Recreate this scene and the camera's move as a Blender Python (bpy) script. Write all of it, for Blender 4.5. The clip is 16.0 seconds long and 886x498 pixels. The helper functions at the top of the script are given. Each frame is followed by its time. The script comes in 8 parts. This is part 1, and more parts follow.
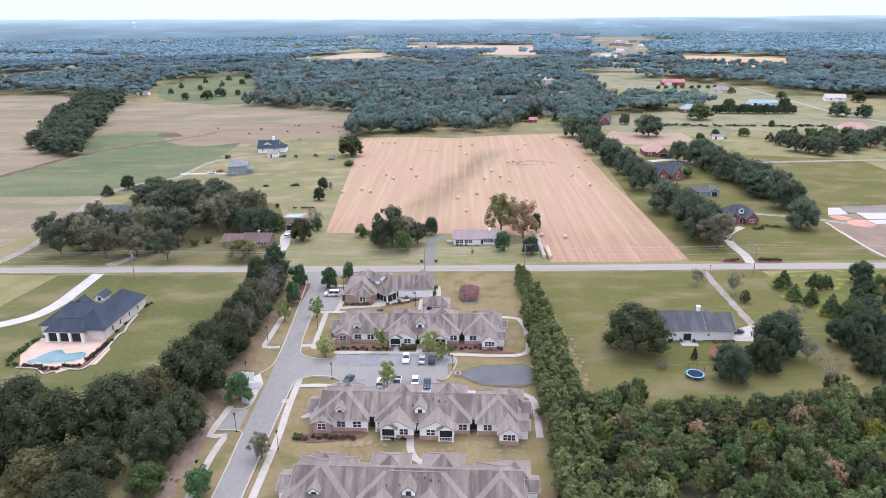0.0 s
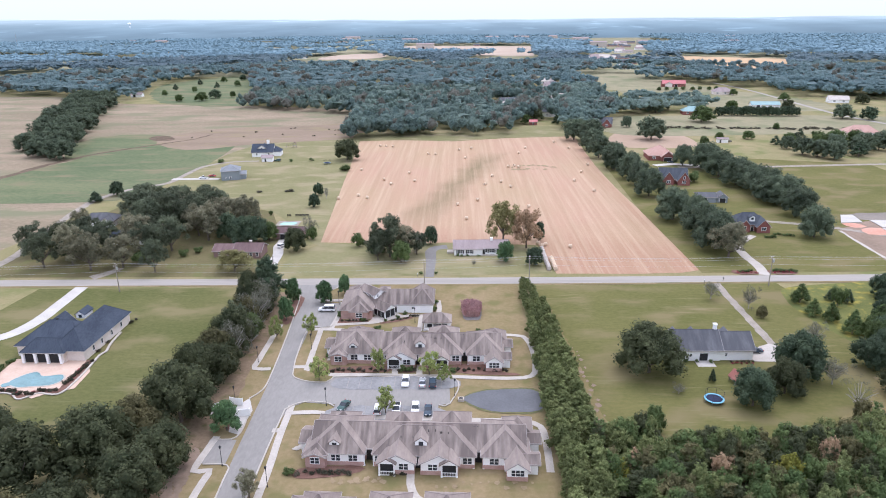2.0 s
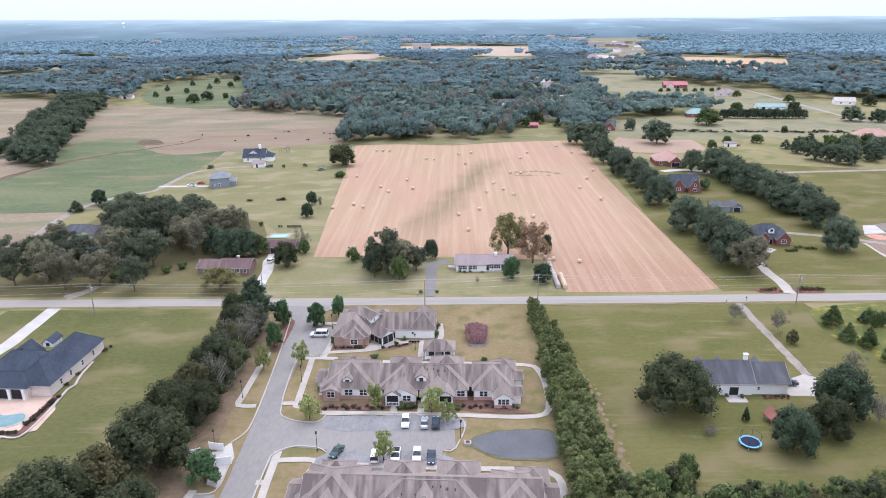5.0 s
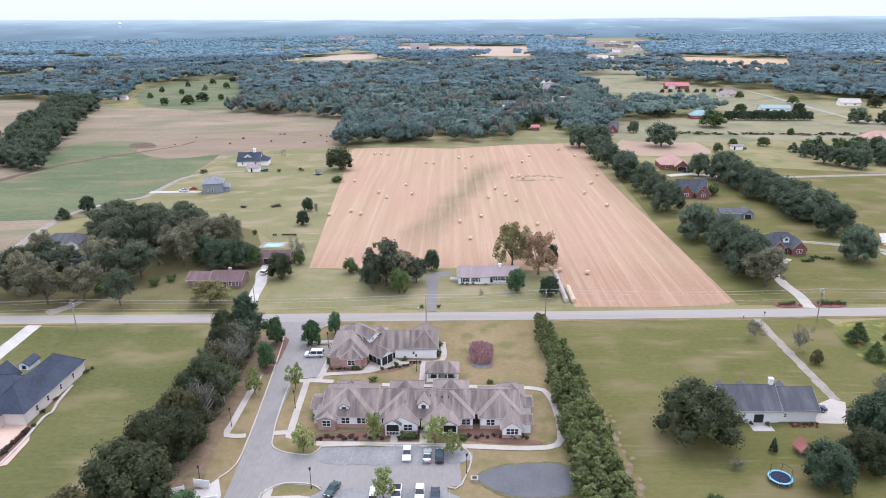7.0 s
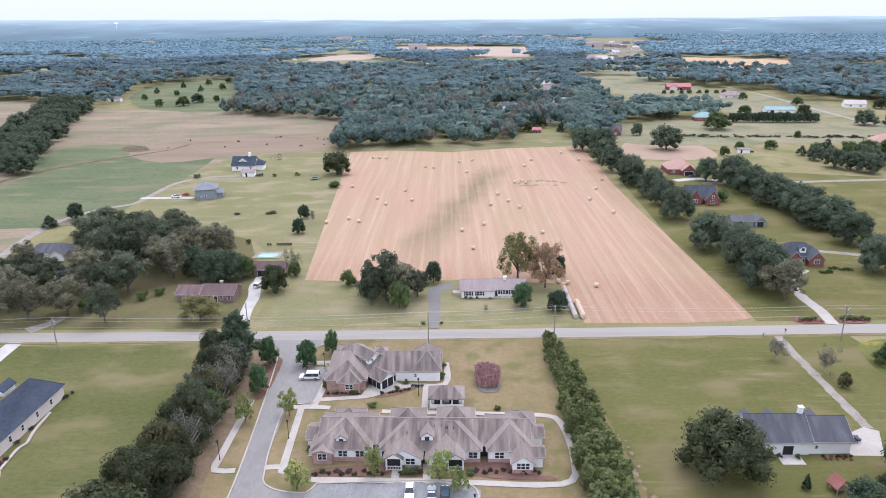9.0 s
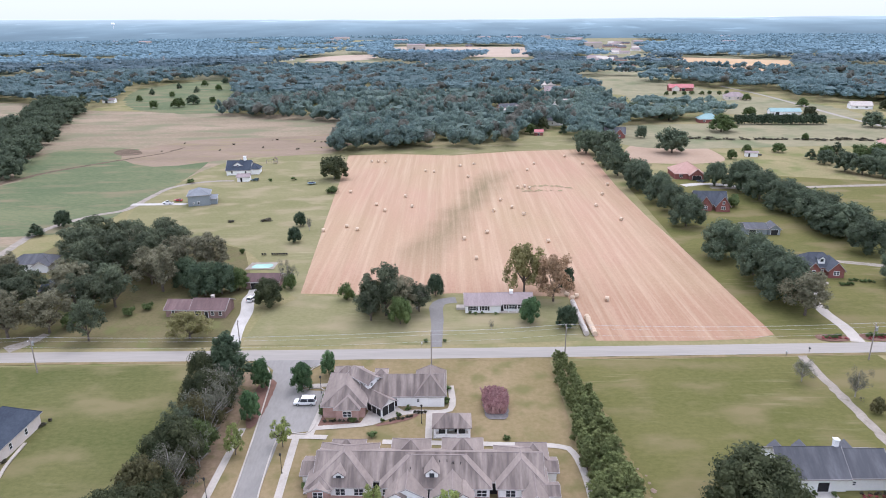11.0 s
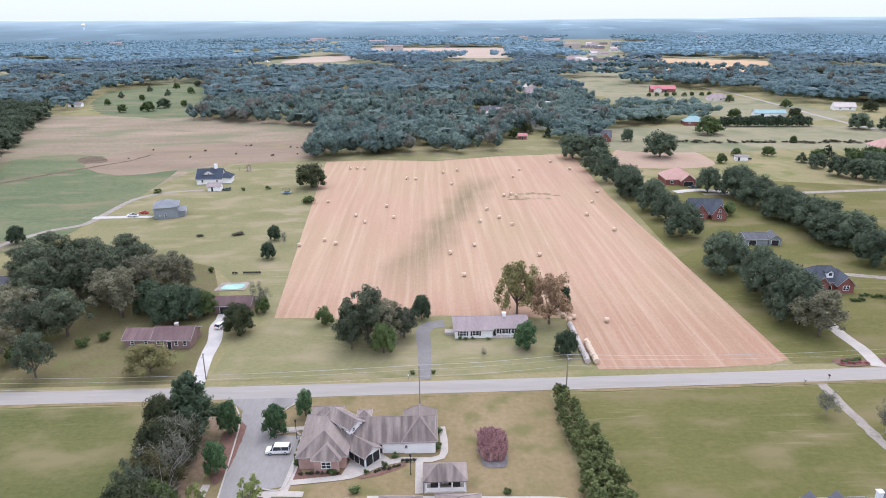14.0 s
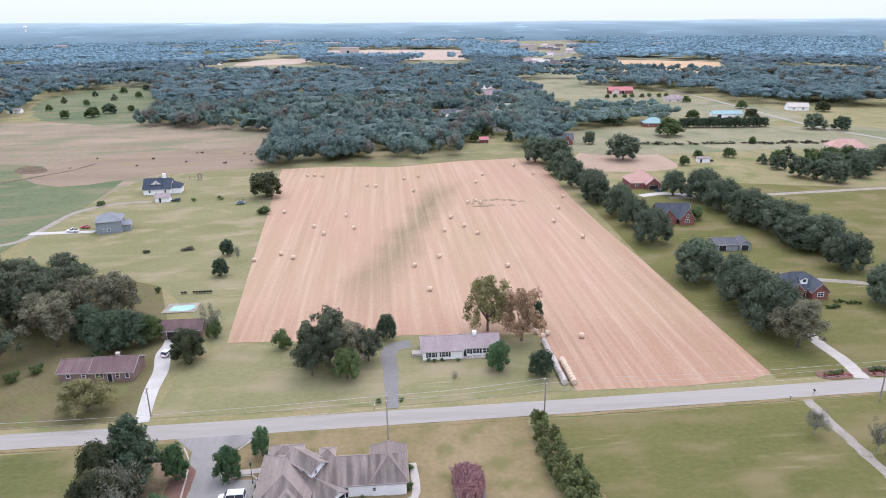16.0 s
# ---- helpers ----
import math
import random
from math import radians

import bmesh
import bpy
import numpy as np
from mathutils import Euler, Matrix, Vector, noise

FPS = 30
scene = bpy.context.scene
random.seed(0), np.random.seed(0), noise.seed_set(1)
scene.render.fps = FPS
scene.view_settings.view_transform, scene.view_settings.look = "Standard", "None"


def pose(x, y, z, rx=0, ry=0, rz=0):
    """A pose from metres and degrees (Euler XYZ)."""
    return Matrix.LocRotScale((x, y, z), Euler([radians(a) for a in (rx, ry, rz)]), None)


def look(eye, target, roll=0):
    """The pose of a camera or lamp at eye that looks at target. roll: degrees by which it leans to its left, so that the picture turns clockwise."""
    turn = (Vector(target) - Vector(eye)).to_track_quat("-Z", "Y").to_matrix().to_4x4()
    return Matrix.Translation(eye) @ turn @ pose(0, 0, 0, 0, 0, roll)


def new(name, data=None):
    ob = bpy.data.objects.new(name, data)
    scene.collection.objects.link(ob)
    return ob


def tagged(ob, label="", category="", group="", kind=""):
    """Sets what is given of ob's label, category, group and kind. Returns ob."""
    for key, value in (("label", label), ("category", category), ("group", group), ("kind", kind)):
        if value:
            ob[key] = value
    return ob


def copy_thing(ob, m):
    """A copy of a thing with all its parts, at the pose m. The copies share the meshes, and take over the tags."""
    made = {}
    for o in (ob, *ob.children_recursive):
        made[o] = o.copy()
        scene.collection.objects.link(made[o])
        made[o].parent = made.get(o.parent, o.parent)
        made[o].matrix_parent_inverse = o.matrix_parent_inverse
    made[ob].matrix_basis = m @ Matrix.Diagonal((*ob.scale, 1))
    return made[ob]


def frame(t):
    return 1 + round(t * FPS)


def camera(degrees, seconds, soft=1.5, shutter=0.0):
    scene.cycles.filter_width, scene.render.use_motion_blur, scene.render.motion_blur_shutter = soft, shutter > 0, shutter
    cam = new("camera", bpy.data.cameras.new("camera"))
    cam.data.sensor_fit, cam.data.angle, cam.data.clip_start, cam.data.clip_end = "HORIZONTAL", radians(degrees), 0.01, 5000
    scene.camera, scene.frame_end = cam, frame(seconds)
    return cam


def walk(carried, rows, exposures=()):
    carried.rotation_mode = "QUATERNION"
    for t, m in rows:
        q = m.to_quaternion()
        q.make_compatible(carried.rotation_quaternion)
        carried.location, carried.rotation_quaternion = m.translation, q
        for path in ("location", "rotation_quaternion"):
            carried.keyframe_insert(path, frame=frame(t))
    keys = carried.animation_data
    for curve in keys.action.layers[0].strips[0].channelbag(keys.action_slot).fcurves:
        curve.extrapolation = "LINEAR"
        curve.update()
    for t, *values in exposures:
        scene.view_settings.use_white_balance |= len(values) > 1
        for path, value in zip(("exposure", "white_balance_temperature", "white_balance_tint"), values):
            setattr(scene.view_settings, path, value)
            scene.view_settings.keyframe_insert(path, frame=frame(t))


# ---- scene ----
cam = camera(66.5, 16.0, soft=0.95)
PATH = [
    (0.0, 6.30, -1.42, 81.52, 71.067, 0.563, 1.399),
    (0.5, 5.98, 1.32, 81.57, 71.084, 0.561, 1.337),
    (1.0, 5.66, 4.07, 81.58, 71.097, 0.558, 1.277),
    (1.5, 5.34, 6.83, 81.56, 71.105, 0.556, 1.217),
    (2.0, 5.02, 9.60, 81.54, 71.111, 0.554, 1.159),
    (2.5, 4.70, 12.38, 81.51, 71.114, 0.552, 1.103),
    (3.0, 4.38, 15.16, 81.47, 71.115, 0.550, 1.047),
    (3.5, 4.06, 17.95, 81.45, 71.115, 0.549, 0.993),
    (4.0, 3.74, 20.73, 81.43, 71.114, 0.547, 0.940),
    (6.5, 2.04, 34.60, 81.52, 71.104, 0.542, 0.690),
    (7.0, 1.69, 37.36, 81.56, 71.103, 0.542, 0.643),
    (7.5, 1.33, 40.12, 81.61, 71.101, 0.542, 0.597),
    (8.0, 0.97, 42.88, 81.66, 71.101, 0.541, 0.551),
    (8.5, 0.60, 45.64, 81.71, 71.100, 0.541, 0.507),
    (9.0, 0.23, 48.40, 81.75, 71.100, 0.541, 0.463),
    (11.5, -1.61, 62.26, 81.80, 71.109, 0.544, 0.254),
    (12.0, -1.96, 65.07, 81.76, 71.115, 0.545, 0.213),
    (12.5, -2.30, 67.88, 81.71, 71.122, 0.546, 0.174),
    (13.0, -2.63, 70.72, 81.65, 71.131, 0.547, -0.255),
    (13.5, -2.95, 73.58, 81.57, 71.143, 0.549, -0.859),
    (14.0, -3.24, 76.46, 81.49, 71.159, 0.550, -1.548),
    (14.5, -3.52, 79.37, 81.41, 71.179, 0.552, -2.206),
    (15.0, -3.76, 82.32, 81.34, 71.204, 0.554, -2.998),
    (15.5, -3.98, 85.29, 81.28, 71.236, 0.556, -3.977),
    (16.0, -4.16, 88.31, 81.25, 71.275, 0.558, -5.115),
]
walk(cam, [(t, pose(*p)) for t, *p in PATH], [(0, 0.64, 5860, 20), (16, 0.57, 5880, 20)])

# ---- sky and sun: a bright overcast day ----
world = bpy.data.worlds.new("overcast_sky")
scene.world = world
world.use_nodes = True
wn, wl = world.node_tree.nodes, world.node_tree.links
wn.clear()
sky = wn.new("ShaderNodeTexSky")
sky.sky_type, sky.sun_disc = "NISHITA", False
sky.sun_elevation, sky.sun_rotation = radians(62), radians(25)
sky.dust_density, sky.air_density = 3.0, 1.0
cloud = wn.new("ShaderNodeMix")
cloud.data_type = "RGBA"
cloud.inputs[0].default_value = 0.86
# cloud cover, brighter overhead than at the horizon
where = wn.new("ShaderNodeTexCoord")
height = wn.new("ShaderNodeSeparateXYZ")
wl.new(where.outputs["Generated"], height.inputs[0])
cover = wn.new("ShaderNodeValToRGB")
cover.color_ramp.elements[0].position, cover.color_ramp.elements[1].position = 0.0, 0.8
cover.color_ramp.elements[0].color, cover.color_ramp.elements[1].color = (0.565, 0.61, 0.645, 1), (1.0, 1.07, 1.15, 1)
wl.new(height.outputs[2], cover.inputs[0])
bright = wn.new("ShaderNodeVectorMath")
bright.operation = "SCALE"
bright.inputs[3].default_value = 10.0
wl.new(cover.outputs[0], bright.inputs[0])
wl.new(bright.outputs[0], cloud.inputs[7])
wbg = wn.new("ShaderNodeBackground")
wbg.inputs[1].default_value = 0.120
wout = wn.new("ShaderNodeOutputWorld")
wl.new(sky.outputs[0], cloud.inputs[6])
wl.new(cloud.outputs[2], wbg.inputs[0])
wl.new(wbg.outputs[0], wout.inputs[0])

sun = new("sun", bpy.data.lights.new("sun", "SUN"))
sun.data.energy, sun.data.angle, sun.data.color = 0.9, radians(40), (1.0, 0.94, 0.86)
sun.matrix_world = look((0, 0, 100), (-14, -30, 36))


# ---- materials ----
def nodes_of(name):
    m = bpy.data.materials.new(name)
    m.use_nodes = True
    nt = m.node_tree
    return m, nt, nt.nodes["Principled BSDF"]


def surface(name, a, b, big=0.05, small=1.5, rough=0.9, bump=0.0, c=None, cover=0.5, spread=0.12, island=0.0, each=0.0, metal=0.0, stretch=(1, 1, 1)):
    """Two colours mixed by a broad and a fine noise in metres; c: a third colour in patches; island, each: brightness variation by piece and by object."""
    m, nt, p = nodes_of(name)
    n, l = nt.nodes, nt.links
    g = n.new("ShaderNodeNewGeometry")
    mp = n.new("ShaderNodeMapping")
    mp.inputs["Scale"].default_value = stretch
    l.new(g.outputs["Position"], mp.inputs[0])
    n1, n2 = n.new("ShaderNodeTexNoise"), n.new("ShaderNodeTexNoise")
    for t, s, d in ((n1, big, 6), (n2, small, 8)):
        t.inputs["Scale"].default_value, t.inputs["Detail"].default_value = s, d
        l.new(mp.outputs[0], t.inputs["Vector"])
    add = n.new("ShaderNodeMath")
    add.operation = "MULTIPLY_ADD"
    n2.inputs["Roughness"].default_value = 0.68
    add.inputs[1].default_value = 0.52
    l.new(n2.outputs[0], add.inputs[0])
    half = n.new("ShaderNodeMath")
    half.operation = "MULTIPLY"
    half.inputs[1].default_value = 0.48
    l.new(n1.outputs[0], half.inputs[0])
    l.new(half.outputs[0], add.inputs[2])
    r = n.new("ShaderNodeValToRGB")
    r.color_ramp.elements[0].position, r.color_ramp.elements[1].position = 0.5 - spread, 0.5 + spread
    r.color_ramp.elements[0].color, r.color_ramp.elements[1].color = (*a, 1), (*b, 1)
    l.new(add.outputs[0], r.inputs[0])
    col = r.outputs[0]
    if c:
        n3 = n.new("ShaderNodeTexNoise")
        n3.inputs["Scale"].default_value, n3.inputs["Detail"].default_value = big * 2.3, 6
        l.new(mp.outputs[0], n3.inputs["Vector"])
        r3 = n.new("ShaderNodeValToRGB")
        r3.color_ramp.elements[0].position, r3.color_ramp.elements[1].position = 1 - cover - 0.08, 1 - cover + 0.08
        l.new(n3.outputs[0], r3.inputs[0])
        mx = n.new("ShaderNodeMix")
        mx.data_type = "RGBA"
        mx.inputs[7].default_value = (*c, 1)
        l.new(r3.outputs[0], mx.inputs[0])
        l.new(col, mx.inputs[6])
        col = mx.outputs[2]
    for amount, node, socket in ((island, "ShaderNodeNewGeometry", "Random Per Island"), (each, "ShaderNodeObjectInfo", "Random")):
        if amount:
            src = n.new(node)
            mr = n.new("ShaderNodeMapRange")
            mr.inputs[3].default_value, mr.inputs[4].default_value = 1 - amount, 1 + amount
            l.new(src.outputs[socket], mr.inputs[0])
            hs = n.new("ShaderNodeHueSaturation")
            l.new(mr.outputs[0], hs.inputs["Value"])
            l.new(col, hs.inputs["Color"])
            col = hs.outputs[0]
    l.new(col, p.inputs["Base Color"])
    p.inputs["Roughness"].default_value, p.inputs["Metallic"].default_value = rough, metal
    p.inputs["Specular IOR Level"].default_value = 0.25 if rough < 0.88 else 0.04
    if bump:
        bp = n.new("ShaderNodeBump")
        bp.inputs["Strength"].default_value, bp.inputs["Distance"].default_value = bump, 0.1
        l.new(n2.outputs[0], bp.inputs["Height"])
        l.new(bp.outputs[0], p.inputs["Normal"])
    return m


def lift_normals(m, share, sockets):
    """Leans shading normals to the sky, putting even light into the crowns' dark sides."""
    n, l = m.node_tree.nodes, m.node_tree.links
    g = n.new("ShaderNodeNewGeometry")
    mix = n.new("ShaderNodeMix")
    mix.data_type = "VECTOR"
    mix.inputs[0].default_value = share
    mix.inputs[5].default_value = (0, 0, 1)
    l.new(g.outputs["Normal"], mix.inputs[4])
    unit = n.new("ShaderNodeVectorMath")
    unit.operation = "NORMALIZE"
    l.new(mix.outputs[1], unit.inputs[0])
    for k in sockets:
        l.new(unit.outputs[0], k)


def leaves(name, a, b, each=0.2, island=0.26, thin_share=0.36, big=0.25, small=2.5, lifted_normals=0.0):
    m = surface(name, a, b, big, small, 0.75, island=island, each=each)
    p = m.node_tree.nodes["Principled BSDF"]
    p.inputs["Specular IOR Level"].default_value = 0.15
    n, l = m.node_tree.nodes, m.node_tree.links
    thin = n.new("ShaderNodeBsdfTranslucent")
    mix = n.new("ShaderNodeMixShader")
    mix.inputs[0].default_value = thin_share
    l.new(p.inputs["Base Color"].links[0].from_socket, thin.inputs[0])
    if lifted_normals:
        lift_normals(m, lifted_normals, (p.inputs["Normal"], thin.inputs["Normal"]))
    l.new(p.outputs[0], mix.inputs[1])
    l.new(thin.outputs[0], mix.inputs[2])
    l.new(mix.outputs[0], n["Material Output"].inputs[0])
    return m


def shingles(name, a, b, streak_shade, amount=0.8):
    """Asphalt shingles; dark algae streaks, deepened on slopes facing -y as painted shade."""
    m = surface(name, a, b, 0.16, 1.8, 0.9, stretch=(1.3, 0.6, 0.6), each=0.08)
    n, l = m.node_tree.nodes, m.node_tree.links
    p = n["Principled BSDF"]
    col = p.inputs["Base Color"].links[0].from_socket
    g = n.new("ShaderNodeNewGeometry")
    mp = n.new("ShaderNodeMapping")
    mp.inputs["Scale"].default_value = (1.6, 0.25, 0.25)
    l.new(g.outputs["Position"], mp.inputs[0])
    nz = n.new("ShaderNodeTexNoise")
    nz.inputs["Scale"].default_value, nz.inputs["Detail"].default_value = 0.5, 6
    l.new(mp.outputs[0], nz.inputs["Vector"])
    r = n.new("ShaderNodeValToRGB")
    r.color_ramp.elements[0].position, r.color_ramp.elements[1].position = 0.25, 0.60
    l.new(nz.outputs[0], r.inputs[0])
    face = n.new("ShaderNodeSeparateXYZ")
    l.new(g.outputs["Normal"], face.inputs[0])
    # shade painted by slope: full strength where the roof faces -y
    slope_shade = n.new("ShaderNodeMapRange")
    slope_shade.inputs[1].default_value, slope_shade.inputs[2].default_value = -0.12, -0.35
    slope_shade.inputs[3].default_value, slope_shade.inputs[4].default_value = 0.4, 1.0
    l.new(face.outputs[1], slope_shade.inputs[0])
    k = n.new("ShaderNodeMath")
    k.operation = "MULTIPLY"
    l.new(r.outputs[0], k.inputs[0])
    l.new(slope_shade.outputs[0], k.inputs[1])
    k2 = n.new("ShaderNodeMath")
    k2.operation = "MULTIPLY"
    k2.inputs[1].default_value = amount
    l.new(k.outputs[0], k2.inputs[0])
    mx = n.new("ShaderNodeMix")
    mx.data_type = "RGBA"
    mx.inputs[7].default_value = (*streak_shade, 1)
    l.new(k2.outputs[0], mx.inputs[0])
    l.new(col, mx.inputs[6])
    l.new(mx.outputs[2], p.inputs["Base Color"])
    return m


def mown(name, a, b, c, pale, amount):
    """A lawn with broken pale lines of clippings left by the mower, along x."""
    m = surface(name, a, b, 0.04, 1.1, c=c, cover=0.42, stretch=(0.6, 1.0, 1))
    n, l = m.node_tree.nodes, m.node_tree.links
    p = n["Principled BSDF"]
    col = p.inputs["Base Color"].links[0].from_socket
    g = n.new("ShaderNodeNewGeometry")
    facs = []
    for scale, stretch, lo, hi in ((0.8, (0.11, 1, 1), 0.56, 0.74), (0.028, (1, 1, 1), 0.47, 0.64)):
        mp = n.new("ShaderNodeMapping")
        mp.inputs["Scale"].default_value = stretch
        l.new(g.outputs["Position"], mp.inputs[0])
        nz = n.new("ShaderNodeTexNoise")
        nz.inputs["Scale"].default_value, nz.inputs["Detail"].default_value = scale, 5
        l.new(mp.outputs[0], nz.inputs["Vector"])
        k = n.new("ShaderNodeMapRange")
        k.inputs[1].default_value, k.inputs[2].default_value, k.inputs[4].default_value = lo, hi, 1.0
        l.new(nz.outputs[0], k.inputs[0])
        facs.append(k.outputs[0])
    f = n.new("ShaderNodeMath")
    f.operation = "MULTIPLY"
    l.new(facs[0], f.inputs[0])
    l.new(facs[1], f.inputs[1])
    f2 = n.new("ShaderNodeMath")
    f2.operation = "MULTIPLY"
    f2.inputs[1].default_value = amount
    l.new(f.outputs[0], f2.inputs[0])
    mx = n.new("ShaderNodeMix")
    mx.data_type = "RGBA"
    mx.inputs[7].default_value = (*pale, 1)
    l.new(f2.outputs[0], mx.inputs[0])
    l.new(col, mx.inputs[6])
    l.new(mx.outputs[2], p.inputs["Base Color"])
    return m


M_GRASS = surface("meadow_grass", (0.20, 0.185, 0.085), (0.295, 0.242, 0.135), 0.03, 1.0, c=(0.168, 0.175, 0.07), cover=0.42)
M_LAWN = mown("green_lawn", (0.172, 0.168, 0.076), (0.242, 0.216, 0.116), (0.28, 0.236, 0.142), (0.38, 0.325, 0.205), 0.55)
# greener lawn, also darkened for the lens falloff towards the view's edges
M_DEEPLAWN = mown("lush_lawn", (0.108, 0.110, 0.036), (0.160, 0.144, 0.056), (0.187, 0.155, 0.077), (0.30, 0.255, 0.155), 0.6)
# the same edge falloff, painted deeper for the west lawn
M_WESTLAWN = mown("dense_green_lawn", (0.092, 0.102, 0.035), (0.150, 0.140, 0.058), (0.19, 0.162, 0.082), (0.27, 0.228, 0.14), 0.5)
# dry meadow; its colour is greyed to stand for distance haze
M_FARGRASS = surface("far_dry_meadow", (0.205, 0.195, 0.120), (0.290, 0.254, 0.160), 0.012, 0.12, c=(0.165, 0.178, 0.098), cover=0.42)
M_STREET = leaves("deep_green_street_tree_leaves", (0.062, 0.118, 0.055), (0.130, 0.205, 0.088))
M_DRYLAWN = surface("dry_lawn", (0.195, 0.155, 0.074), (0.276, 0.208, 0.120), 0.07, 0.9, c=(0.165, 0.148, 0.064), cover=0.42)
M_PASTURE = surface("brown_pasture", (0.205, 0.168, 0.112), (0.325, 0.250, 0.178), 0.016, 0.5, c=(0.19, 0.184, 0.112), cover=0.44, spread=0.10, stretch=(0.6, 1.6, 1))
M_GREENPAST = surface("green_pasture", (0.100, 0.130, 0.068), (0.170, 0.178, 0.096), 0.02, 0.5, c=(0.205, 0.175, 0.108), cover=0.40, spread=0.09, stretch=(0.6, 1.6, 1))
# olive-brown grass, painted darker for the shade under the grove
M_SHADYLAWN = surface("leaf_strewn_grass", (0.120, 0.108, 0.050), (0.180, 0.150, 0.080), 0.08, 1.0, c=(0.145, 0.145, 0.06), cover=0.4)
M_BARE = surface("bare_earth", (0.26, 0.195, 0.118), (0.335, 0.245, 0.155), 0.15, 1.2)
M_MULCH = surface("pine_straw_mulch", (0.15, 0.085, 0.065), (0.22, 0.13, 0.10), 0.4, 3)
M_BRUSH = surface("dark_ditch_brush", (0.105, 0.078, 0.056), (0.165, 0.125, 0.088), 0.15, 1.0, c=(0.20, 0.135, 0.10), cover=0.36)
M_THINLAWN = surface("thin_brown_lawn", (0.158, 0.134, 0.056), (0.225, 0.178, 0.088), 0.12, 1.0, c=(0.27, 0.205, 0.125), cover=0.36)
M_MARGIN2 = surface("tan_cut_field", (0.33, 0.235, 0.165), (0.40, 0.295, 0.215), 0.05, 0.6)
# distance haze is put into this tan, greyer than the near stubble
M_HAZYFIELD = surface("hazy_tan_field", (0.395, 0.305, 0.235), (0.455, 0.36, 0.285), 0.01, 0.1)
M_MULCH2 = surface("scraped_brown_earth", (0.20, 0.15, 0.11), (0.30, 0.22, 0.17), 0.08, 0.8)
M_GRAVEL2 = surface("grey_brown_earth", (0.20, 0.175, 0.15), (0.27, 0.235, 0.20), 0.08, 0.8)
M_REDSOIL = surface("red_clay", (0.50, 0.25, 0.18), (0.60, 0.35, 0.27), 0.1, 1)
M_GOLD = surface("weedy_goldenrod", (0.105, 0.120, 0.042), (0.165, 0.165, 0.055), 0.12, 1.2, c=(0.30, 0.25, 0.06), cover=0.40)
M_ROAD = surface("worn_asphalt_road", (0.298, 0.270, 0.238), (0.355, 0.325, 0.290), 0.05, 1.0, 0.9, c=(0.262, 0.240, 0.215), cover=0.36, stretch=(0.12, 1.4, 1))
M_ASPHALT = surface("parking_asphalt", (0.236, 0.220, 0.202), (0.295, 0.276, 0.254), 0.05, 1.6, 0.9, c=(0.210, 0.197, 0.183), cover=0.36, stretch=(1, 0.35, 1))
M_DRIVE = surface("dark_drive_asphalt", (0.178, 0.166, 0.155), (0.238, 0.224, 0.21), 0.15, 1.5, 0.9)
M_CONC = surface("pale_concrete", (0.38, 0.338, 0.292), (0.49, 0.442, 0.388), 0.3, 2.5, 0.85)
M_WHITECONC = surface("white_concrete", (0.42, 0.388, 0.352), (0.53, 0.50, 0.46), 0.3, 2.5, 0.85)
M_GRAVEL = surface("gravel_lane", (0.25, 0.218, 0.182), (0.355, 0.312, 0.265), 0.25, 2.0, c=(0.20, 0.175, 0.11), cover=0.34)
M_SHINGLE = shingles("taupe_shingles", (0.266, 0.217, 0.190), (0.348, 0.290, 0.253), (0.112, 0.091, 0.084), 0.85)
M_RIDGE = surface("taupe_ridge_caps", (0.25, 0.205, 0.193), (0.315, 0.262, 0.245), 0.5, 3)
M_GREYROOF = surface("mauve_grey_shingles", (0.27, 0.218, 0.215), (0.36, 0.295, 0.288), 0.3, 2.2, 0.9, stretch=(1.4, 0.5, 0.5))
M_BLUEROOF = surface("blue_grey_shingles", (0.20, 0.212, 0.225), (0.27, 0.28, 0.295), 0.3, 2.2, 0.9)
M_DARKROOF = surface("charcoal_shingles", (0.048, 0.058, 0.078), (0.076, 0.09, 0.114), 0.3, 2.2, 0.9, stretch=(1.4, 0.5, 0.5))
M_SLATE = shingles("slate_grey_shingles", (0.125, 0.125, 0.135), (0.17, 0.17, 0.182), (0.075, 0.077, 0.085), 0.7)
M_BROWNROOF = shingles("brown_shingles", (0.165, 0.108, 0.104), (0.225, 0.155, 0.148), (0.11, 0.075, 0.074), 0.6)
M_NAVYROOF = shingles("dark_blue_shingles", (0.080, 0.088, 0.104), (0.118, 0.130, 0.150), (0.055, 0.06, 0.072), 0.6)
M_SALMON = surface("salmon_tile_roof", (0.42, 0.25, 0.205), (0.50, 0.32, 0.265), 0.3, 2.2, 0.85)
M_REDMETAL = surface("red_metal_roof", (0.40, 0.10, 0.11), (0.48, 0.16, 0.16), 0.2, 2.0, 0.5)
M_TEAL = surface("pale_teal_metal_roof", (0.22, 0.34, 0.34), (0.28, 0.41, 0.40), 0.2, 2.0, 0.6)
M_SIDING = surface("white_siding", (0.85, 0.84, 0.82), (0.92, 0.91, 0.89), 0.3, 2.5, 0.6)
M_CREAM = surface("cream_siding", (0.66, 0.58, 0.52), (0.76, 0.68, 0.62), 0.3, 2.5, 0.7)
M_GREYSIDE = surface("grey_blue_siding", (0.21, 0.24, 0.26), (0.27, 0.30, 0.32), 0.3, 2.5, 0.7)
M_TRIM = surface("white_trim", (0.78, 0.77, 0.76), (0.86, 0.85, 0.84), 0.5, 3, 0.5)
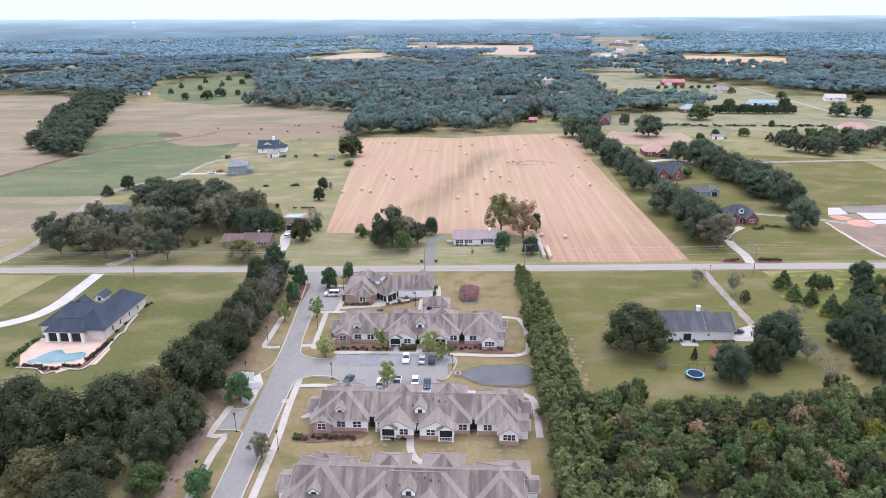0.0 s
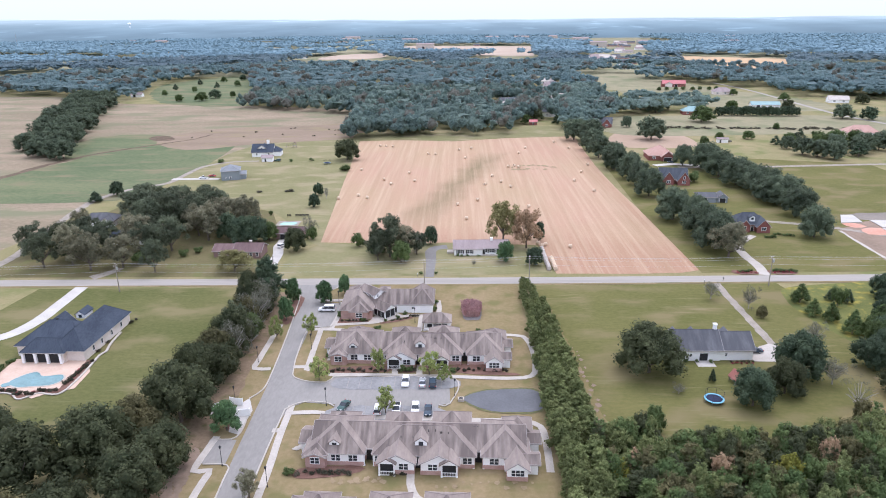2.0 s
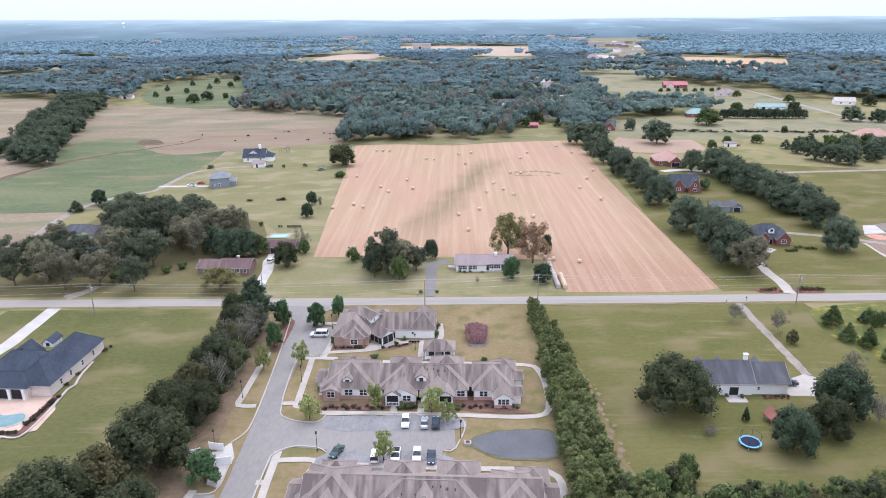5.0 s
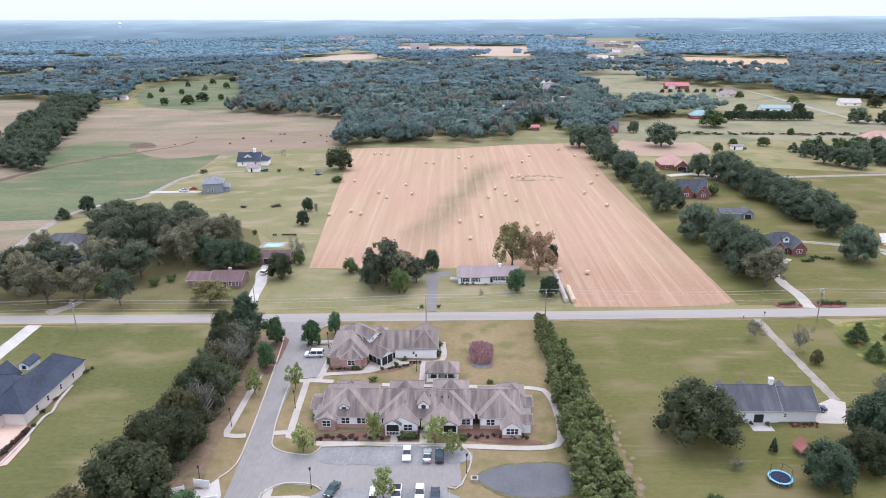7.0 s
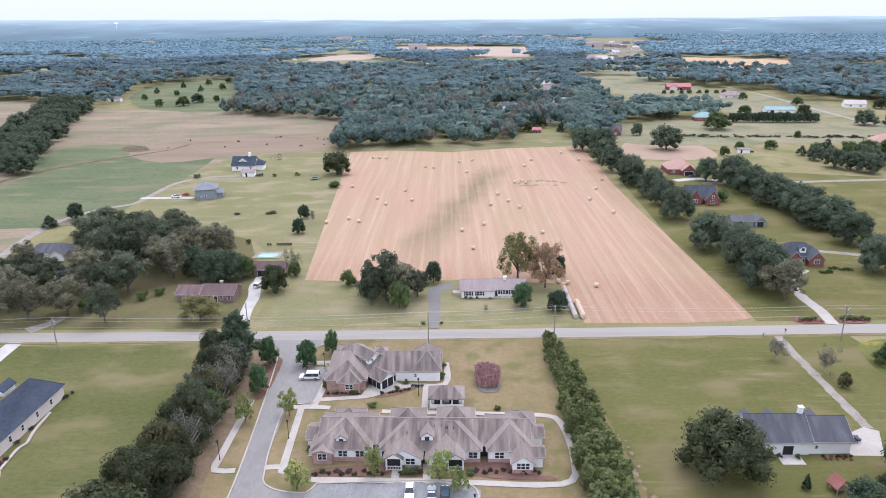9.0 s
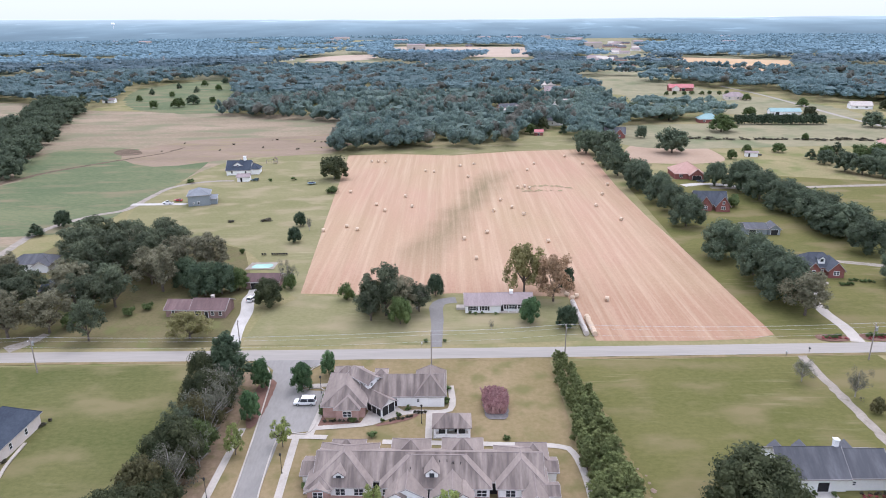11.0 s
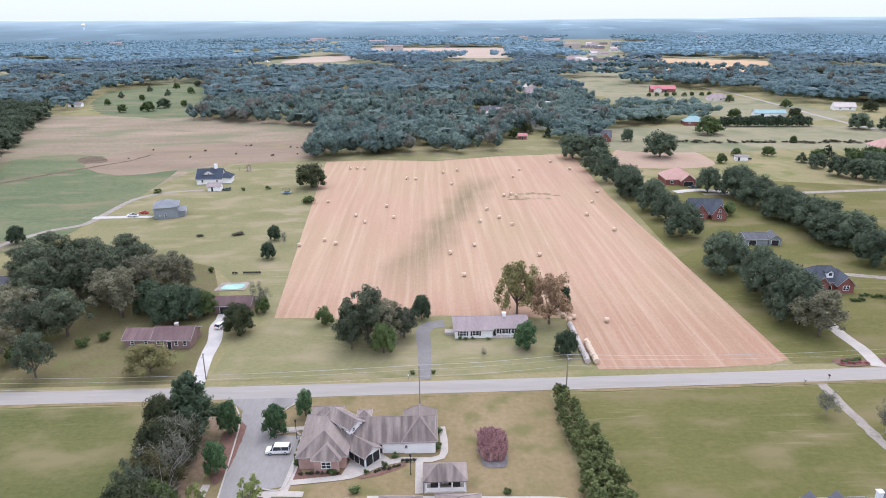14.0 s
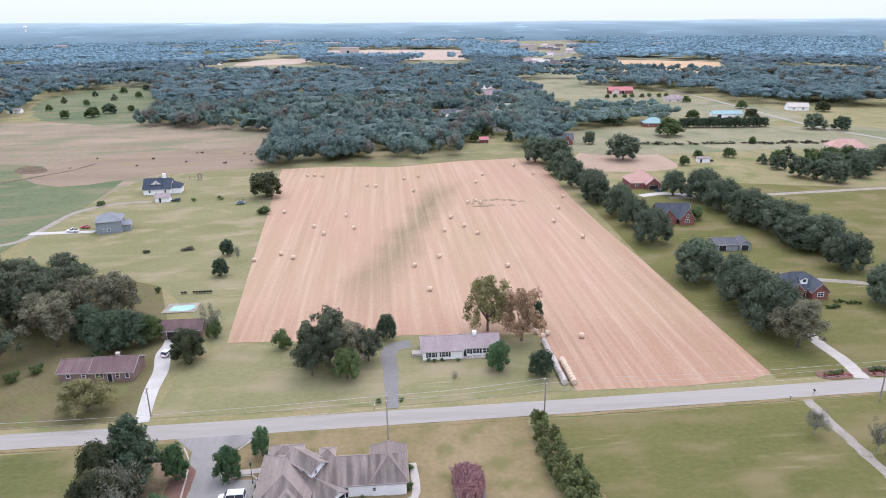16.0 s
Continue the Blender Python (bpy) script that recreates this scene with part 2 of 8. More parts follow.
M_GUTTER = surface("pale_gutter_paint", (0.36, 0.325, 0.31), (0.44, 0.405, 0.39), 0.5, 3, 0.5)
M_BRICK = surface("pinkish_brick", (0.38, 0.235, 0.20), (0.52, 0.355, 0.31), 0.6, 6, 0.9)
M_REDBRICK = surface("red_brick", (0.22, 0.085, 0.075), (0.30, 0.135, 0.115), 0.6, 6, 0.9)
M_BROWNBRICK = surface("brown_brick", (0.22, 0.145, 0.13), (0.31, 0.21, 0.19), 0.6, 6, 0.9)
# black paint, and the painted shade of panels that stand for openings
M_DARK = surface("dark_opening", (0.02, 0.02, 0.022), (0.035, 0.035, 0.035), 1, 4, 0.7)
M_WOOD = surface("weathered_pole_wood", (0.24, 0.205, 0.175), (0.34, 0.30, 0.265), 0.8, 4, 0.9, stretch=(1, 1, 0.15))
M_BARK = surface("bark", (0.10, 0.08, 0.065), (0.19, 0.16, 0.135), 0.8, 5, 0.95, bump=0.4)
M_PALEBARK = surface("pale_bark", (0.30, 0.27, 0.25), (0.42, 0.39, 0.36), 0.8, 5, 0.95)
M_METAL = surface("black_lamp_metal", (0.03, 0.03, 0.032), (0.05, 0.05, 0.052), 2, 8, 0.5, metal=0.4)
M_GALV = surface("galvanised_metal", (0.42, 0.43, 0.44), (0.55, 0.56, 0.57), 2, 8, 0.45, metal=0.6)
M_HAY = surface("round_hay", (0.56, 0.43, 0.31), (0.68, 0.54, 0.41), 1.5, 8, 0.95, bump=0.5)
M_WRAP = surface("grey_bale_wrap", (0.40, 0.35, 0.31), (0.54, 0.48, 0.43), 0.8, 4, 0.5)
M_TYRE = surface("black_tyre", (0.02, 0.02, 0.02), (0.035, 0.035, 0.035), 2, 8, 0.85)
M_WHITEPAINT = surface("white_car_paint", (0.78, 0.78, 0.78), (0.84, 0.84, 0.84), 0.5, 2, 0.3)
M_BLUEPAINT = surface("dark_blue_car_paint", (0.03, 0.05, 0.075), (0.05, 0.075, 0.10), 0.5, 2, 0.3)
M_SILVER = surface("silver_car_paint", (0.5, 0.51, 0.53), (0.6, 0.61, 0.63), 0.5, 2, 0.3, metal=0.5)
M_GREENPAINT = surface("dark_green_car_paint", (0.035, 0.075, 0.07), (0.05, 0.10, 0.09), 0.5, 2, 0.3)
M_REDPAINT = surface("red_paint", (0.42, 0.05, 0.05), (0.5, 0.08, 0.07), 0.5, 2, 0.4)
M_NET = surface("blue_pad", (0.16, 0.42, 0.58), (0.22, 0.50, 0.66), 0.5, 3, 0.6)
M_MAT = surface("dark_blue_mesh_mat", (0.015, 0.02, 0.045), (0.025, 0.032, 0.07), 0.5, 3, 0.8)
M_PINK = surface("pink_dry_twigs", (0.34, 0.19, 0.19), (0.50, 0.32, 0.30), 0.6, 3, 0.95, island=0.25)
# distance haze is put into this leaf colour as a pale blue tint
M_WOODS = leaves("mixed_woodland_leaves", (0.126, 0.184, 0.172), (0.230, 0.294, 0.248), island=0.2, thin_share=0.58, big=0.03, small=0.14)
M_TURNING = leaves("turning_woodland_leaves", (0.165, 0.168, 0.145), (0.245, 0.240, 0.20), island=0.2, thin_share=0.55)
# bluer and paler again: the haze of greater distance, painted into the leaves
M_HAZEDWOODS = leaves("blue_green_pine_woods", (0.158, 0.224, 0.254), (0.226, 0.300, 0.330), island=0.10, thin_share=0.6, big=0.010, small=0.07)
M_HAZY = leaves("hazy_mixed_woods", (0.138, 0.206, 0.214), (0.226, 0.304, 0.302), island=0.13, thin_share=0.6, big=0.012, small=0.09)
M_OAK = leaves("oak_leaves", (0.044, 0.056, 0.029), (0.104, 0.114, 0.056))
M_DARKLEAF = leaves("dark_evergreen_leaves", (0.045, 0.072, 0.045), (0.101, 0.134, 0.076))
# oak leaf green made paler and bluer, as distance haze in the colour
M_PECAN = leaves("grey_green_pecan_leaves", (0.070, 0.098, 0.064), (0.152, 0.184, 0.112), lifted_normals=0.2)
M_GROVE = leaves("grove_oak_leaves", (0.066, 0.086, 0.054), (0.148, 0.166, 0.100), lifted_normals=0.25)
M_MAPLE = leaves("fresh_green_maple_leaves", (0.205, 0.255, 0.080), (0.350, 0.385, 0.138))
M_MIDLEAF = leaves("mid_green_leaves", (0.070, 0.110, 0.042), (0.148, 0.190, 0.070))
M_AUTUMN = leaves("russet_autumn_leaves", (0.30, 0.20, 0.12), (0.42, 0.30, 0.19))
M_OLIVE = leaves("olive_turning_leaves", (0.098, 0.098, 0.046), (0.180, 0.160, 0.076))
M_LACY = leaves("grey_olive_thinning_leaves", (0.160, 0.158, 0.100), (0.285, 0.268, 0.175))
M_GUM = leaves("olive_gold_sweetgum_leaves", (0.215, 0.205, 0.085), (0.345, 0.312, 0.142))
M_GREYLEAF = leaves("grey_green_thin_leaves", (0.126, 0.130, 0.096), (0.204, 0.198, 0.150))
M_YELLOW = leaves("yellow_green_leaves", (0.16, 0.17, 0.03), (0.26, 0.24, 0.05))
M_CYPRESS = leaves("olive_green_screen_leaves", (0.124, 0.152, 0.058), (0.228, 0.252, 0.100))
M_FLOWER = leaves("red_flowering_leaves", (0.30, 0.05, 0.06), (0.42, 0.16, 0.15))
M_SHRUB = leaves("dark_shrub_leaves", (0.056, 0.063, 0.042), (0.119, 0.098, 0.070))


def glassy(name, colour, rough):
    m = surface(name, colour, tuple(c * 1.4 for c in colour), 0.2, 2, rough)
    m.node_tree.nodes["Principled BSDF"].inputs["Specular IOR Level"].default_value = 0.5
    return m


M_GLASS = glassy("dark_window_glass", (0.03, 0.035, 0.042), 0.08)
M_POOL = glassy("turquoise_pool_water", (0.115, 0.21, 0.215), 0.1)
M_POND = glassy("grey_pond_water", (0.095, 0.095, 0.10), 0.3)
M_POND.node_tree.nodes["Principled BSDF"].inputs["Specular IOR Level"].default_value = 0.15


def field_material():
    """Cut hay stubble: uneven straw rows along y, red soil showing on the headlands, and one long dark streak."""
    m, nt, p = nodes_of("hay_stubble")
    n, l = nt.nodes, nt.links
    p.inputs["Roughness"].default_value, p.inputs["Specular IOR Level"].default_value = 0.95, 0.03
    g = n.new("ShaderNodeNewGeometry")
    s = n.new("ShaderNodeSeparateXYZ")
    l.new(g.outputs["Position"], s.inputs[0])

    def op(kind, a, b=0.0, c=0.0, clamp=False):
        k = n.new("ShaderNodeMath")
        k.operation, k.use_clamp = kind, clamp
        for i, v in enumerate((a, b, c)):
            if isinstance(v, (int, float)):
                k.inputs[i].default_value = v
            else:
                l.new(v, k.inputs[i])
        return k.outputs[0]

    def noise_of(scale, stretch, detail, rough=0.55):
        mp = n.new("ShaderNodeMapping")
        mp.inputs["Scale"].default_value = stretch
        mp.inputs["Rotation"].default_value = (0, 0, 0.02)
        l.new(g.outputs["Position"], mp.inputs[0])
        t = n.new("ShaderNodeTexNoise")
        t.inputs["Scale"].default_value, t.inputs["Detail"].default_value, t.inputs["Roughness"].default_value = scale, detail, rough
        l.new(mp.outputs[0], t.inputs["Vector"])
        return t.outputs[0]

    def blend(fac, a, b):
        mx = n.new("ShaderNodeMix")
        mx.data_type = "RGBA"
        if isinstance(fac, float):
            mx.inputs[0].default_value = fac
        else:
            l.new(fac, mx.inputs[0])
        for v, k in ((a, 6), (b, 7)):
            if isinstance(v, tuple):
                mx.inputs[k].default_value = (*v, 1)
            else:
                l.new(v, mx.inputs[k])
        return mx.outputs[2]

    broad = noise_of(0.014, (1, 0.6, 1), 4)
    rows = noise_of(0.42, (1, 0.02, 1), 7, 0.7)
    grain = noise_of(1.3, (1, 0.5, 1), 6, 0.75)
    col = blend(op("MULTIPLY_ADD", broad, 3.2, -1.1, True), (0.415, 0.260, 0.184), (0.390, 0.278, 0.174))
    # red soil towards the headlands
    edge = op("MAXIMUM", op("MULTIPLY_ADD", s.outputs[1], -0.022, 6.3), op("MULTIPLY_ADD", s.outputs[0], 0.06, -4.3))
    edge = op("ADD", edge, op("MULTIPLY_ADD", noise_of(0.05, (1, 0.5, 1), 5), 2.2, -1.25))
    col = blend(op("MULTIPLY", op("MINIMUM", op("MAXIMUM", edge, 0.0), 1.0), 0.6), col, (0.325, 0.188, 0.126))
    # broad swaths of the mower
    swath = noise_of(0.16, (1, 0.012, 1), 3)
    col = blend(op("MULTIPLY_ADD", swath, 3.0, -1.35, True), col, blend(0.44, col, (0.30, 0.215, 0.130)))
    # straw left in rows
    straw = op("MULTIPLY_ADD", rows, 4.5, -2.05, True)
    col = blend(op("MULTIPLY", straw, 0.58), col, (0.50, 0.375, 0.262))
    # the streak leans to the east as it goes north
    off = op("SUBTRACT", s.outputs[0], op("MULTIPLY_ADD", s.outputs[1], 0.27, -89.5))
    off = op("ADD", off, op("MULTIPLY_ADD", noise_of(0.045, (1, 1, 1), 5), 16.0, -8.0))
    near = op("SUBTRACT", 1.0, op("MULTIPLY", op("ABSOLUTE", off), 0.085))
    along = op("MULTIPLY", op("SUBTRACT", s.outputs[1], 268.0), 0.02)
    along2 = op("MULTIPLY", op("SUBTRACT", 440.0, s.outputs[1]), 0.03)
    k = op("MINIMUM", near, op("MINIMUM", along, along2), clamp=True)
    k = op("MAXIMUM", k, 0.0)
    col = blend(op("MULTIPLY", k, op("MULTIPLY_ADD", rows, -1.6, 1.5, True), clamp=True), col, (0.205, 0.165, 0.095))
    hs = n.new("ShaderNodeHueSaturation")
    l.new(op("MULTIPLY_ADD", grain, 0.5, 0.75), hs.inputs["Value"])
    l.new(col, hs.inputs["Color"])
    l.new(hs.outputs[0], p.inputs["Base Color"])
    return m


M_FIELD = field_material()


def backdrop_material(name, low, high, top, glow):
    """Far distance with haze painted as colour and glow, paler towards its top."""
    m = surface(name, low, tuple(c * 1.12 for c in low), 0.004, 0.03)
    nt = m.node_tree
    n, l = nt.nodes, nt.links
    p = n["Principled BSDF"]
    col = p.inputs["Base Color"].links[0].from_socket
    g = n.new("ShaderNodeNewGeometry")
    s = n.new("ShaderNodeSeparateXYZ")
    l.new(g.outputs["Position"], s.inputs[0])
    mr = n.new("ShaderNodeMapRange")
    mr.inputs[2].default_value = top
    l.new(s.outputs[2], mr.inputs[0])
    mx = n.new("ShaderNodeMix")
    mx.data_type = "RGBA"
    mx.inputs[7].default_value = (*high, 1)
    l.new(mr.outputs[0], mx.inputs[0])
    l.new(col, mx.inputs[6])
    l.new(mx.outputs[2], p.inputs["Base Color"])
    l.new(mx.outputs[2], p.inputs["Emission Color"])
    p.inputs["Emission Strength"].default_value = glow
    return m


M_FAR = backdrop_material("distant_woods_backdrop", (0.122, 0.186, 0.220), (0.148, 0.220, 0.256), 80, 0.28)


def horizon_material():
    """Woods and fields in long streaks; haze painted as glow pales towards the sky."""
    m, nt, p = nodes_of("horizon_backdrop")
    n, l = nt.nodes, nt.links
    p.inputs["Roughness"].default_value, p.inputs["Specular IOR Level"].default_value = 1.0, 0.0
    g = n.new("ShaderNodeNewGeometry")
    flat = n.new("ShaderNodeVectorMath")
    flat.operation = "MULTIPLY"
    flat.inputs[1].default_value = (1, 1, 0)
    l.new(g.outputs["Position"], flat.inputs[0])
    far = n.new("ShaderNodeVectorMath")
    far.operation = "LENGTH"
    l.new(flat.outputs[0], far.inputs[0])
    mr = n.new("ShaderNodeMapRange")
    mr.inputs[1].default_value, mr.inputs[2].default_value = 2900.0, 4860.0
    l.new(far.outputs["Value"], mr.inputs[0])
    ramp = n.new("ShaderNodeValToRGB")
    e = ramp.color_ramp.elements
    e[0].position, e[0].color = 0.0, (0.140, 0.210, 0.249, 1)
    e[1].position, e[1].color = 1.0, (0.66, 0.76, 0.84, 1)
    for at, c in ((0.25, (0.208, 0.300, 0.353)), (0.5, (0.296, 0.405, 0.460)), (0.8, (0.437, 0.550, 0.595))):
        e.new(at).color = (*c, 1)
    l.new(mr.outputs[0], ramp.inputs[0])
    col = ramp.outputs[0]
    for stretch, scale, lo, hi, a, b in (((1, 0.55, 6), 0.0032, 0.36, 0.66, 0.86, 1.12), ((1, 0.5, 8), 0.0075, 0.61, 0.70, 1.0, 1.30)):
        mp = n.new("ShaderNodeMapping")
        mp.inputs["Scale"].default_value = stretch
        l.new(g.outputs["Position"], mp.inputs[0])
        nz = n.new("ShaderNodeTexNoise")
        nz.inputs["Scale"].default_value, nz.inputs["Detail"].default_value = scale, 8
        l.new(mp.outputs[0], nz.inputs["Vector"])
        k = n.new("ShaderNodeMapRange")
        k.inputs[1].default_value, k.inputs[2].default_value = lo, hi
        k.inputs[3].default_value, k.inputs[4].default_value = a, b
        l.new(nz.outputs[0], k.inputs[0])
        hs = n.new("ShaderNodeHueSaturation")
        l.new(k.outputs[0], hs.inputs["Value"])
        l.new(col, hs.inputs["Color"])
        col = hs.outputs[0]
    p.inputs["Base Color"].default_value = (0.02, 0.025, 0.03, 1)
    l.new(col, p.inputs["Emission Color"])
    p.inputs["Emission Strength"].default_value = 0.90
    return m


M_HORIZON = horizon_material()


# ---- mesh helpers ----
def mesh_of(name, bm, material):
    me = bpy.data.meshes.new(name)
    bm.to_mesh(me)
    bm.free()
    me.materials.append(material)
    return me


def part(name, bm, material, parent, label=""):
    ob = new(name, bm if isinstance(bm, bpy.types.Mesh) else mesh_of(name, bm, material))
    ob.parent = parent
    if label:
        ob["label"] = label
    return ob


def empty(name, x, y, rot=0, z=0.0):
    ob = new(name)
    ob.matrix_world = pose(x, y, z, 0, 0, rot)
    return ob


def raw_mesh(name, verts, faces, material, smooth=False):
    me = bpy.data.meshes.new(name)
    verts, faces = np.asarray(verts, float), np.asarray(faces, np.int32)
    k = faces.shape[1]
    me.vertices.add(len(verts))
    me.vertices.foreach_set("co", verts.ravel())
    me.loops.add(faces.size)
    me.loops.foreach_set("vertex_index", faces.ravel())
    me.polygons.add(len(faces))
    me.polygons.foreach_set("loop_start", np.arange(0, faces.size, k, dtype=np.int32))
    if smooth:
        me.polygons.foreach_set("use_smooth", np.ones(len(faces), bool))
    me.update(calc_edges=True)
    me.validate()
    me.materials.append(material)
    return me


def box(bm, x0, x1, y0, y1, z0, z1):
    v = [bm.verts.new(p) for p in ((x0, y0, z0), (x1, y0, z0), (x1, y1, z0), (x0, y1, z0), (x0, y0, z1), (x1, y0, z1), (x1, y1, z1), (x0, y1, z1))]
    for f in ((3, 2, 1, 0), (4, 5, 6, 7), (0, 1, 5, 4), (1, 2, 6, 5), (2, 3, 7, 6), (3, 0, 4, 7)):
        bm.faces.new([v[i] for i in f])
    return bm


def cyl(bm, x, y, z0, z1, r0, r1=None, seg=10, axis="z"):
    m = Matrix.Translation((x, y, (z0 + z1) / 2))
    if axis != "z":
        m = Matrix.Translation((x, y, z0)) @ Matrix.Rotation(radians(90), 4, "Y" if axis == "x" else "X")
        bmesh.ops.create_cone(bm, cap_ends=True, segments=seg, radius1=r0, radius2=r0 if r1 is None else r1, depth=z1, matrix=m)
    else:
        bmesh.ops.create_cone(bm, cap_ends=True, segments=seg, radius1=r0, radius2=r0 if r1 is None else r1, depth=z1 - z0, matrix=m)
    return bm


def rod(bm, a, b, r0, r1, seg=6):
    a, b = Vector(a), Vector(b)
    d = b - a
    m = Matrix.Translation((a + b) / 2) @ d.to_track_quat("Z", "Y").to_matrix().to_4x4()
    bmesh.ops.create_cone(bm, cap_ends=True, segments=seg, radius1=r0, radius2=r1, depth=d.length, matrix=m)
    return bm


def smooth_loop(pts, step, jitter, closed=True, seed=0):
    """A Catmull-Rom curve through the points, with a slightly uneven line."""
    rnd = random.Random(seed)
    out, n = [], len(pts)
    P = [Vector((*p, 0)) for p in pts]
    for i in range(n if closed else n - 1):
        if closed:
            a, b, c, d = P[i - 1], P[i], P[(i + 1) % n], P[(i + 2) % n]
        else:
            a, b, c, d = P[max(i - 1, 0)], P[i], P[i + 1], P[min(i + 2, n - 1)]
        k = max(2, int((c - b).length / step))
        for j in range(k):
            t = j / k
            q = 0.5 * (2 * b + (c - a) * t + (2 * a - 5 * b + 4 * c - d) * t * t + (3 * b - a - 3 * c + d) * t ** 3)
            out.append((q.x + rnd.uniform(-jitter, jitter), q.y + rnd.uniform(-jitter, jitter)))
    if not closed:
        out.append((P[-1].x, P[-1].y))
    return out


LIFT = [0]


def lifted(z):
    LIFT[0] += 1
    return z + 0.0007 * LIFT[0]


THIN = {}


def thinning(material, width):
    """The same ground cover, growing thin and patchy towards its outline."""
    if (material.name, width) in THIN:
        return THIN[material.name, width]
    m = THIN[material.name, width] = material.copy()
    m.name = material.name + "_thinning"
    n, l = m.node_tree.nodes, m.node_tree.links
    out = n["Material Output"].inputs[0]
    cover = out.links[0].from_socket
    at = n.new("ShaderNodeAttribute")
    at.attribute_name = "inner"
    g = n.new("ShaderNodeNewGeometry")
    nz = n.new("ShaderNodeTexNoise")
    nz.inputs["Scale"].default_value, nz.inputs["Detail"].default_value, nz.inputs["Roughness"].default_value = 0.42 / width, 8, 0.65
    l.new(g.outputs["Position"], nz.inputs["Vector"])
    a = n.new("ShaderNodeMath")
    a.operation = "MULTIPLY_ADD"
    a.inputs[1].default_value = 1.3
    l.new(nz.outputs[0], a.inputs[0])
    l.new(at.outputs["Fac"], a.inputs[2])
    k = n.new("ShaderNodeMapRange")
    k.inputs[1].default_value, k.inputs[2].default_value = 0.98, 1.32
    l.new(a.outputs[0], k.inputs[0])
    bare = n.new("ShaderNodeBsdfTransparent")
    mix = n.new("ShaderNodeMixShader")
    l.new(k.outputs[0], mix.inputs[0])
    l.new(bare.outputs[0], mix.inputs[1])
    l.new(cover, mix.inputs[2])
    l.new(mix.outputs[0], out)
    return m


def grown(pts, k):
    """The outline, larger by the factor k about its middle."""
    cx, cy = sum(p[0] for p in pts) / len(pts), sum(p[1] for p in pts) / len(pts)
    return [(cx + (x - cx) * k, cy + (y - cy) * k) for x, y in pts]


def sheet(name, pts, material, z, label, category, kind="structure", curve=True, step=3.0, jitter=0.0, deep=0.0, fade=0.0):
    """A flat piece of ground with the given outline; deep: thickness; fade: width over which it thins out at the edge. Each piece lies a little over the one before."""
    z = lifted(z)
    loop = smooth_loop(pts, step, jitter, seed=len(name) + len(pts)) if curve else list(pts)
    bm = bmesh.new()
    vs = [bm.verts.new((x, y, z)) for x, y in loop]
    f = bm.faces.new(vs)
    if f.calc_area() and f.normal.z < 0:
        f.normal_flip()
    f.normal_update()
    if f.normal.z < 0:
        f.normal_flip()
    if deep:
        r = bmesh.ops.extrude_face_region(bm, geom=[f])
        bmesh.ops.translate(bm, verts=[v for v in r["geom"] if isinstance(v, bmesh.types.BMVert)], vec=(0, 0, deep))
        bmesh.ops.recalc_face_normals(bm, faces=bm.faces)
    if fade:
        material = thinning(material, fade)
        inner = bm.verts.layers.float.new("inner")
        bmesh.ops.inset_region(bm, faces=[f], thickness=fade, use_even_offset=True)
        for v in f.verts:
            v[inner] = 1.0
    bmesh.ops.triangulate(bm, faces=[f for f in bm.faces if len(f.verts) > 4])
    return tagged(new(name, mesh_of(name, bm, material)), label, category, kind=kind)


def strip(name, pts, width, material, z, label, category, kind="structure", step=4.0, jitter=0.0, deep=0.0):
    """A path of even width along a line, width a number or one number for each end."""
    z = lifted(z)
    line = smooth_loop(pts, step, 0, closed=False)
    w0, w1 = (width, width) if isinstance(width, (int, float)) else width
    rnd = random.Random(len(pts) + len(name))
    bm = bmesh.new()
    rows = []
    for i, (x, y) in enumerate(line):
        a, b = Vector(line[max(i - 1, 0)]), Vector(line[min(i + 1, len(line) - 1)])
        d = (b - a).normalized()
        w = (w0 + (w1 - w0) * i / (len(line) - 1)) / 2
        e, g = w + rnd.uniform(-jitter, jitter), w + rnd.uniform(-jitter, jitter)
        rows.append((bm.verts.new((x - d.y * e, y + d.x * e, z)), bm.verts.new((x + d.y * g, y - d.x * g, z))))
    faces = [bm.faces.new((p[0], p[1], q[1], q[0])) for p, q in zip(rows, rows[1:])]
    if deep:
        r = bmesh.ops.extrude_face_region(bm, geom=faces)
        bmesh.ops.translate(bm, verts=[v for v in r["geom"] if isinstance(v, bmesh.types.BMVert)], vec=(0, 0, deep))
    bmesh.ops.recalc_face_normals(bm, faces=bm.faces)
    if not deep:
        for f in bm.faces:
            if f.normal.z < 0:
                f.normal_flip()
    return tagged(new(name, mesh_of(name, bm, material)), label, category, kind=kind)


# ---- ground, fields and roads ----
bm = bmesh.new()
bmesh.ops.create_grid(bm, x_segments=24, y_segments=24, size=5600)
ground = tagged(new("ground", mesh_of("ground", bm, M_GRASS)), "broad sheet of dry green meadow grass", "ground", kind="structure")

sheet("far_land", [(-4500, 1060), (4500, 1060), (4500, 5300), (-4500, 5300)], M_FARGRASS, 0.01, "pale dry farmland in the distance", "farmland", curve=False)
sheet("hay_field", [(-47.9, 256), (-52.6, 322), (-63.7, 482), (-34, 485), (2, 479), (39, 491), (88.5, 497), (84.2, 395), (84.2, 340), (86.3, 279), (87.8, 242), (88.6, 229), (86.4, 225), (80.0, 222.6), (64, 221.6), (38, 222), (35.5, 252), (0, 255.5), (-20, 254)],
      M_FIELD, 0.05, "cut hay field with pinkish straw stubble rows", "field", curve=False, fade=2.6)
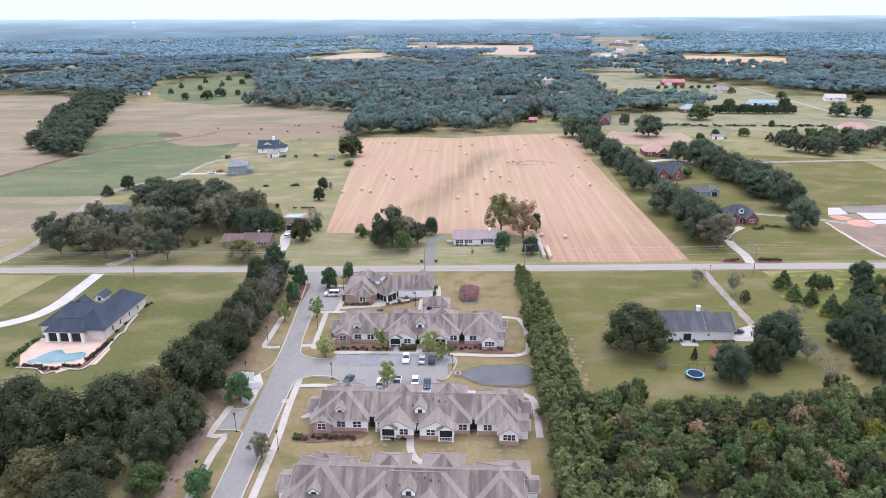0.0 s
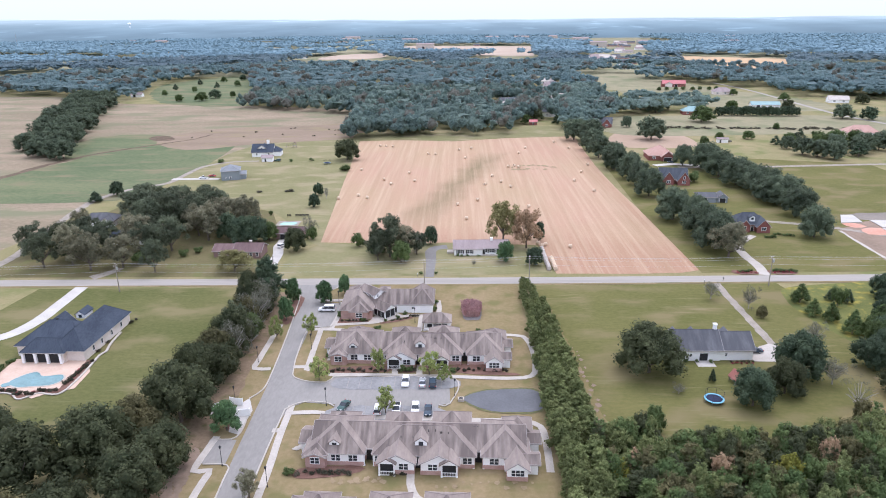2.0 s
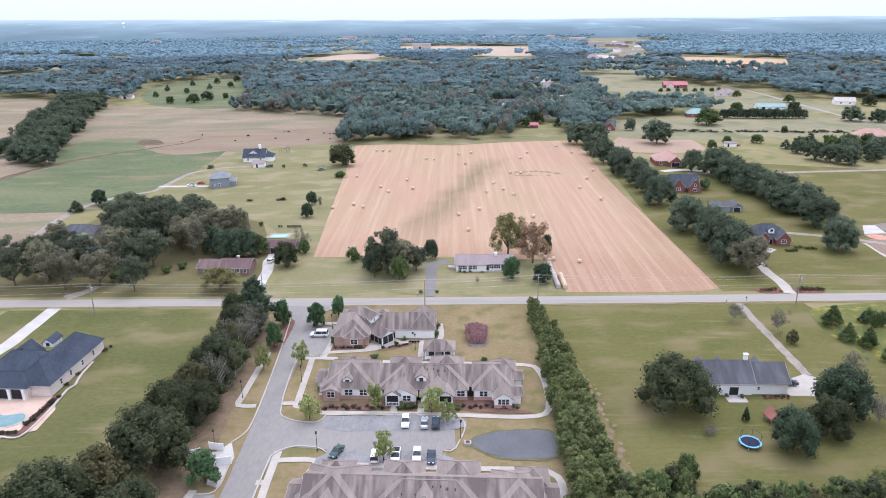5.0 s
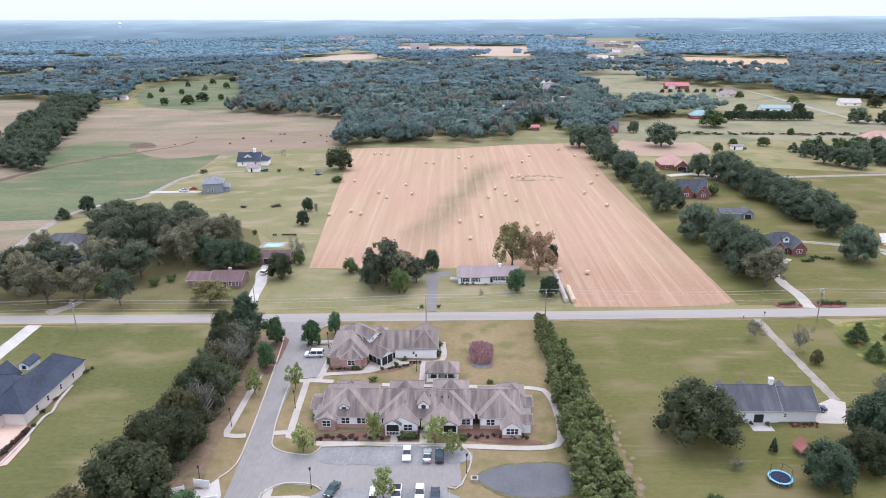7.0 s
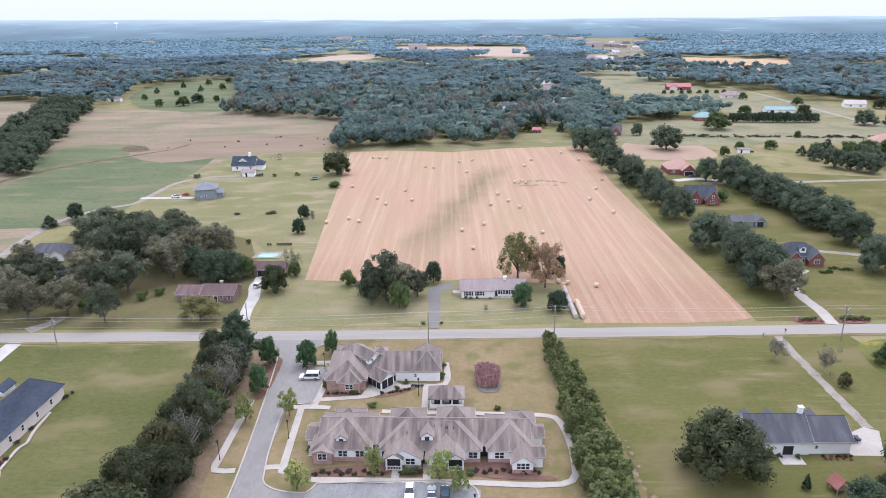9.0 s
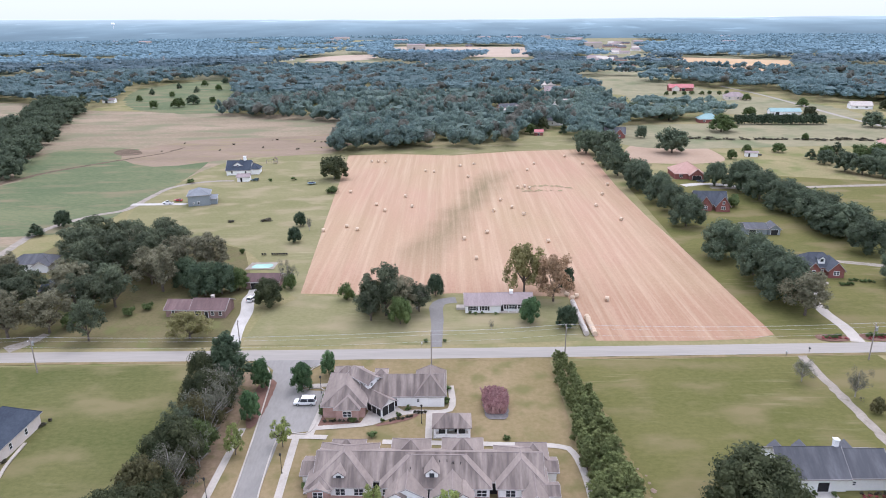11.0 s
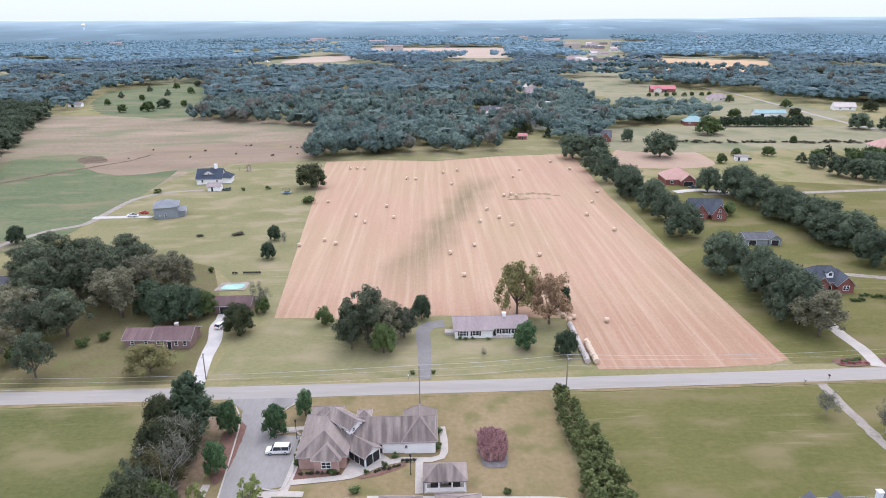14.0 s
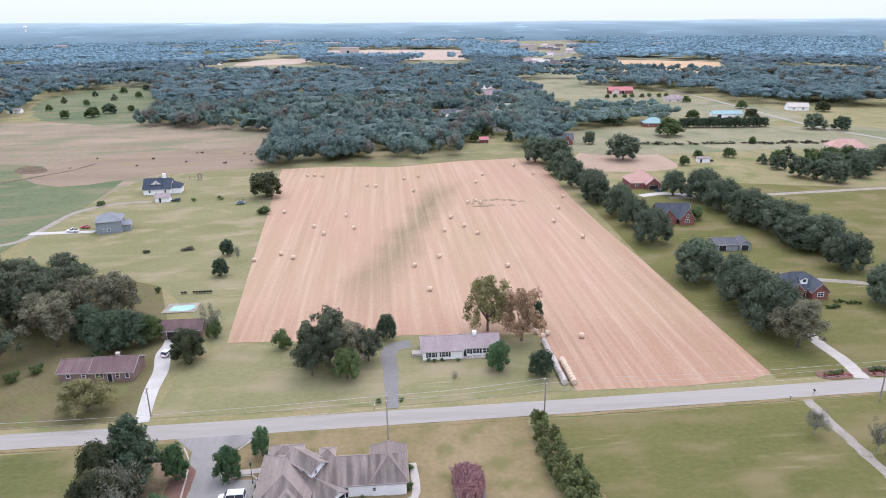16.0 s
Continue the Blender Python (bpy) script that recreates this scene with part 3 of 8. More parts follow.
sheet("pasture_west", [(-75, 500), (-82, 640), (-204, 690), (-364, 725), (-470, 790), (-640, 760), (-560, 540), (-300, 330), (-215, 250), (-175, 225), (-165, 290), (-172, 330), (-150, 380), (-138, 440)],
      M_PASTURE, 0.03, "rolling brown pasture with dry grass", "pasture", jitter=1.5, step=20, fade=20)
sheet("pasture_green", grown([(-228, 331), (-234, 352), (-238, 378), (-228, 408), (-205, 443), (-184, 475), (-160, 480), (-153, 441), (-152, 398), (-155, 368), (-158, 338), (-174, 330), (-208, 328)], 1.2), M_GREENPAST, 0.06, "green strip of grazed pasture", "pasture", fade=24, step=14)
sheet("pasture_green", grown([(-247, 452), (-255, 479), (-251, 500), (-231, 507), (-190, 493), (-181, 483), (-210, 455), (-227, 428)], 1.3), M_GREENPAST, 0.06, "green hollow of pasture beside the ditch", "pasture", fade=24, step=14)
sheet("pasture_far", [(-386, 915), (-350, 1044), (-296, 1017), (-205, 712), (-308, 728)], M_GREENPAST, 0.07, "pale green far meadow with scattered trees", "pasture", jitter=3, step=10)
sheet("clay_scrape", grown([(-222, 499), (-220, 512), (-207, 507), (-198, 491), (-210, 486)], 0.9), M_BRUSH, 0.09, "dark brown scraped hollow in the pasture", "bare ground", step=4, fade=4)
strip("ditch", [(-252, 330), (-249, 365), (-245, 386), (-241, 409), (-230, 438), (-213, 462), (-197, 481), (-186, 495), (-180, 516)], (7.0, 2.2), M_BRUSH, 0.08, "dark brushy ditch line across the pasture", "ditch", jitter=0.8)
sheet("lawn_northwest", grown([(-47.5, 254), (-53, 322), (-64, 480), (-72, 492), (-130, 470), (-145, 400), (-140, 340), (-110, 320), (-78, 300)], 1.01), M_LAWN, 0.04, "mown yellow-green lawn beside the hay field", "lawn", fade=3)
sheet("lawn_north", [(-56.5, 220.5), (-56, 240), (-47, 254), (0, 254), (35, 250), (37, 222.2), (0, 220.2)], M_LAWN, 0.045, "mown green front lawn by the road", "lawn", curve=False, fade=1.2)
sheet("lawn_grove", [(-160, 219), (-58.5, 219.5), (-62, 255), (-78, 300), (-110, 318), (-150, 330)], M_SHADYLAWN, 0.035, "olive-brown grass darkened for the grove shade", "lawn", curve=False, fade=2.5)
sheet("lawn_east", [(29, 128), (28, 211), (85, 212.4), (107, 213), (110, 196), (111, 165), (100, 128), (70, 118)], M_DEEPLAWN, 0.045, "broad mown green lawn of the white house", "lawn", curve=False, fade=1.2)
sheet("weed_field", grown([(105, 199), (110, 170), (125, 150), (190, 150), (200, 212), (120, 211)], 1.03), M_GOLD, 0.055, "weedy yellow-green goldenrod field", "weeds", fade=3)
sheet("lawn_west", [(-130, 209), (-49, 210.5), (-51, 150), (-64, 128), (-92, 112), (-140, 120)], M_WESTLAWN, 0.045, "wide mown green lawn of the pool house", "lawn", curve=False, fade=1.2)
sheet("apartment_grounds", [(-47, -160), (-47, 40), (-46, 207), (-30, 211), (24, 212), (26, 60), (26, -160)], M_DRYLAWN, 0.04, "dry tan-green grass round the apartments", "lawn", curve=False)
sheet("lawn_northeast", [(86.5, 222.5), (85.5, 300), (90, 400), (160, 420), (240, 395), (235, 225)], M_DEEPLAWN, 0.045, "mown lawns among the eastern houses", "lawn", curve=False, fade=1.2)
sheet("stubble_patch", grown([(108, 463), (134, 450), (163, 460), (161, 511), (126, 513)], 1.05), M_MARGIN2, 0.06, "small pinkish cut field", "field", fade=3)
sheet("meadow_east", [(124, 503), (135, 594), (362, 585), (320, 505), (240, 500)], M_FARGRASS, 0.06, "dry meadow beyond the eastern houses", "meadow", fade=6)
sheet("meadow_barn", [(192, 700), (192, 808), (166, 845), (166, 1047), (281, 1055), (300, 860), (357, 695), (327, 622)], M_FARGRASS, 0.06, "pale meadow round the red barn", "meadow", jitter=3, step=10)
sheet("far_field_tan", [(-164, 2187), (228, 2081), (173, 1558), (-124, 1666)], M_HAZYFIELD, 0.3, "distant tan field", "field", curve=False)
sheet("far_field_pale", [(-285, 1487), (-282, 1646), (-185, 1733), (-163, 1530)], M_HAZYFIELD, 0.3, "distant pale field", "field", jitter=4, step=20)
sheet("far_field_gold", [(378, 1170), (500, 1060), (640, 1377), (471, 1507)], surface("golden_crop", (0.44, 0.30, 0.175), (0.51, 0.36, 0.225), 0.01, 0.1), 0.3, "distant golden crop field", "field", curve=False)
sheet("far_field_grey", [(-1224, 2887), (-930, 3400), (-775, 2880)], M_GREENPAST, 0.4, "distant pale green field", "field", curve=False)
sheet("scraped_plot", [(157, 269), (155.8, 243), (156, 226), (190, 222), (240, 250), (240, 285), (180, 283), (163, 274)], M_MULCH2, 0.05, "scraped brown earth of a building plot", "bare ground", fade=1.5)
sheet("grey_plot", [(178, 294), (240, 296), (240, 284), (177, 283)], M_GRAVEL2, 0.05, "grey-brown graded ground behind the plot", "bare ground", jitter=0.7)
strip("plot_edge", [(156.6, 269), (155.6, 243), (156.2, 226)], 1.3, M_CONC, 0.05, "pale sandy track along the plot", "track", jitter=0.3)
sheet("red_clay_heap", grown([(162.6, 278.2), (167.6, 279.0), (169.8, 274.6), (164.6, 273)], 1.1), M_REDSOIL, 0.08, "spread red clay beside the slab", "bare ground", fade=0.8)
sheet("red_clay_heap", grown([(166.6, 270.8), (174.0, 272.0), (173.6, 264), (165.6, 264.4)], 1.1), M_REDSOIL, 0.08, "spread heap of red clay", "bare ground", fade=0.8)
for pts in ([(168.4, 290.8), (173.4, 290.8), (171.6, 280.0), (162.5, 279.2)], [(176.1, 282.6), (195, 282.4), (192, 273.5), (175.5, 272.6)], [(174.6, 271.2), (192, 272.6), (190, 266), (174.6, 265.3)]):
    sheet("concrete_slab", pts, M_WHITECONC, 0.05, "fresh white concrete building slab", "slab", curve=False, deep=0.25)

strip("road", [(-520, 201.6), (-300, 209.6), (-143, 213.8), (-60, 214.6), (0, 215.3), (60, 216.2), (120, 217.4), (300, 220.6), (520, 225.6)], 5.6, M_ROAD, 0.10, "pale worn two-lane country road", "road")
strip("road_verge", [(-300, 206.2), (-143, 210.4), (-60, 211.2), (0, 211.9), (60, 212.8), (120, 214.0), (300, 217)], 1.2, M_DRYLAWN, 0.075, "dry strip of grass beside the road", "verge", jitter=0.25)
sheet("side_road", [(-37.0, -160), (-38.2, 40), (-38.4, 98), (-39.4, 125), (-40, 150), (-41.2, 170), (-43.4, 198), (-44.6, 207), (-49.5, 212.5), (-30, 212.8), (-36, 207.5), (-36.9, 197.6), (-30.3, 197), (-30.3, 181), (-36.3, 179.6), (-36.2, 160), (-35.2, 153.6), (-33.4, 152.3), (-25.5, 152.6), (2.8, 152.6), (3.2, 141), (0.6, 140.4), (0.4, 134.3), (-22.3, 134.6), (-22.6, 140.6), (-29.5, 141.4), (-32.6, 139.2), (-33.2, 134), (-33.0, 98), (-32.6, 40), (-31.4, -160)],
      M_ASPHALT, 0.09, "grey asphalt side street and parking lot", "street", curve=False)

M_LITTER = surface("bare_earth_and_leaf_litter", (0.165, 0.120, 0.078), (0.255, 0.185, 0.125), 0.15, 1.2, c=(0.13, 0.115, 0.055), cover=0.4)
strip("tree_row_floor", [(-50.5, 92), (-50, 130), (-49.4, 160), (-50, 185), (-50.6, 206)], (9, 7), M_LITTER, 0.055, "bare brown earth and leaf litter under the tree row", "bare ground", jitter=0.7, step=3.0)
strip("hedge_margin", [(34.4, 126), (33.8, 150), (32.6, 175), (30.8, 198)], (4.6, 1.6), M_THINLAWN, 0.06, "thin brown strip of lawn along the evergreen screen", "grass", jitter=0.5, step=1.2)
strip("wood_margin", [(35, 127), (52, 126), (70, 125), (84, 131), (98, 141), (106, 152)], 5.0, M_THINLAWN, 0.06, "thin brown lawn along the wood's edge", "grass", jitter=0.6, step=1.2)
sheet("pasture_bare", [(-212, 492), (-180, 545), (-125, 552), (-72, 570), (-70, 498), (-132, 475), (-175, 452)], surface("pinkish_bare_pasture", (0.21, 0.160, 0.114), (0.285, 0.214, 0.156), 0.03, 0.4, c=(0.25, 0.20, 0.12), cover=0.4, stretch=(0.5, 1.8, 1)), 0.05, "pinkish bare patch of pasture with brush", "pasture", fade=20, step=14)
sheet("grass_headland", [(-66, 487), (-66, 520), (-20, 516), (40, 520), (60, 545), (92, 540), (89, 500), (39, 494), (2, 482), (-34, 488)], M_LAWN, 0.05, "green grass strip between field and wood", "grass", fade=2)


# ---- buildings ----
def gable_slabs(bm, x0, x1, y0, y1, z, rise, o, along):
    """Two sloping roof slabs; along: the axis of the ridge."""
    th = 0.16
    for side in (-1, 1):
        if along == "x":
            c, h = (y0 + y1) / 2, (y1 - y0) / 2
            k = rise / h
            e = c + side * (h + o)
            ze, zr = z - o * k, z + rise
            ring = [(x0 - o, e, ze), (x1 + o, e, ze), (x1 + o, c, zr), (x0 - o, c, zr)]
        else:
            c, h = (x0 + x1) / 2, (x1 - x0) / 2
            k = rise / h
            e = c + side * (h + o)
            ze, zr = z - o * k, z + rise
            ring = [(e, y0 - o, ze), (e, y1 + o, ze), (c, y1 + o, zr), (c, y0 - o, zr)]
        a = [bm.verts.new(p) for p in ring]
        b = [bm.verts.new((p[0], p[1], p[2] + th)) for p in ring]
        fs = [bm.faces.new(a), bm.faces.new(b[::-1])] + [bm.faces.new((a[i], a[(i + 1) % 4], b[(i + 1) % 4], b[i])) for i in range(4)]
        bmesh.ops.recalc_face_normals(bm, faces=fs)


def hip_solid(bm, x0, x1, y0, y1, z, rise, o):
    x0, x1, y0, y1 = x0 - o, x1 + o, y0 - o, y1 + o
    h = min(x1 - x0, y1 - y0) / 2
    if x1 - x0 >= y1 - y0:
        r = [(x0 + h, (y0 + y1) / 2), (x1 - h - 0.01, (y0 + y1) / 2)]
    else:
        r = [((x0 + x1) / 2, y0 + h), ((x0 + x1) / 2, y1 - h - 0.01)]
    zb, zt = z - 0.12, z + 0.06
    c = [(x0, y0), (x1, y0), (x1, y1), (x0, y1)]
    lo = [bm.verts.new((*p, zb)) for p in c]
    hi = [bm.verts.new((*p, zt)) for p in c]
    rv = [bm.verts.new((*p, z + rise)) for p in r]
    fs = [bm.faces.new(lo[::-1])] + [bm.faces.new((lo[i], lo[(i + 1) % 4], hi[(i + 1) % 4], hi[i])) for i in range(4)]
    if x1 - x0 >= y1 - y0:
        quads = ((hi[0], hi[1], rv[1], rv[0]), (hi[1], hi[2], rv[1]), (hi[2], hi[3], rv[0], rv[1]), (hi[3], hi[0], rv[0]))
    else:
        quads = ((hi[0], hi[1], rv[0]), (hi[1], hi[2], rv[1], rv[0]), (hi[2], hi[3], rv[1]), (hi[3], hi[0], rv[0], rv[1]))
    fs += [bm.faces.new(q) for q in quads]
    bmesh.ops.recalc_face_normals(bm, faces=fs)


def block(house, b, m=None, z0=0.0):
    """One mass of a house: walls, gable ends, roof, fascia. b: x0, x1, y0, y1, eave, rise, kind, wall, roof, base (lower brick or None)."""
    x0, x1, y0, y1, eave, rise, kind, wall, roof, base = b
    bm = bmesh.new()
    box(bm, x0, x1, y0, y1, z0, eave)
    if kind == "gx":
        for x, s in ((x0, 1), (x1, -1)):
            v = [bm.verts.new(p) for p in ((x, y0, eave), (x, y1, eave), (x, (y0 + y1) / 2, eave + rise), (x + 0.2 * s, y0, eave), (x + 0.2 * s, y1, eave), (x + 0.2 * s, (y0 + y1) / 2, eave + rise))]
            for f in ((0, 1, 2), (3, 4, 5), (0, 1, 4, 3), (1, 2, 5, 4), (2, 0, 3, 5)):
                bm.faces.new([v[i] for i in f])
    if kind == "gy":
        for y, s in ((y0, 1), (y1, -1)):
            v = [bm.verts.new(p) for p in ((x0, y, eave), (x1, y, eave), ((x0 + x1) / 2, y, eave + rise), (x0, y + 0.2 * s, eave), (x1, y + 0.2 * s, eave), ((x0 + x1) / 2, y + 0.2 * s, eave + rise))]
            for f in ((0, 1, 2), (3, 4, 5), (0, 1, 4, 3), (1, 2, 5, 4), (2, 0, 3, 5)):
                bm.faces.new([v[i] for i in f])
    bmesh.ops.recalc_face_normals(bm, faces=bm.faces)
    walls = part("wall", bm, wall, house)
    if base:
        bm = bmesh.new()
        box(bm, x0 - 0.08, x1 + 0.08, y0 - 0.08, y1 + 0.08, 0, 0.95)
        bmesh.ops.bevel(bm, geom=[e for e in bm.edges if min(v.co.z for v in e.verts) > 0.9], offset=0.04, segments=1, affect="EDGES")
        part("wainscot", bm, base, house, "brick lower wall band")
    bm = bmesh.new()
    o = 0.45
    if kind == "hip":
        hip_solid(bm, x0, x1, y0, y1, eave, rise, o)
    else:
        gable_slabs(bm, x0, x1, y0, y1, eave, rise, o, kind[1])
    top = part("roof", bm, roof, house)
    if m:
        walls.matrix_local = top.matrix_local = m
    cap = bmesh.new()
    if kind == "hip":
        X0, X1, Y0, Y1 = x0 - o, x1 + o, y0 - o, y1 + o
        hh = min(X1 - X0, Y1 - Y0) / 2
        ra, rb = ((X0 + hh, (Y0 + Y1) / 2), (X1 - hh - 0.01, (Y0 + Y1) / 2)) if X1 - X0 >= Y1 - Y0 else (((X0 + X1) / 2, Y0 + hh), ((X0 + X1) / 2, Y1 - hh - 0.01))
        ends = (((X0, Y0), ra), ((X0, Y1), ra if X1 - X0 >= Y1 - Y0 else rb), ((X1, Y0), rb if X1 - X0 >= Y1 - Y0 else ra), ((X1, Y1), rb))
        for c, r in ends:
            rod(cap, (*c, eave + 0.08), (*r, eave + rise + 0.02), 0.07, 0.07, 5)
        if (Vector(ra) - Vector(rb)).length > 0.1:
            rod(cap, (*ra, eave + rise + 0.02), (*rb, eave + rise + 0.02), 0.07, 0.07, 5)
    elif kind == "gx":
        rod(cap, (x0 - o, (y0 + y1) / 2, eave + rise + 0.16), (x1 + o, (y0 + y1) / 2, eave + rise + 0.16), 0.07, 0.07, 5)
    else:
        rod(cap, ((x0 + x1) / 2, y0 - o, eave + rise + 0.16), ((x0 + x1) / 2, y1 + o, eave + rise + 0.16), 0.07, 0.07, 5)
    part("ridge_cap", cap, M_RIDGE if roof is M_SHINGLE else roof, top)
    k = 0 if kind == "hip" else rise / ((y1 - y0) / 2 if kind == "gx" else (x1 - x0) / 2)
    ze, X0, X1, Y0, Y1 = eave - o * k, x0 - o, x1 + o, y0 - o, y1 + o
    loop = [(X0, Y0, ze), (X1, Y0, ze), (X1, Y1, ze), (X0, Y1, ze)]
    if kind == "gx":
        loop[2:2] = [(X1, (Y0 + Y1) / 2, eave + rise)]
        loop.append((X0, (Y0 + Y1) / 2, eave + rise))
    if kind == "gy":
        loop[3:3] = [((X0 + X1) / 2, Y1, eave + rise)]
        loop[1:1] = [((X0 + X1) / 2, Y0, eave + rise)]
    bm, cx, cy, ring = bmesh.new(), (X0 + X1) / 2, (Y0 + Y1) / 2, []
    up = 0.05 if kind == "hip" else 0.17
    for x, y, z in loop:
        dx, dy = 0.05 * ((x > cx + 0.01) - (x < cx - 0.01)), 0.05 * ((y > cy + 0.01) - (y < cy - 0.01))
        ring.append([bm.verts.new(p) for p in ((x, y, z - 0.1), (x + dx, y + dy, z - 0.1), (x + dx, y + dy, z + up), (x, y, z + up))])
    for i in range(len(ring)):
        p, q = ring[i - 1], ring[i]
        for j in range(4):
            bm.faces.new((p[j], q[j], q[(j + 1) % 4], p[(j + 1) % 4]))
    bmesh.ops.recalc_face_normals(bm, faces=bm.faces)
    part("fascia", bm, M_GUTTER, top, "pale fascia board")


def lattice(xs, zs, y0, y1, open_cells):
    """A pierced board: all cells of a grid but the open ones, in one piece."""
    bm = bmesh.new()
    g = {(i, j): bm.verts.new((x, y0, z)) for i, x in enumerate(xs) for j, z in enumerate(zs)}
    fs = [bm.faces.new((g[i, j], g[i + 1, j], g[i + 1, j + 1], g[i, j + 1])) for i in range(len(xs) - 1) for j in range(len(zs) - 1) if (i, j) not in open_cells]
    r = bmesh.ops.extrude_face_region(bm, geom=fs)
    bmesh.ops.translate(bm, verts=[v for v in r["geom"] if isinstance(v, bmesh.types.BMVert)], vec=(0, y1 - y0, 0))
    bmesh.ops.recalc_face_normals(bm, faces=bm.faces)
    return bm


def window_meshes():
    made = {}
    for w, h in ((1.0, 1.5), (1.9, 1.5), (0.7, 0.9), (2.6, 1.5)):
        b, n = 0.11, round(w / 0.95)
        xs = [-w / 2, -w / 2 + b]
        for i in range(1, n):
            xs += [-w / 2 + w * i / n - 0.06, -w / 2 + w * i / n + 0.06]
        xs += [w / 2 - b, w / 2]
        zs = [0, b, h / 2 - 0.03, h / 2 + 0.03, h - b, h]
        bm = lattice(xs, zs, -0.09, 0.03, {(i, j) for i in range(1, len(xs) - 1, 2) for j in (1, 3)})
        fr = mesh_of("window_frame", bm, M_TRIM)
        pn = mesh_of("pane", box(bmesh.new(), -w / 2 + b, w / 2 - b, -0.05, 0.02, b, h - b), M_GLASS)
        made[(w, h)] = (fr, pn)
    return made


WINDOWS = window_meshes()


def window(house, x, y, z, size=(1.0, 1.5), turn=0):
    """turn: 0 faces south, 90 east, 180 north, -90 west."""
    fr, pn = WINDOWS[size]
    w = part("window", fr, None, house)
    w.matrix_local = pose(x, y, z, 0, 0, turn)
    p = part("pane", pn, None, w, "dark window glass")
    return w


def door(house, x, y, turn=0, w=1.0, h=2.1, material=None, label="dark entrance door"):
    d = part("door", box(bmesh.new(), -w / 2, w / 2, -0.07, 0.03, 0.02, h), material or M_DARK, house, label)
    d.matrix_local = pose(x, y, 0, 0, 0, turn)
    bm = lattice([-w / 2 - 0.1, -w / 2, w / 2, w / 2 + 0.1], [0, h, h + 0.1], -0.09, 0.03, {(1, 0)})
    part("door_frame", bm, M_TRIM, d)
    return d


def chimney(house, x, y, z0, z1, material, w=0.9):
    bm = box(bmesh.new(), x - w / 2, x + w / 2, y - w / 2, y + w / 2, z0, z1)
    box(bm, x - w / 2 - 0.1, x + w / 2 + 0.1, y - w / 2 - 0.1, y + w / 2 + 0.1, z1, z1 + 0.15)
    return part("chimney", bm, material, house)


def post(house, x, y, h, name="column", r=0.14):
    bm = box(bmesh.new(), x - r, x + r, y - r, y + r, 0, h)
    box(bm, x - r - 0.05, x + r + 0.05, y - r - 0.05, y + r + 0.05, 0, 0.2)
    box(bm, x - r - 0.05, x + r + 0.05, y - r - 0.05, y + r + 0.05, h - 0.15, h)
    return part(name, bm, M_TRIM, house, "white square column")


def dormer(house, x, y0, y1, z0, w, h, roof):
    """A small gabled dormer that faces south."""
    bm = box(bmesh.new(), x - w / 2, x + w / 2, y0, y1, z0, z0 + h)
    v = [bm.verts.new(p) for p in ((x - w / 2, y0, z0 + h), (x + w / 2, y0, z0 + h), (x, y0, z0 + h + w * 0.38), (x - w / 2, y0 + 0.2, z0 + h), (x + w / 2, y0 + 0.2, z0 + h), (x, y0 + 0.2, z0 + h + w * 0.38))]
    for f in ((0, 1, 2), (3, 4, 5), (0, 1, 4, 3), (1, 2, 5, 4), (2, 0, 3, 5)):
        bm.faces.new([v[i] for i in f])
    bmesh.ops.recalc_face_normals(bm, faces=bm.faces)
    d = part("dormer", bm, M_SIDING, house, "white gabled dormer")
    bm = bmesh.new()
    gable_slabs(bm, x - w / 2, x + w / 2, y0, y1, z0 + h, w * 0.38, 0.3, "y")
    part("dormer_roof", bm, roof, d)
    part("dormer_window", box(bmesh.new(), x - 0.45, x + 0.45, y0 - 0.05, y0 + 0.02, z0 + h - 1.0, z0 + h - 0.1), M_GLASS, d, "dark dormer window")
    return d


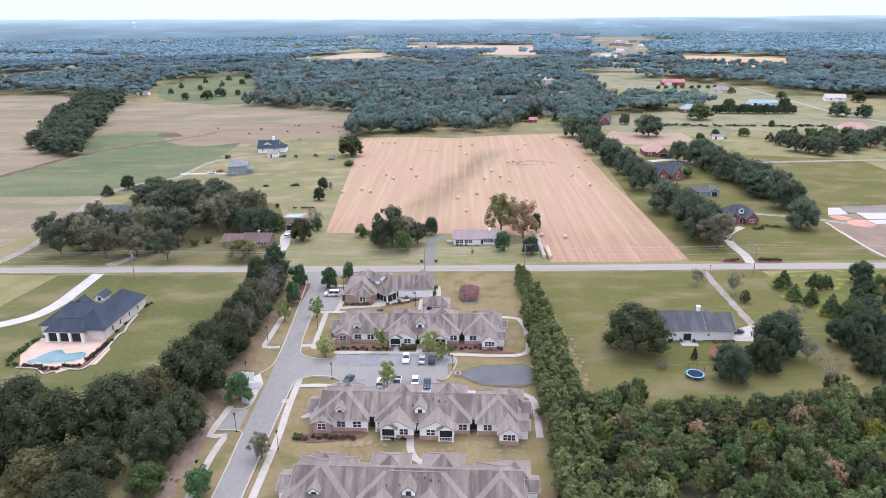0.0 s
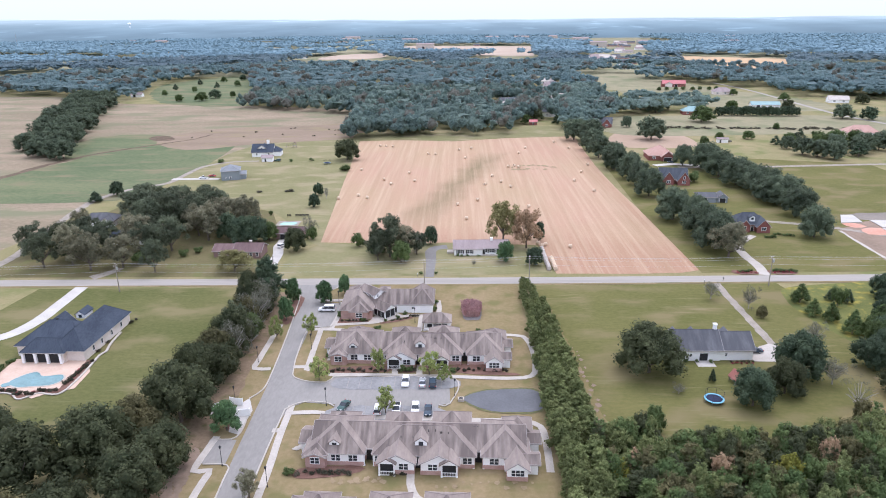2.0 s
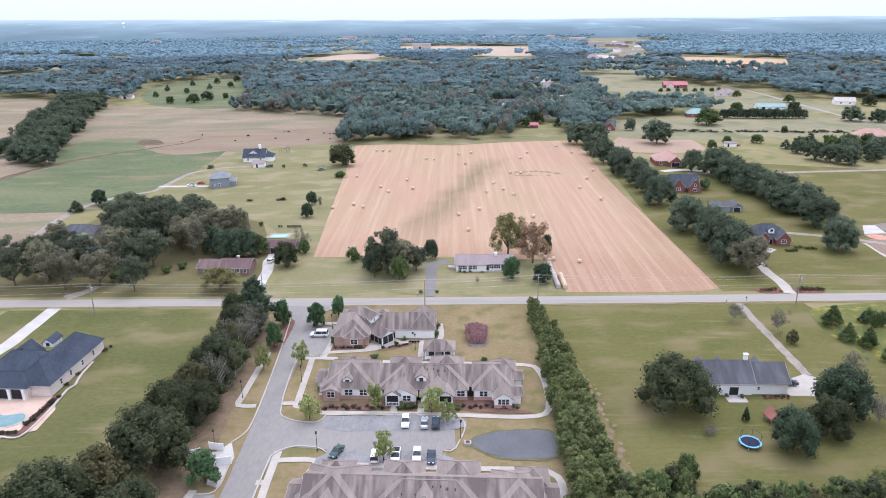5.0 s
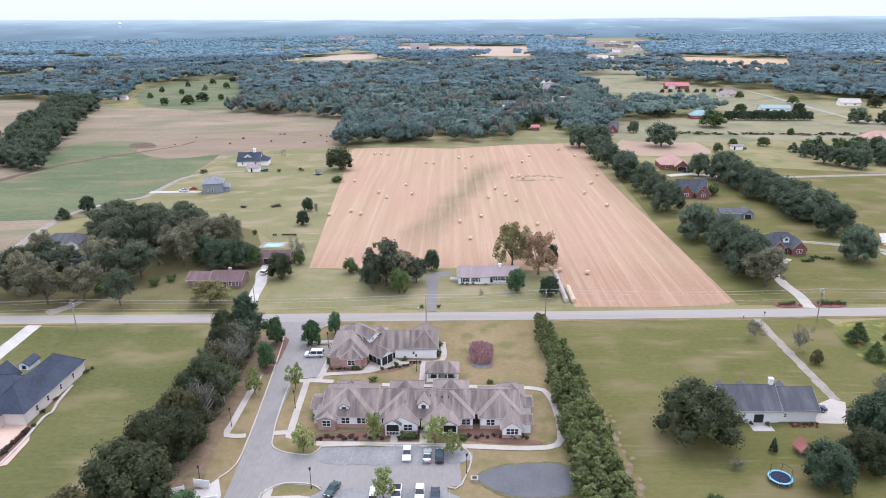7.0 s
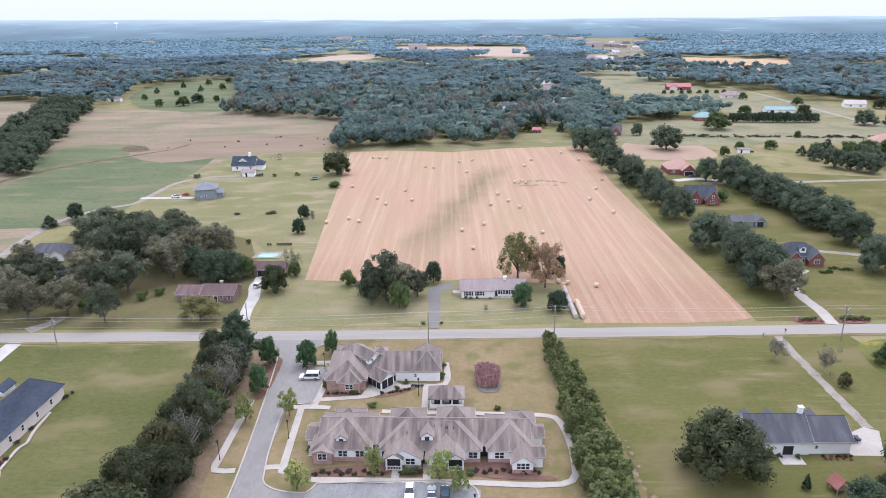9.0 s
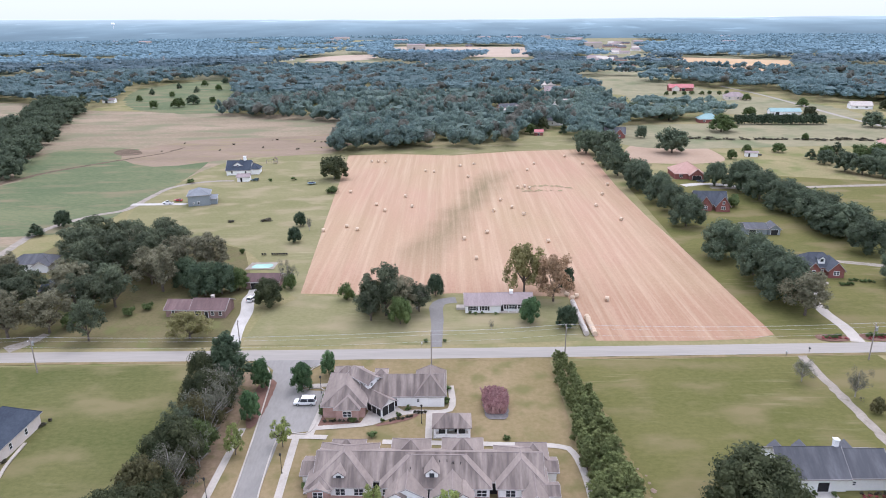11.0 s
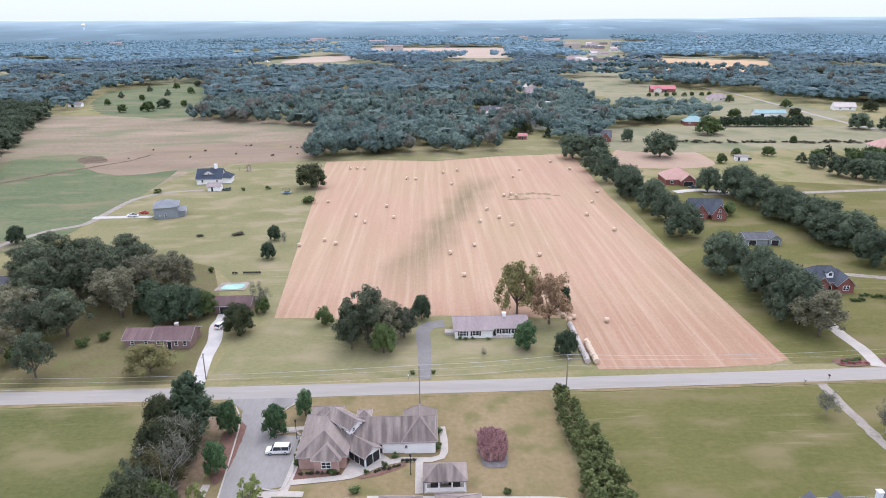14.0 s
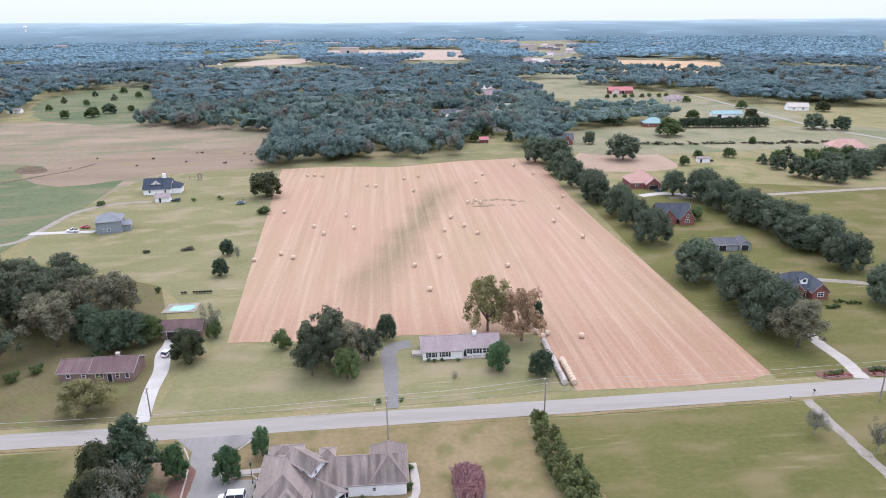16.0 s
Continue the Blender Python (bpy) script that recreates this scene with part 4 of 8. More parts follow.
def apartment_row():
    """One-storey apartment row, origin at the front-left corner, front to the south."""
    h = empty("apartment_building", 0, 0)
    S, B, W = M_SHINGLE, M_BRICK, M_SIDING
    blocks = [
        (1.0, 43.0, 3.0, 12.0, 2.9, 2.6, "gx", W, S, B),
        (0.0, 4.2, 0.3, 6.0, 2.9, 1.2, "hip", B, S, None),
        (0.6, 11.4, 0.9, 13.5, 2.9, 3.4, "hip", W, S, B),
        (13.6, 33.2, 0.9, 11.2, 2.9, 3.1, "hip", W, S, B),
        (34.8, 43.6, 0.9, 13.0, 2.9, 2.9, "hip", W, S, B),
        (14.8, 21.6, -1.3, 5.5, 2.7, 1.75, "gy", W, S, B),
        (22.9, 30.0, -1.3, 5.5, 2.7, 1.85, "gy", W, S, B),
        (39.4, 43.3, -2.4, 5.0, 2.7, 1.4, "gy", W, S, B),
        (0.2, 4.0, -0.2, 3.0, 2.7, 0.75, "gy", B, S, None),
        (2.5, 8.5, 9.2, 14.8, 2.8, 2.2, "hip", W, S, B),
        (14.6, 21.6, 8.5, 15.3, 2.8, 2.3, "hip", W, S, B),
        (24.6, 32.0, 8.5, 15.6, 2.8, 2.7, "hip", W, S, B),
        (39.2, 44.6, 8.4, 14.2, 2.8, 2.3, "hip", W, S, B),
        (-1.8, 1.4, 4.6, 9.6, 2.6, 0.9, "gx", W, S, None),
        (43.0, 46.0, 6.2, 10.0, 2.6, 0.7, "gx", W, S, None),
        (42.8, 45.4, -0.4, 2.8, 2.6, 0.7, "gx", W, S, None),
    ]
    for b in blocks:
        block(h, b)
    dormer(h, 22.7, 2.3, 6.0, 3.3, 2.3, 1.6, S)
    dormer(h, 5.6, 2.0, 5.2, 3.2, 2.0, 1.2, S)
    for x, y, s in ((2.1, -0.2, 1.9), (6.0, 0.9, 1.9), (9.4, 0.9, 1.9), (14.2, 0.9, 1.0), (19.6, -1.3, 1.9), (25.2, -1.3, 1.9), (31.8, 0.9, 1.9), (37.0, 0.9, 1.9), (41.4, -2.4, 2.6)):
        window(h, x, y - 0.08, 1.05, (s, 1.5))
    for x in (16.4, 28.4):
        # dark panel on the wall; its colour stands for the porch's shade
        part("porch", box(bmesh.new(), x - 1.3, x + 1.3, -1.42, -1.32, 0.1, 2.5), M_DARK, h, "dark panel painted as porch shade")
        bm = bmesh.new()
        for i in range(9):
            box(bm, x - 1.3 + i * 0.31, x - 1.24 + i * 0.31, -1.86, -1.78, 0.1, 0.95)
        box(bm, x - 1.35, x + 1.35, -1.88, -1.76, 0.92, 1.02)
        box(bm, x - 1.35, x + 1.35, -1.88, -1.76, 0.1, 0.2)
        part("railing", bm, M_TRIM, h, "white porch railing")
        for d in (-1.45, 1.45):
            post(h, x + d, -1.85, 2.6)
        bm = bmesh.new()
        gable_slabs(bm, x - 1.7, x + 1.7, -2.0, 1.6, 2.75, 1.1, 0.25, "y")
        part("porch_roof", bm, S, h)
        v = bmesh.new()
        q = [v.verts.new(p) for p in ((x - 1.7, -2.0, 2.72), (x + 1.7, -2.0, 2.72), (x, -2.0, 3.85), (x - 1.7, -1.85, 2.72), (x + 1.7, -1.85, 2.72), (x, -1.85, 3.85))]
        for f in ((0, 1, 2), (5, 4, 3), (0, 3, 4, 1), (1, 4, 5, 2), (2, 5, 3, 0)):
            v.faces.new([q[i] for i in f])
        part("porch_gable", v, M_SIDING, h)
    # dark panels in place of a passage and entries: painted shade
    part("breezeway", box(bmesh.new(), 21.75, 22.75, 0.7, 0.86, 0.05, 2.6), M_DARK, h, "dark panel painted as breezeway shade")
    for x in (12.5, 34.0):
        part("recess", box(bmesh.new(), x - 0.7, x + 0.7, 2.8, 2.9, 0.05, 2.3), M_DARK, h, "dark panel painted as entry shade")
        for d in (-0.95, 0.95):
            post(h, x + d, 1.0, 2.7)
    for y in (7.2, 0.2):
        # a dark panel again, as the side porch's painted shade
        part("side_porch", box(bmesh.new(), 46.02 - 0.6 * (y < 1), 46.1 - 0.6 * (y < 1), y - 0.1, y + 1.8, 0.1, 2.2), M_DARK, h, "dark panel painted as side porch shade")
    rnd = random.Random(3)
    for i in range(12):
        x, y = rnd.uniform(18, 28), rnd.uniform(3.6, 5.6)
        z = 2.96 + (y - 0.45) * 0.56
        if i % 3 == 0:
            x, z, y = rnd.uniform(32.5, 34.5), 5.0, 7.0
        part("vent_pipe", cyl(bmesh.new(), x, y, z - 0.3, z + 0.4, 0.07, seg=6), M_METAL, h)
    return tagged(h, "one-storey apartment row with taupe hip roofs and brick base", "apartment building", "apartment rows")


row = apartment_row()
row.matrix_world = pose(-24.5, 118.4, 0, 0, 0, -2.0) @ Matrix.Diagonal((0.98, 1, 1, 1))
copy_thing(row, pose(-26.8, 158.9, 0, 0, 0, -1.3))
copy_thing(row, pose(-24.6, 92.8, 0, 0, 0, -2.0) @ Matrix.Diagonal((0.98, 1, 1, 1)))


def clubhouse():
    h = empty("clubhouse", -28.6, 186.0)
    S, B, W = M_SHINGLE, M_BRICK, M_SIDING
    for b in [
        (0.0, 9.0, 0.0, 14.0, 2.9, 2.7, "hip", B, S, None),
        (3.0, 7.8, -1.2, 5.0, 2.9, 1.6, "hip", B, S, None),
        (0.6, 6.4, 12.0, 17.0, 2.9, 1.8, "hip", W, S, B),
        (8.0, 25.8, 4.4, 12.6, 2.9, 2.8, "gx", W, S, None),
        (20.0, 26.2, 4.2, 14.8, 2.9, 3.5, "hip", W, S, None),
    ]:
        block(h, b)
    # the screened porch and the clerestory stand at an angle between the two wings
    turn = pose(12.7, -0.2, 0, 0, 0, 47)
    block(h, (0, 3.9, 0, 8.0, 2.7, 1.25, "gy", W, S, None), turn)
    for x0, x1 in ((0.25, 1.85), (2.05, 3.65)):
        s = part("screen", box(bmesh.new(), x0, x1, -0.06, -0.01, 0.25, 2.4), M_DARK, h, "dark insect screen of the porch")
        s.matrix_local = turn
    for y0, y1 in ((0.3, 1.6), (1.8, 3.1), (3.3, 4.6)):
        s = part("screen", box(bmesh.new(), -0.06, -0.01, y0, y1, 0.25, 2.4), M_DARK, h, "dark insect screen of the porch")
        s.matrix_local = turn
    turn = pose(9.4, 5.2, 0, 0, 0, 47)
    block(h, (0, 3.6, 0, 6.6, 5.4, 1.0, "gy", W, S, None), turn, 2.8)
    for x in (0.9, 2.7):
        window(h, 0, 0, 0, (0.7, 0.9)).matrix_local = turn @ pose(x, -0.02, 4.35)
    for y in (1.2, 2.6):
        window(h, 0, 0, 0, (0.7, 0.9)).matrix_local = turn @ pose(-0.02, y, 4.35, 0, 0, -90)
    window(h, 5.4, -1.28, 1.0, (1.9, 1.5))
    window(h, 20.4, 4.1, 1.2, (0.7, 0.9))
    door(h, 15.2, 4.32)
    block(h, (10.6, 12.8, 10.8, 13.0, 4.5, 0.8, "hip", W, S, None), None, 3.0)
    part("garage_door", box(bmesh.new(), 22.6, 25.4, 4.1, 4.18, 0.05, 2.2), M_TRIM, h, "white overhead door")
    return tagged(h, "clubhouse with taupe shingle roofs, brick wing and screened porch", "clubhouse")


clubhouse()


def pavilion():
    h = empty("mail_pavilion", -4.4, 178.4)
    bm = bmesh.new()
    hip_solid(bm, 0, 7.2, 0, 4.6, 2.6, 1.9, 0.5)
    part("roof", bm, M_SHINGLE, h)
    for x in (0.1, 2.4, 4.8, 7.1):
        for y in (0.1, 4.5):
            post(h, x, y, 2.55)
    part("wall", box(bmesh.new(), 0.3, 6.9, 2.2, 2.4, 0, 2.5), M_SIDING, h)
    part("half_wall", box(bmesh.new(), 0.2, 7.0, 0.02, 0.16, 0, 0.9), M_SIDING, h, "white low front wall")
    part("lintel", box(bmesh.new(), 0.1, 7.1, 0.0, 0.18, 2.1, 2.55), M_SIDING, h, "white beam over the openings")
    # dark panels that paint the shade inside the two openings
    part("opening", box(bmesh.new(), 0.9, 2.3, 0.2, 0.3, 0.9, 2.1), M_DARK, h, "dark panel painted as shade in the opening")
    part("opening", box(bmesh.new(), 4.9, 6.3, 0.2, 0.3, 0.9, 2.1), M_DARK, h, "dark panel painted as shade in the opening")
    part("mailbox_bank", box(bmesh.new(), 1.0, 3.0, 1.6, 2.0, 0.3, 1.6), M_GALV, h, "grey bank of mailboxes")
    part("mailbox_bank", box(bmesh.new(), 4.2, 6.2, 1.6, 2.0, 0.3, 1.6), M_DARK, h, "dark bank of mailboxes")
    part("slab", box(bmesh.new(), -0.3, 7.5, -0.3, 4.9, 0.0, 0.12), M_CONC, h)
    return tagged(h, "small open mail pavilion with taupe hip roof", "pavilion")


pavilion()


def pool_house():
    h = empty("pool_house", -108.5, 160.5, -2)
    R, W = M_DARKROOF, M_CREAM
    for b in [
        (0.0, 18.0, 3.0, 15.0, 3.0, 4.6, "hip", W, R, None),
        (10.6, 19.0, 0.8, 24.0, 3.0, 4.2, "hip", W, R, None),
        (3.6, 14.4, -0.4, 5.0, 2.9, 2.8, "hip", W, R, None),
        (1.5, 7.0, 12.0, 18.0, 3.0, 2.8, "gy", W, R, None),
    ]:
        block(h, b)
    # thin dark panel; the porch's depth is only painted shade
    part("porch", box(bmesh.new(), 4.2, 13.6, -0.52, -0.44, 0.1, 2.7), M_DARK, h, "dark panel painted as deep porch shade")
    for x in (4.0, 7.2, 10.4, 13.8):
        post(h, x, -0.75, 2.8, r=0.32)
    for y in (5.0, 9.0, 14.0, 19.0):
        window(h, 19.06, y, 1.0, (1.0, 1.5), 90)
    dormer(h, 9.8, 16.0, 20.0, 4.8, 2.4, 1.2, R)
    part("vent_cap", cyl(bmesh.new(), 8.0, 9.2, 7.0, 8.0, 0.3, seg=8), M_METAL, h)
    return tagged(h, "large cream house with charcoal hip and gable roof", "house")


pool_house()


def white_house():
    h = empty("white_house", 58.6, 161.2)
    for b in [
        (0.0, 11.6, 0.0, 9.0, 3.2, 3.2, "gx", M_SIDING, M_SLATE, None),
        (11.4, 19.6, 0.3, 8.6, 3.1, 2.8, "gx", M_SIDING, M_SLATE, None),
    ]:
        block(h, b)
    chimney(h, 11.2, 4.8, 4.5, 7.8, M_SIDING, 0.8)
    for x in (1.0, 4.2, 13.0):
        window(h, x, -0.04 if x < 11 else 0.26, 1.2, (0.7, 0.9))
    d = door(h, 7.4, -0.02, w=2.0, label="dark sliding patio door")
    part("patio", box(bmesh.new(), 5.2, 9.6, -3.2, -0.05, 0.0, 0.14), M_WHITECONC, h, "white concrete patio slab")
    for x in (1.6, 6.2, 14.6):
        bm = bmesh.new()
        gable_slabs(bm, x - 1.1, x + 1.1, 5.2, 7.6, 4.6, 1.1, 0.25, "y")
        part("dormer_roof", bm, M_SLATE, h)
    return tagged(h, "white house with slate-grey gable roof and white chimney", "house")


white_house()


def ranch_house():
    h = empty("ranch_house", 3.6, 240.4)
    block(h, (0.0, 10.0, 0.0, 8.4, 2.6, 1.9, "gx", M_SIDING, M_GREYROOF, None))
    block(h, (9.8, 19.5, 1.0, 8.4, 2.6, 1.8, "gx", M_SIDING, M_GREYROOF, None))
    for x, y, s in ((2.2, 0.0, 1.9), (5.6, 0.0, 1.9), (11.6, 1.0, 1.0), (13.6, 1.0, 1.9), (16.2, 1.0, 1.9)):
        w = window(h, x, y - 0.02, 0.8, (s, 1.5))
        for d in (-s / 2 - 0.22, s / 2 + 0.22):
            part("shutter", box(bmesh.new(), x + d - 0.2, x + d + 0.2, y - 0.09, y - 0.01, 0.8, 2.3), M_DARK, h, "black window shutter")
    door(h, 10.7, 0.98)
    for x in (10.2, 12.6, 15.0, 17.4):
        post(h, x, -0.1, 2.3, r=0.08)
    bm = box(bmesh.new(), 10.0, 17.8, -0.4, 1.0, 0, 0.25)
    part("porch_floor", bm, M_CONC, h)
    chimney(h, 13.6, 4.6, 4.0, 5.2, M_SIDING, 0.9)
    part("carport_steps", box(bmesh.new(), -2.6, -0.05, 2.2, 4.4, 0, 0.8), M_CONC, h)
    return tagged(h, "white ranch house with grey roof and dark shutters", "house")


ranch_house()


def brick_ranch():
    h = empty("brick_ranch_house", -83.6, 238.4, -2)
    block(h, (0.0, 8.0, 0.6, 7.6, 2.5, 1.6, "gx", M_BROWNBRICK, M_BROWNROOF, None))
    block(h, (7.8, 17.6, 0.0, 7.8, 2.7, 1.9, "gx", M_BROWNBRICK, M_BROWNROOF, None))
    for x, y, s in ((2.2, 0.6, 1.0), (5.8, 0.6, 1.0), (9.8, 0, 1.9), (14.0, 0, 1.0), (16.3, 0, 1.0)):
        window(h, x, y - 0.02, 0.9, (s, 1.5))
    door(h, 12.2, -0.02)
    chimney(h, 12.8, 4.6, 3.6, 5.2, M_WRAP, 0.8)
    return tagged(h, "brown brick ranch house with brown shingle roof", "house")


brick_ranch()


def simple_house(name, label, x, y, rot, blocks, wins=(), chim=None, category="house", doors=(), dorm=None):
    h = empty(name, x, y, rot)
    for b in blocks:
        block(h, b)
    for w in wins:
        window(h, *w)
    for d in doors:
        door(h, *d)
    if chim:
        chimney(h, *chim)
    if dorm:
        dormer(h, *dorm)
    return tagged(h, label, category)


simple_house("garage", "low garage with brown roof at the drive's end", -66.2, 260.0, 0, [(0, 10.5, 0, 6.5, 2.6, 1.5, "gx", M_BROWNBRICK, M_BROWNROOF, None)], [(8, -0.02, 1.0, (1.0, 1.5))], category="garage", doors=[(3.0, -0.02, 0, 2.6)])
simple_house("bungalow", "white bungalow with blue-grey hip roof among trees", -153, 277, 5, [(0, 14, 0, 8, 2.7, 2.4, "hip", M_SIDING, M_SLATE, None), (9, 14, -2, 4, 2.6, 1.6, "gy", M_SIDING, M_SLATE, None)], [(3, -0.02, 1.0, (1.0, 1.5)), (6, -0.02, 1.0, (1.0, 1.5))])
simple_house("bungalow", "low white cottage with dark roof under the oaks", -128.5, 253.5, 0, [(0, 13, 0, 8, 2.6, 2.0, "gx", M_SIDING, M_DARKROOF, None)], [(3, -0.02, 1.0, (1.0, 1.5)), (9, -0.02, 1.0, (1.9, 1.5))], doors=[(6, -0.02)])
simple_house("farmhouse", "white farmhouse with charcoal roof, dormer and white chimney", -124, 427, 3, [(0, 13, 0, 11, 3.0, 4.2, "gx", M_SIDING, M_DARKROOF, None), (3.6, 8.4, 2.2, 10, 5.2, 1.6, "gy", M_SIDING, M_DARKROOF, None), (11.5, 17.5, 1.5, 9, 2.9, 2.6, "hip", M_SIDING, M_DARKROOF, None)],
             [(10.5, -0.02, 1.0, (1.0, 1.5)), (3.0, -0.02, 1.0, (1.0, 1.5)), (6.0, 2.16, 4.0, (1.0, 1.5))], (9.4, 6.0, 6.0, 9.4, M_SIDING, 1.4))
simple_house("shed", "small white shed with grey roof", -113.6, 411.5, 3, [(0, 6.4, 0, 4.6, 2.6, 1.2, "gx", M_SIDING, M_GREYROOF, None)], category="shed", doors=[(2.2, -0.02, 0, 0.9)])
simple_house("barn_house", "grey-blue two-storey house with grey hip roof", -121.5, 361.5, 14, [(0, 9.6, 0, 10.5, 5.0, 2.6, "hip", M_GREYSIDE, M_BLUEROOF, None), (9.4, 12.6, 1.5, 9.0, 2.8, 1.0, "gx", M_GREYSIDE, M_BLUEROOF, None)],
             [(2.4, -0.02, 1.0, (0.7, 0.9)), (4.6, -0.02, 0.8, (1.0, 1.5)), (9.66, 3.0, 3.4, (1.0, 1.5), 90), (12.66, 3.5, 0.9, (1.0, 1.5), 90), (12.66, 6.5, 0.9, (1.0, 1.5), 90)])
simple_house("brick_house", "red brick house with steep charcoal gables", 108.0, 347.0, -6, [(0, 13.6, 3.2, 12, 3.0, 4.4, "gx", M_REDBRICK, M_NAVYROOF, None), (1.0, 6.6, 0.6, 9, 2.9, 3.8, "gy", M_REDBRICK, M_NAVYROOF, None), (8.4, 14.2, 0.0, 9, 2.9, 4.0, "gy", M_REDBRICK, M_NAVYROOF, None)],
             [(3.8, 0.55, 1.0, (1.9, 1.5)), (11.3, -0.05, 1.0, (1.9, 1.5)), (11.3, -0.05, 3.3, (1.0, 1.5))])
simple_house("brick_house", "red brick house with salmon hip roof and open garage", 118.5, 409.5, -3, [(0, 15, 0, 15, 3.0, 5.0, "hip", M_REDBRICK, M_SALMON, None), (7, 14, -2.5, 6, 2.9, 3.0, "gy", M_REDBRICK, M_SALMON, None)], [(3, -0.02, 1.0, (1.9, 1.5))], doors=[(10.5, -2.52, 0, 4.4, 2.3)])
simple_house("brick_house", "red brick house with dark blue roof and white dormer", 114.5, 267.0, -5, [(0, 13, 2.4, 11.0, 2.8, 3.8, "hip", M_REDBRICK, M_NAVYROOF, None), (8.4, 13.2, 0, 7, 2.8, 2.6, "gy", M_REDBRICK, M_NAVYROOF, None), (1.8, 5.8, 0.4, 6.5, 2.8, 2.4, "gy", M_REDBRICK, M_NAVYROOF, None)],
             [(10.8, -0.05, 1.0, (1.9, 1.5)), (3.8, 0.35, 1.0, (1.0, 1.5))], doors=[(7.1, 2.35)], dorm=(7.1, 3.2, 6.2, 3.6, 2.0, 1.9, M_NAVYROOF))
simple_house("workshop", "low blue-grey metal workshop with open bays", 115.5, 313.0, -6, [(0, 8, 0, 8, 2.6, 1.2, "gx", M_GREYSIDE, M_SLATE, None), (8.6, 13, 0.5, 6, 2.6, 1.6, "gy", M_GREYSIDE, M_SLATE, None)], category="workshop", doors=[(2.5, -0.02, 0, 2.6), (10.8, 0.48, 0, 2.6)])
simple_house("brick_house", "red brick cottage with grey gable behind the field", 110, 538, -10, [(0, 14, 2, 11, 3.0, 4.0, "gx", M_REDBRICK, M_SLATE, None), (7, 13, 0, 8, 3.0, 3.6, "gy", M_REDBRICK, M_SLATE, None)], [(10, -0.02, 1.0, (1.9, 1.5))])
simple_house("barn", "long barn with bright red metal roof", 252, 850, -6, [(0, 27, 0, 11, 4.0, 3.4, "gx", M_REDBRICK, M_REDMETAL, None), (3, 11, -3, 6, 3.6, 2.6, "gy", M_CREAM, M_REDMETAL, None)], category="barn", doors=[(16, -0.02, 0, 3.0, 3.0)])
simple_house("farmhouse", "grey-roofed house by the barn road", 282, 762, -8, [(0, 20, 0, 12, 3.2, 4.0, "hip", M_CREAM, M_GREYROOF, None)], [(4, -0.02, 1.0, (1.9, 1.5)), (12, -0.02, 1.0, (1.9, 1.5))])
simple_house("farmhouse", "white farm building by the far road", 364, 682, -12, [(0, 18, 0, 10, 3.2, 3.2, "gx", M_SIDING, M_WRAP, None)], [(5, -0.02, 1.0, (1.9, 1.5)), (13, -0.02, 1.0, (1.9, 1.5))])
simple_house("shed", "long shed with teal metal roof", 276, 648, -8, [(0, 25, 0, 9, 3.0, 2.4, "gx", M_SIDING, M_TEAL, None)], category="shed", doors=[(6, -0.02, 0, 3.0, 2.6)])
simple_house("house", "brick house with pale green roof behind hedge", 200, 605, -6, [(0, 16, 0, 11, 3.0, 4.0, "hip", M_REDBRICK, M_TEAL, None)], [(4, -0.02, 1.0, (1.9, 1.5))])
simple_house("house", "wide house with salmon roof at the wood's edge", 276, 488, -12, [(0, 22, 0, 13, 3.0, 4.6, "hip", M_CREAM, M_SALMON, None), (4, 11, -3, 6, 3.0, 3.0, "gy", M_CREAM, M_SALMON, None)], [(14, -0.02, 1.0, (1.9, 1.5)), (18, -0.02, 1.0, (1.9, 1.5))])
simple_house("shed", "small white trailer shed on the lawn", 180, 468, -10, [(0, 7, 0, 3.2, 2.6, 0.6, "gx", M_SIDING, M_GREYROOF, None)], category="shed", doors=[(2, -0.02)])
simple_house("house", "white house among the far trees", 78, 600, -10, [(0, 12, 0, 9, 4.0, 3.6, "gx", M_SIDING, M_SLATE, None)], [(4, -0.02, 1.0, (1.0, 1.5))])
simple_house("shed", "white farm shed at the pasture edge", -364, 780, 5, [(0, 12, 0, 8, 3, 1.8, "gx", M_SIDING, M_GREYROOF, None)], category="shed", doors=[(4, -0.02, 0, 2.6, 2.4)])
simple_house("shed", "small red shed behind the field", 62, 552, -6, [(0, 6, 0, 5, 2.6, 1.4, "gx", M_REDBRICK, M_REDMETAL, None)], category="shed", doors=[(3, -0.02)])


# ---- trees ----
def ico(sub):
    bm = bmesh.new()
    bmesh.ops.create_icosphere(bm, subdivisions=sub, radius=1.0)
    v = np.array([x.co[:] for x in bm.verts])
    f = np.array([[w.index for w in x.verts] for x in bm.faces])
    bm.free()
    return v, f


ICO1, ICO2 = ico(1), ico(2)


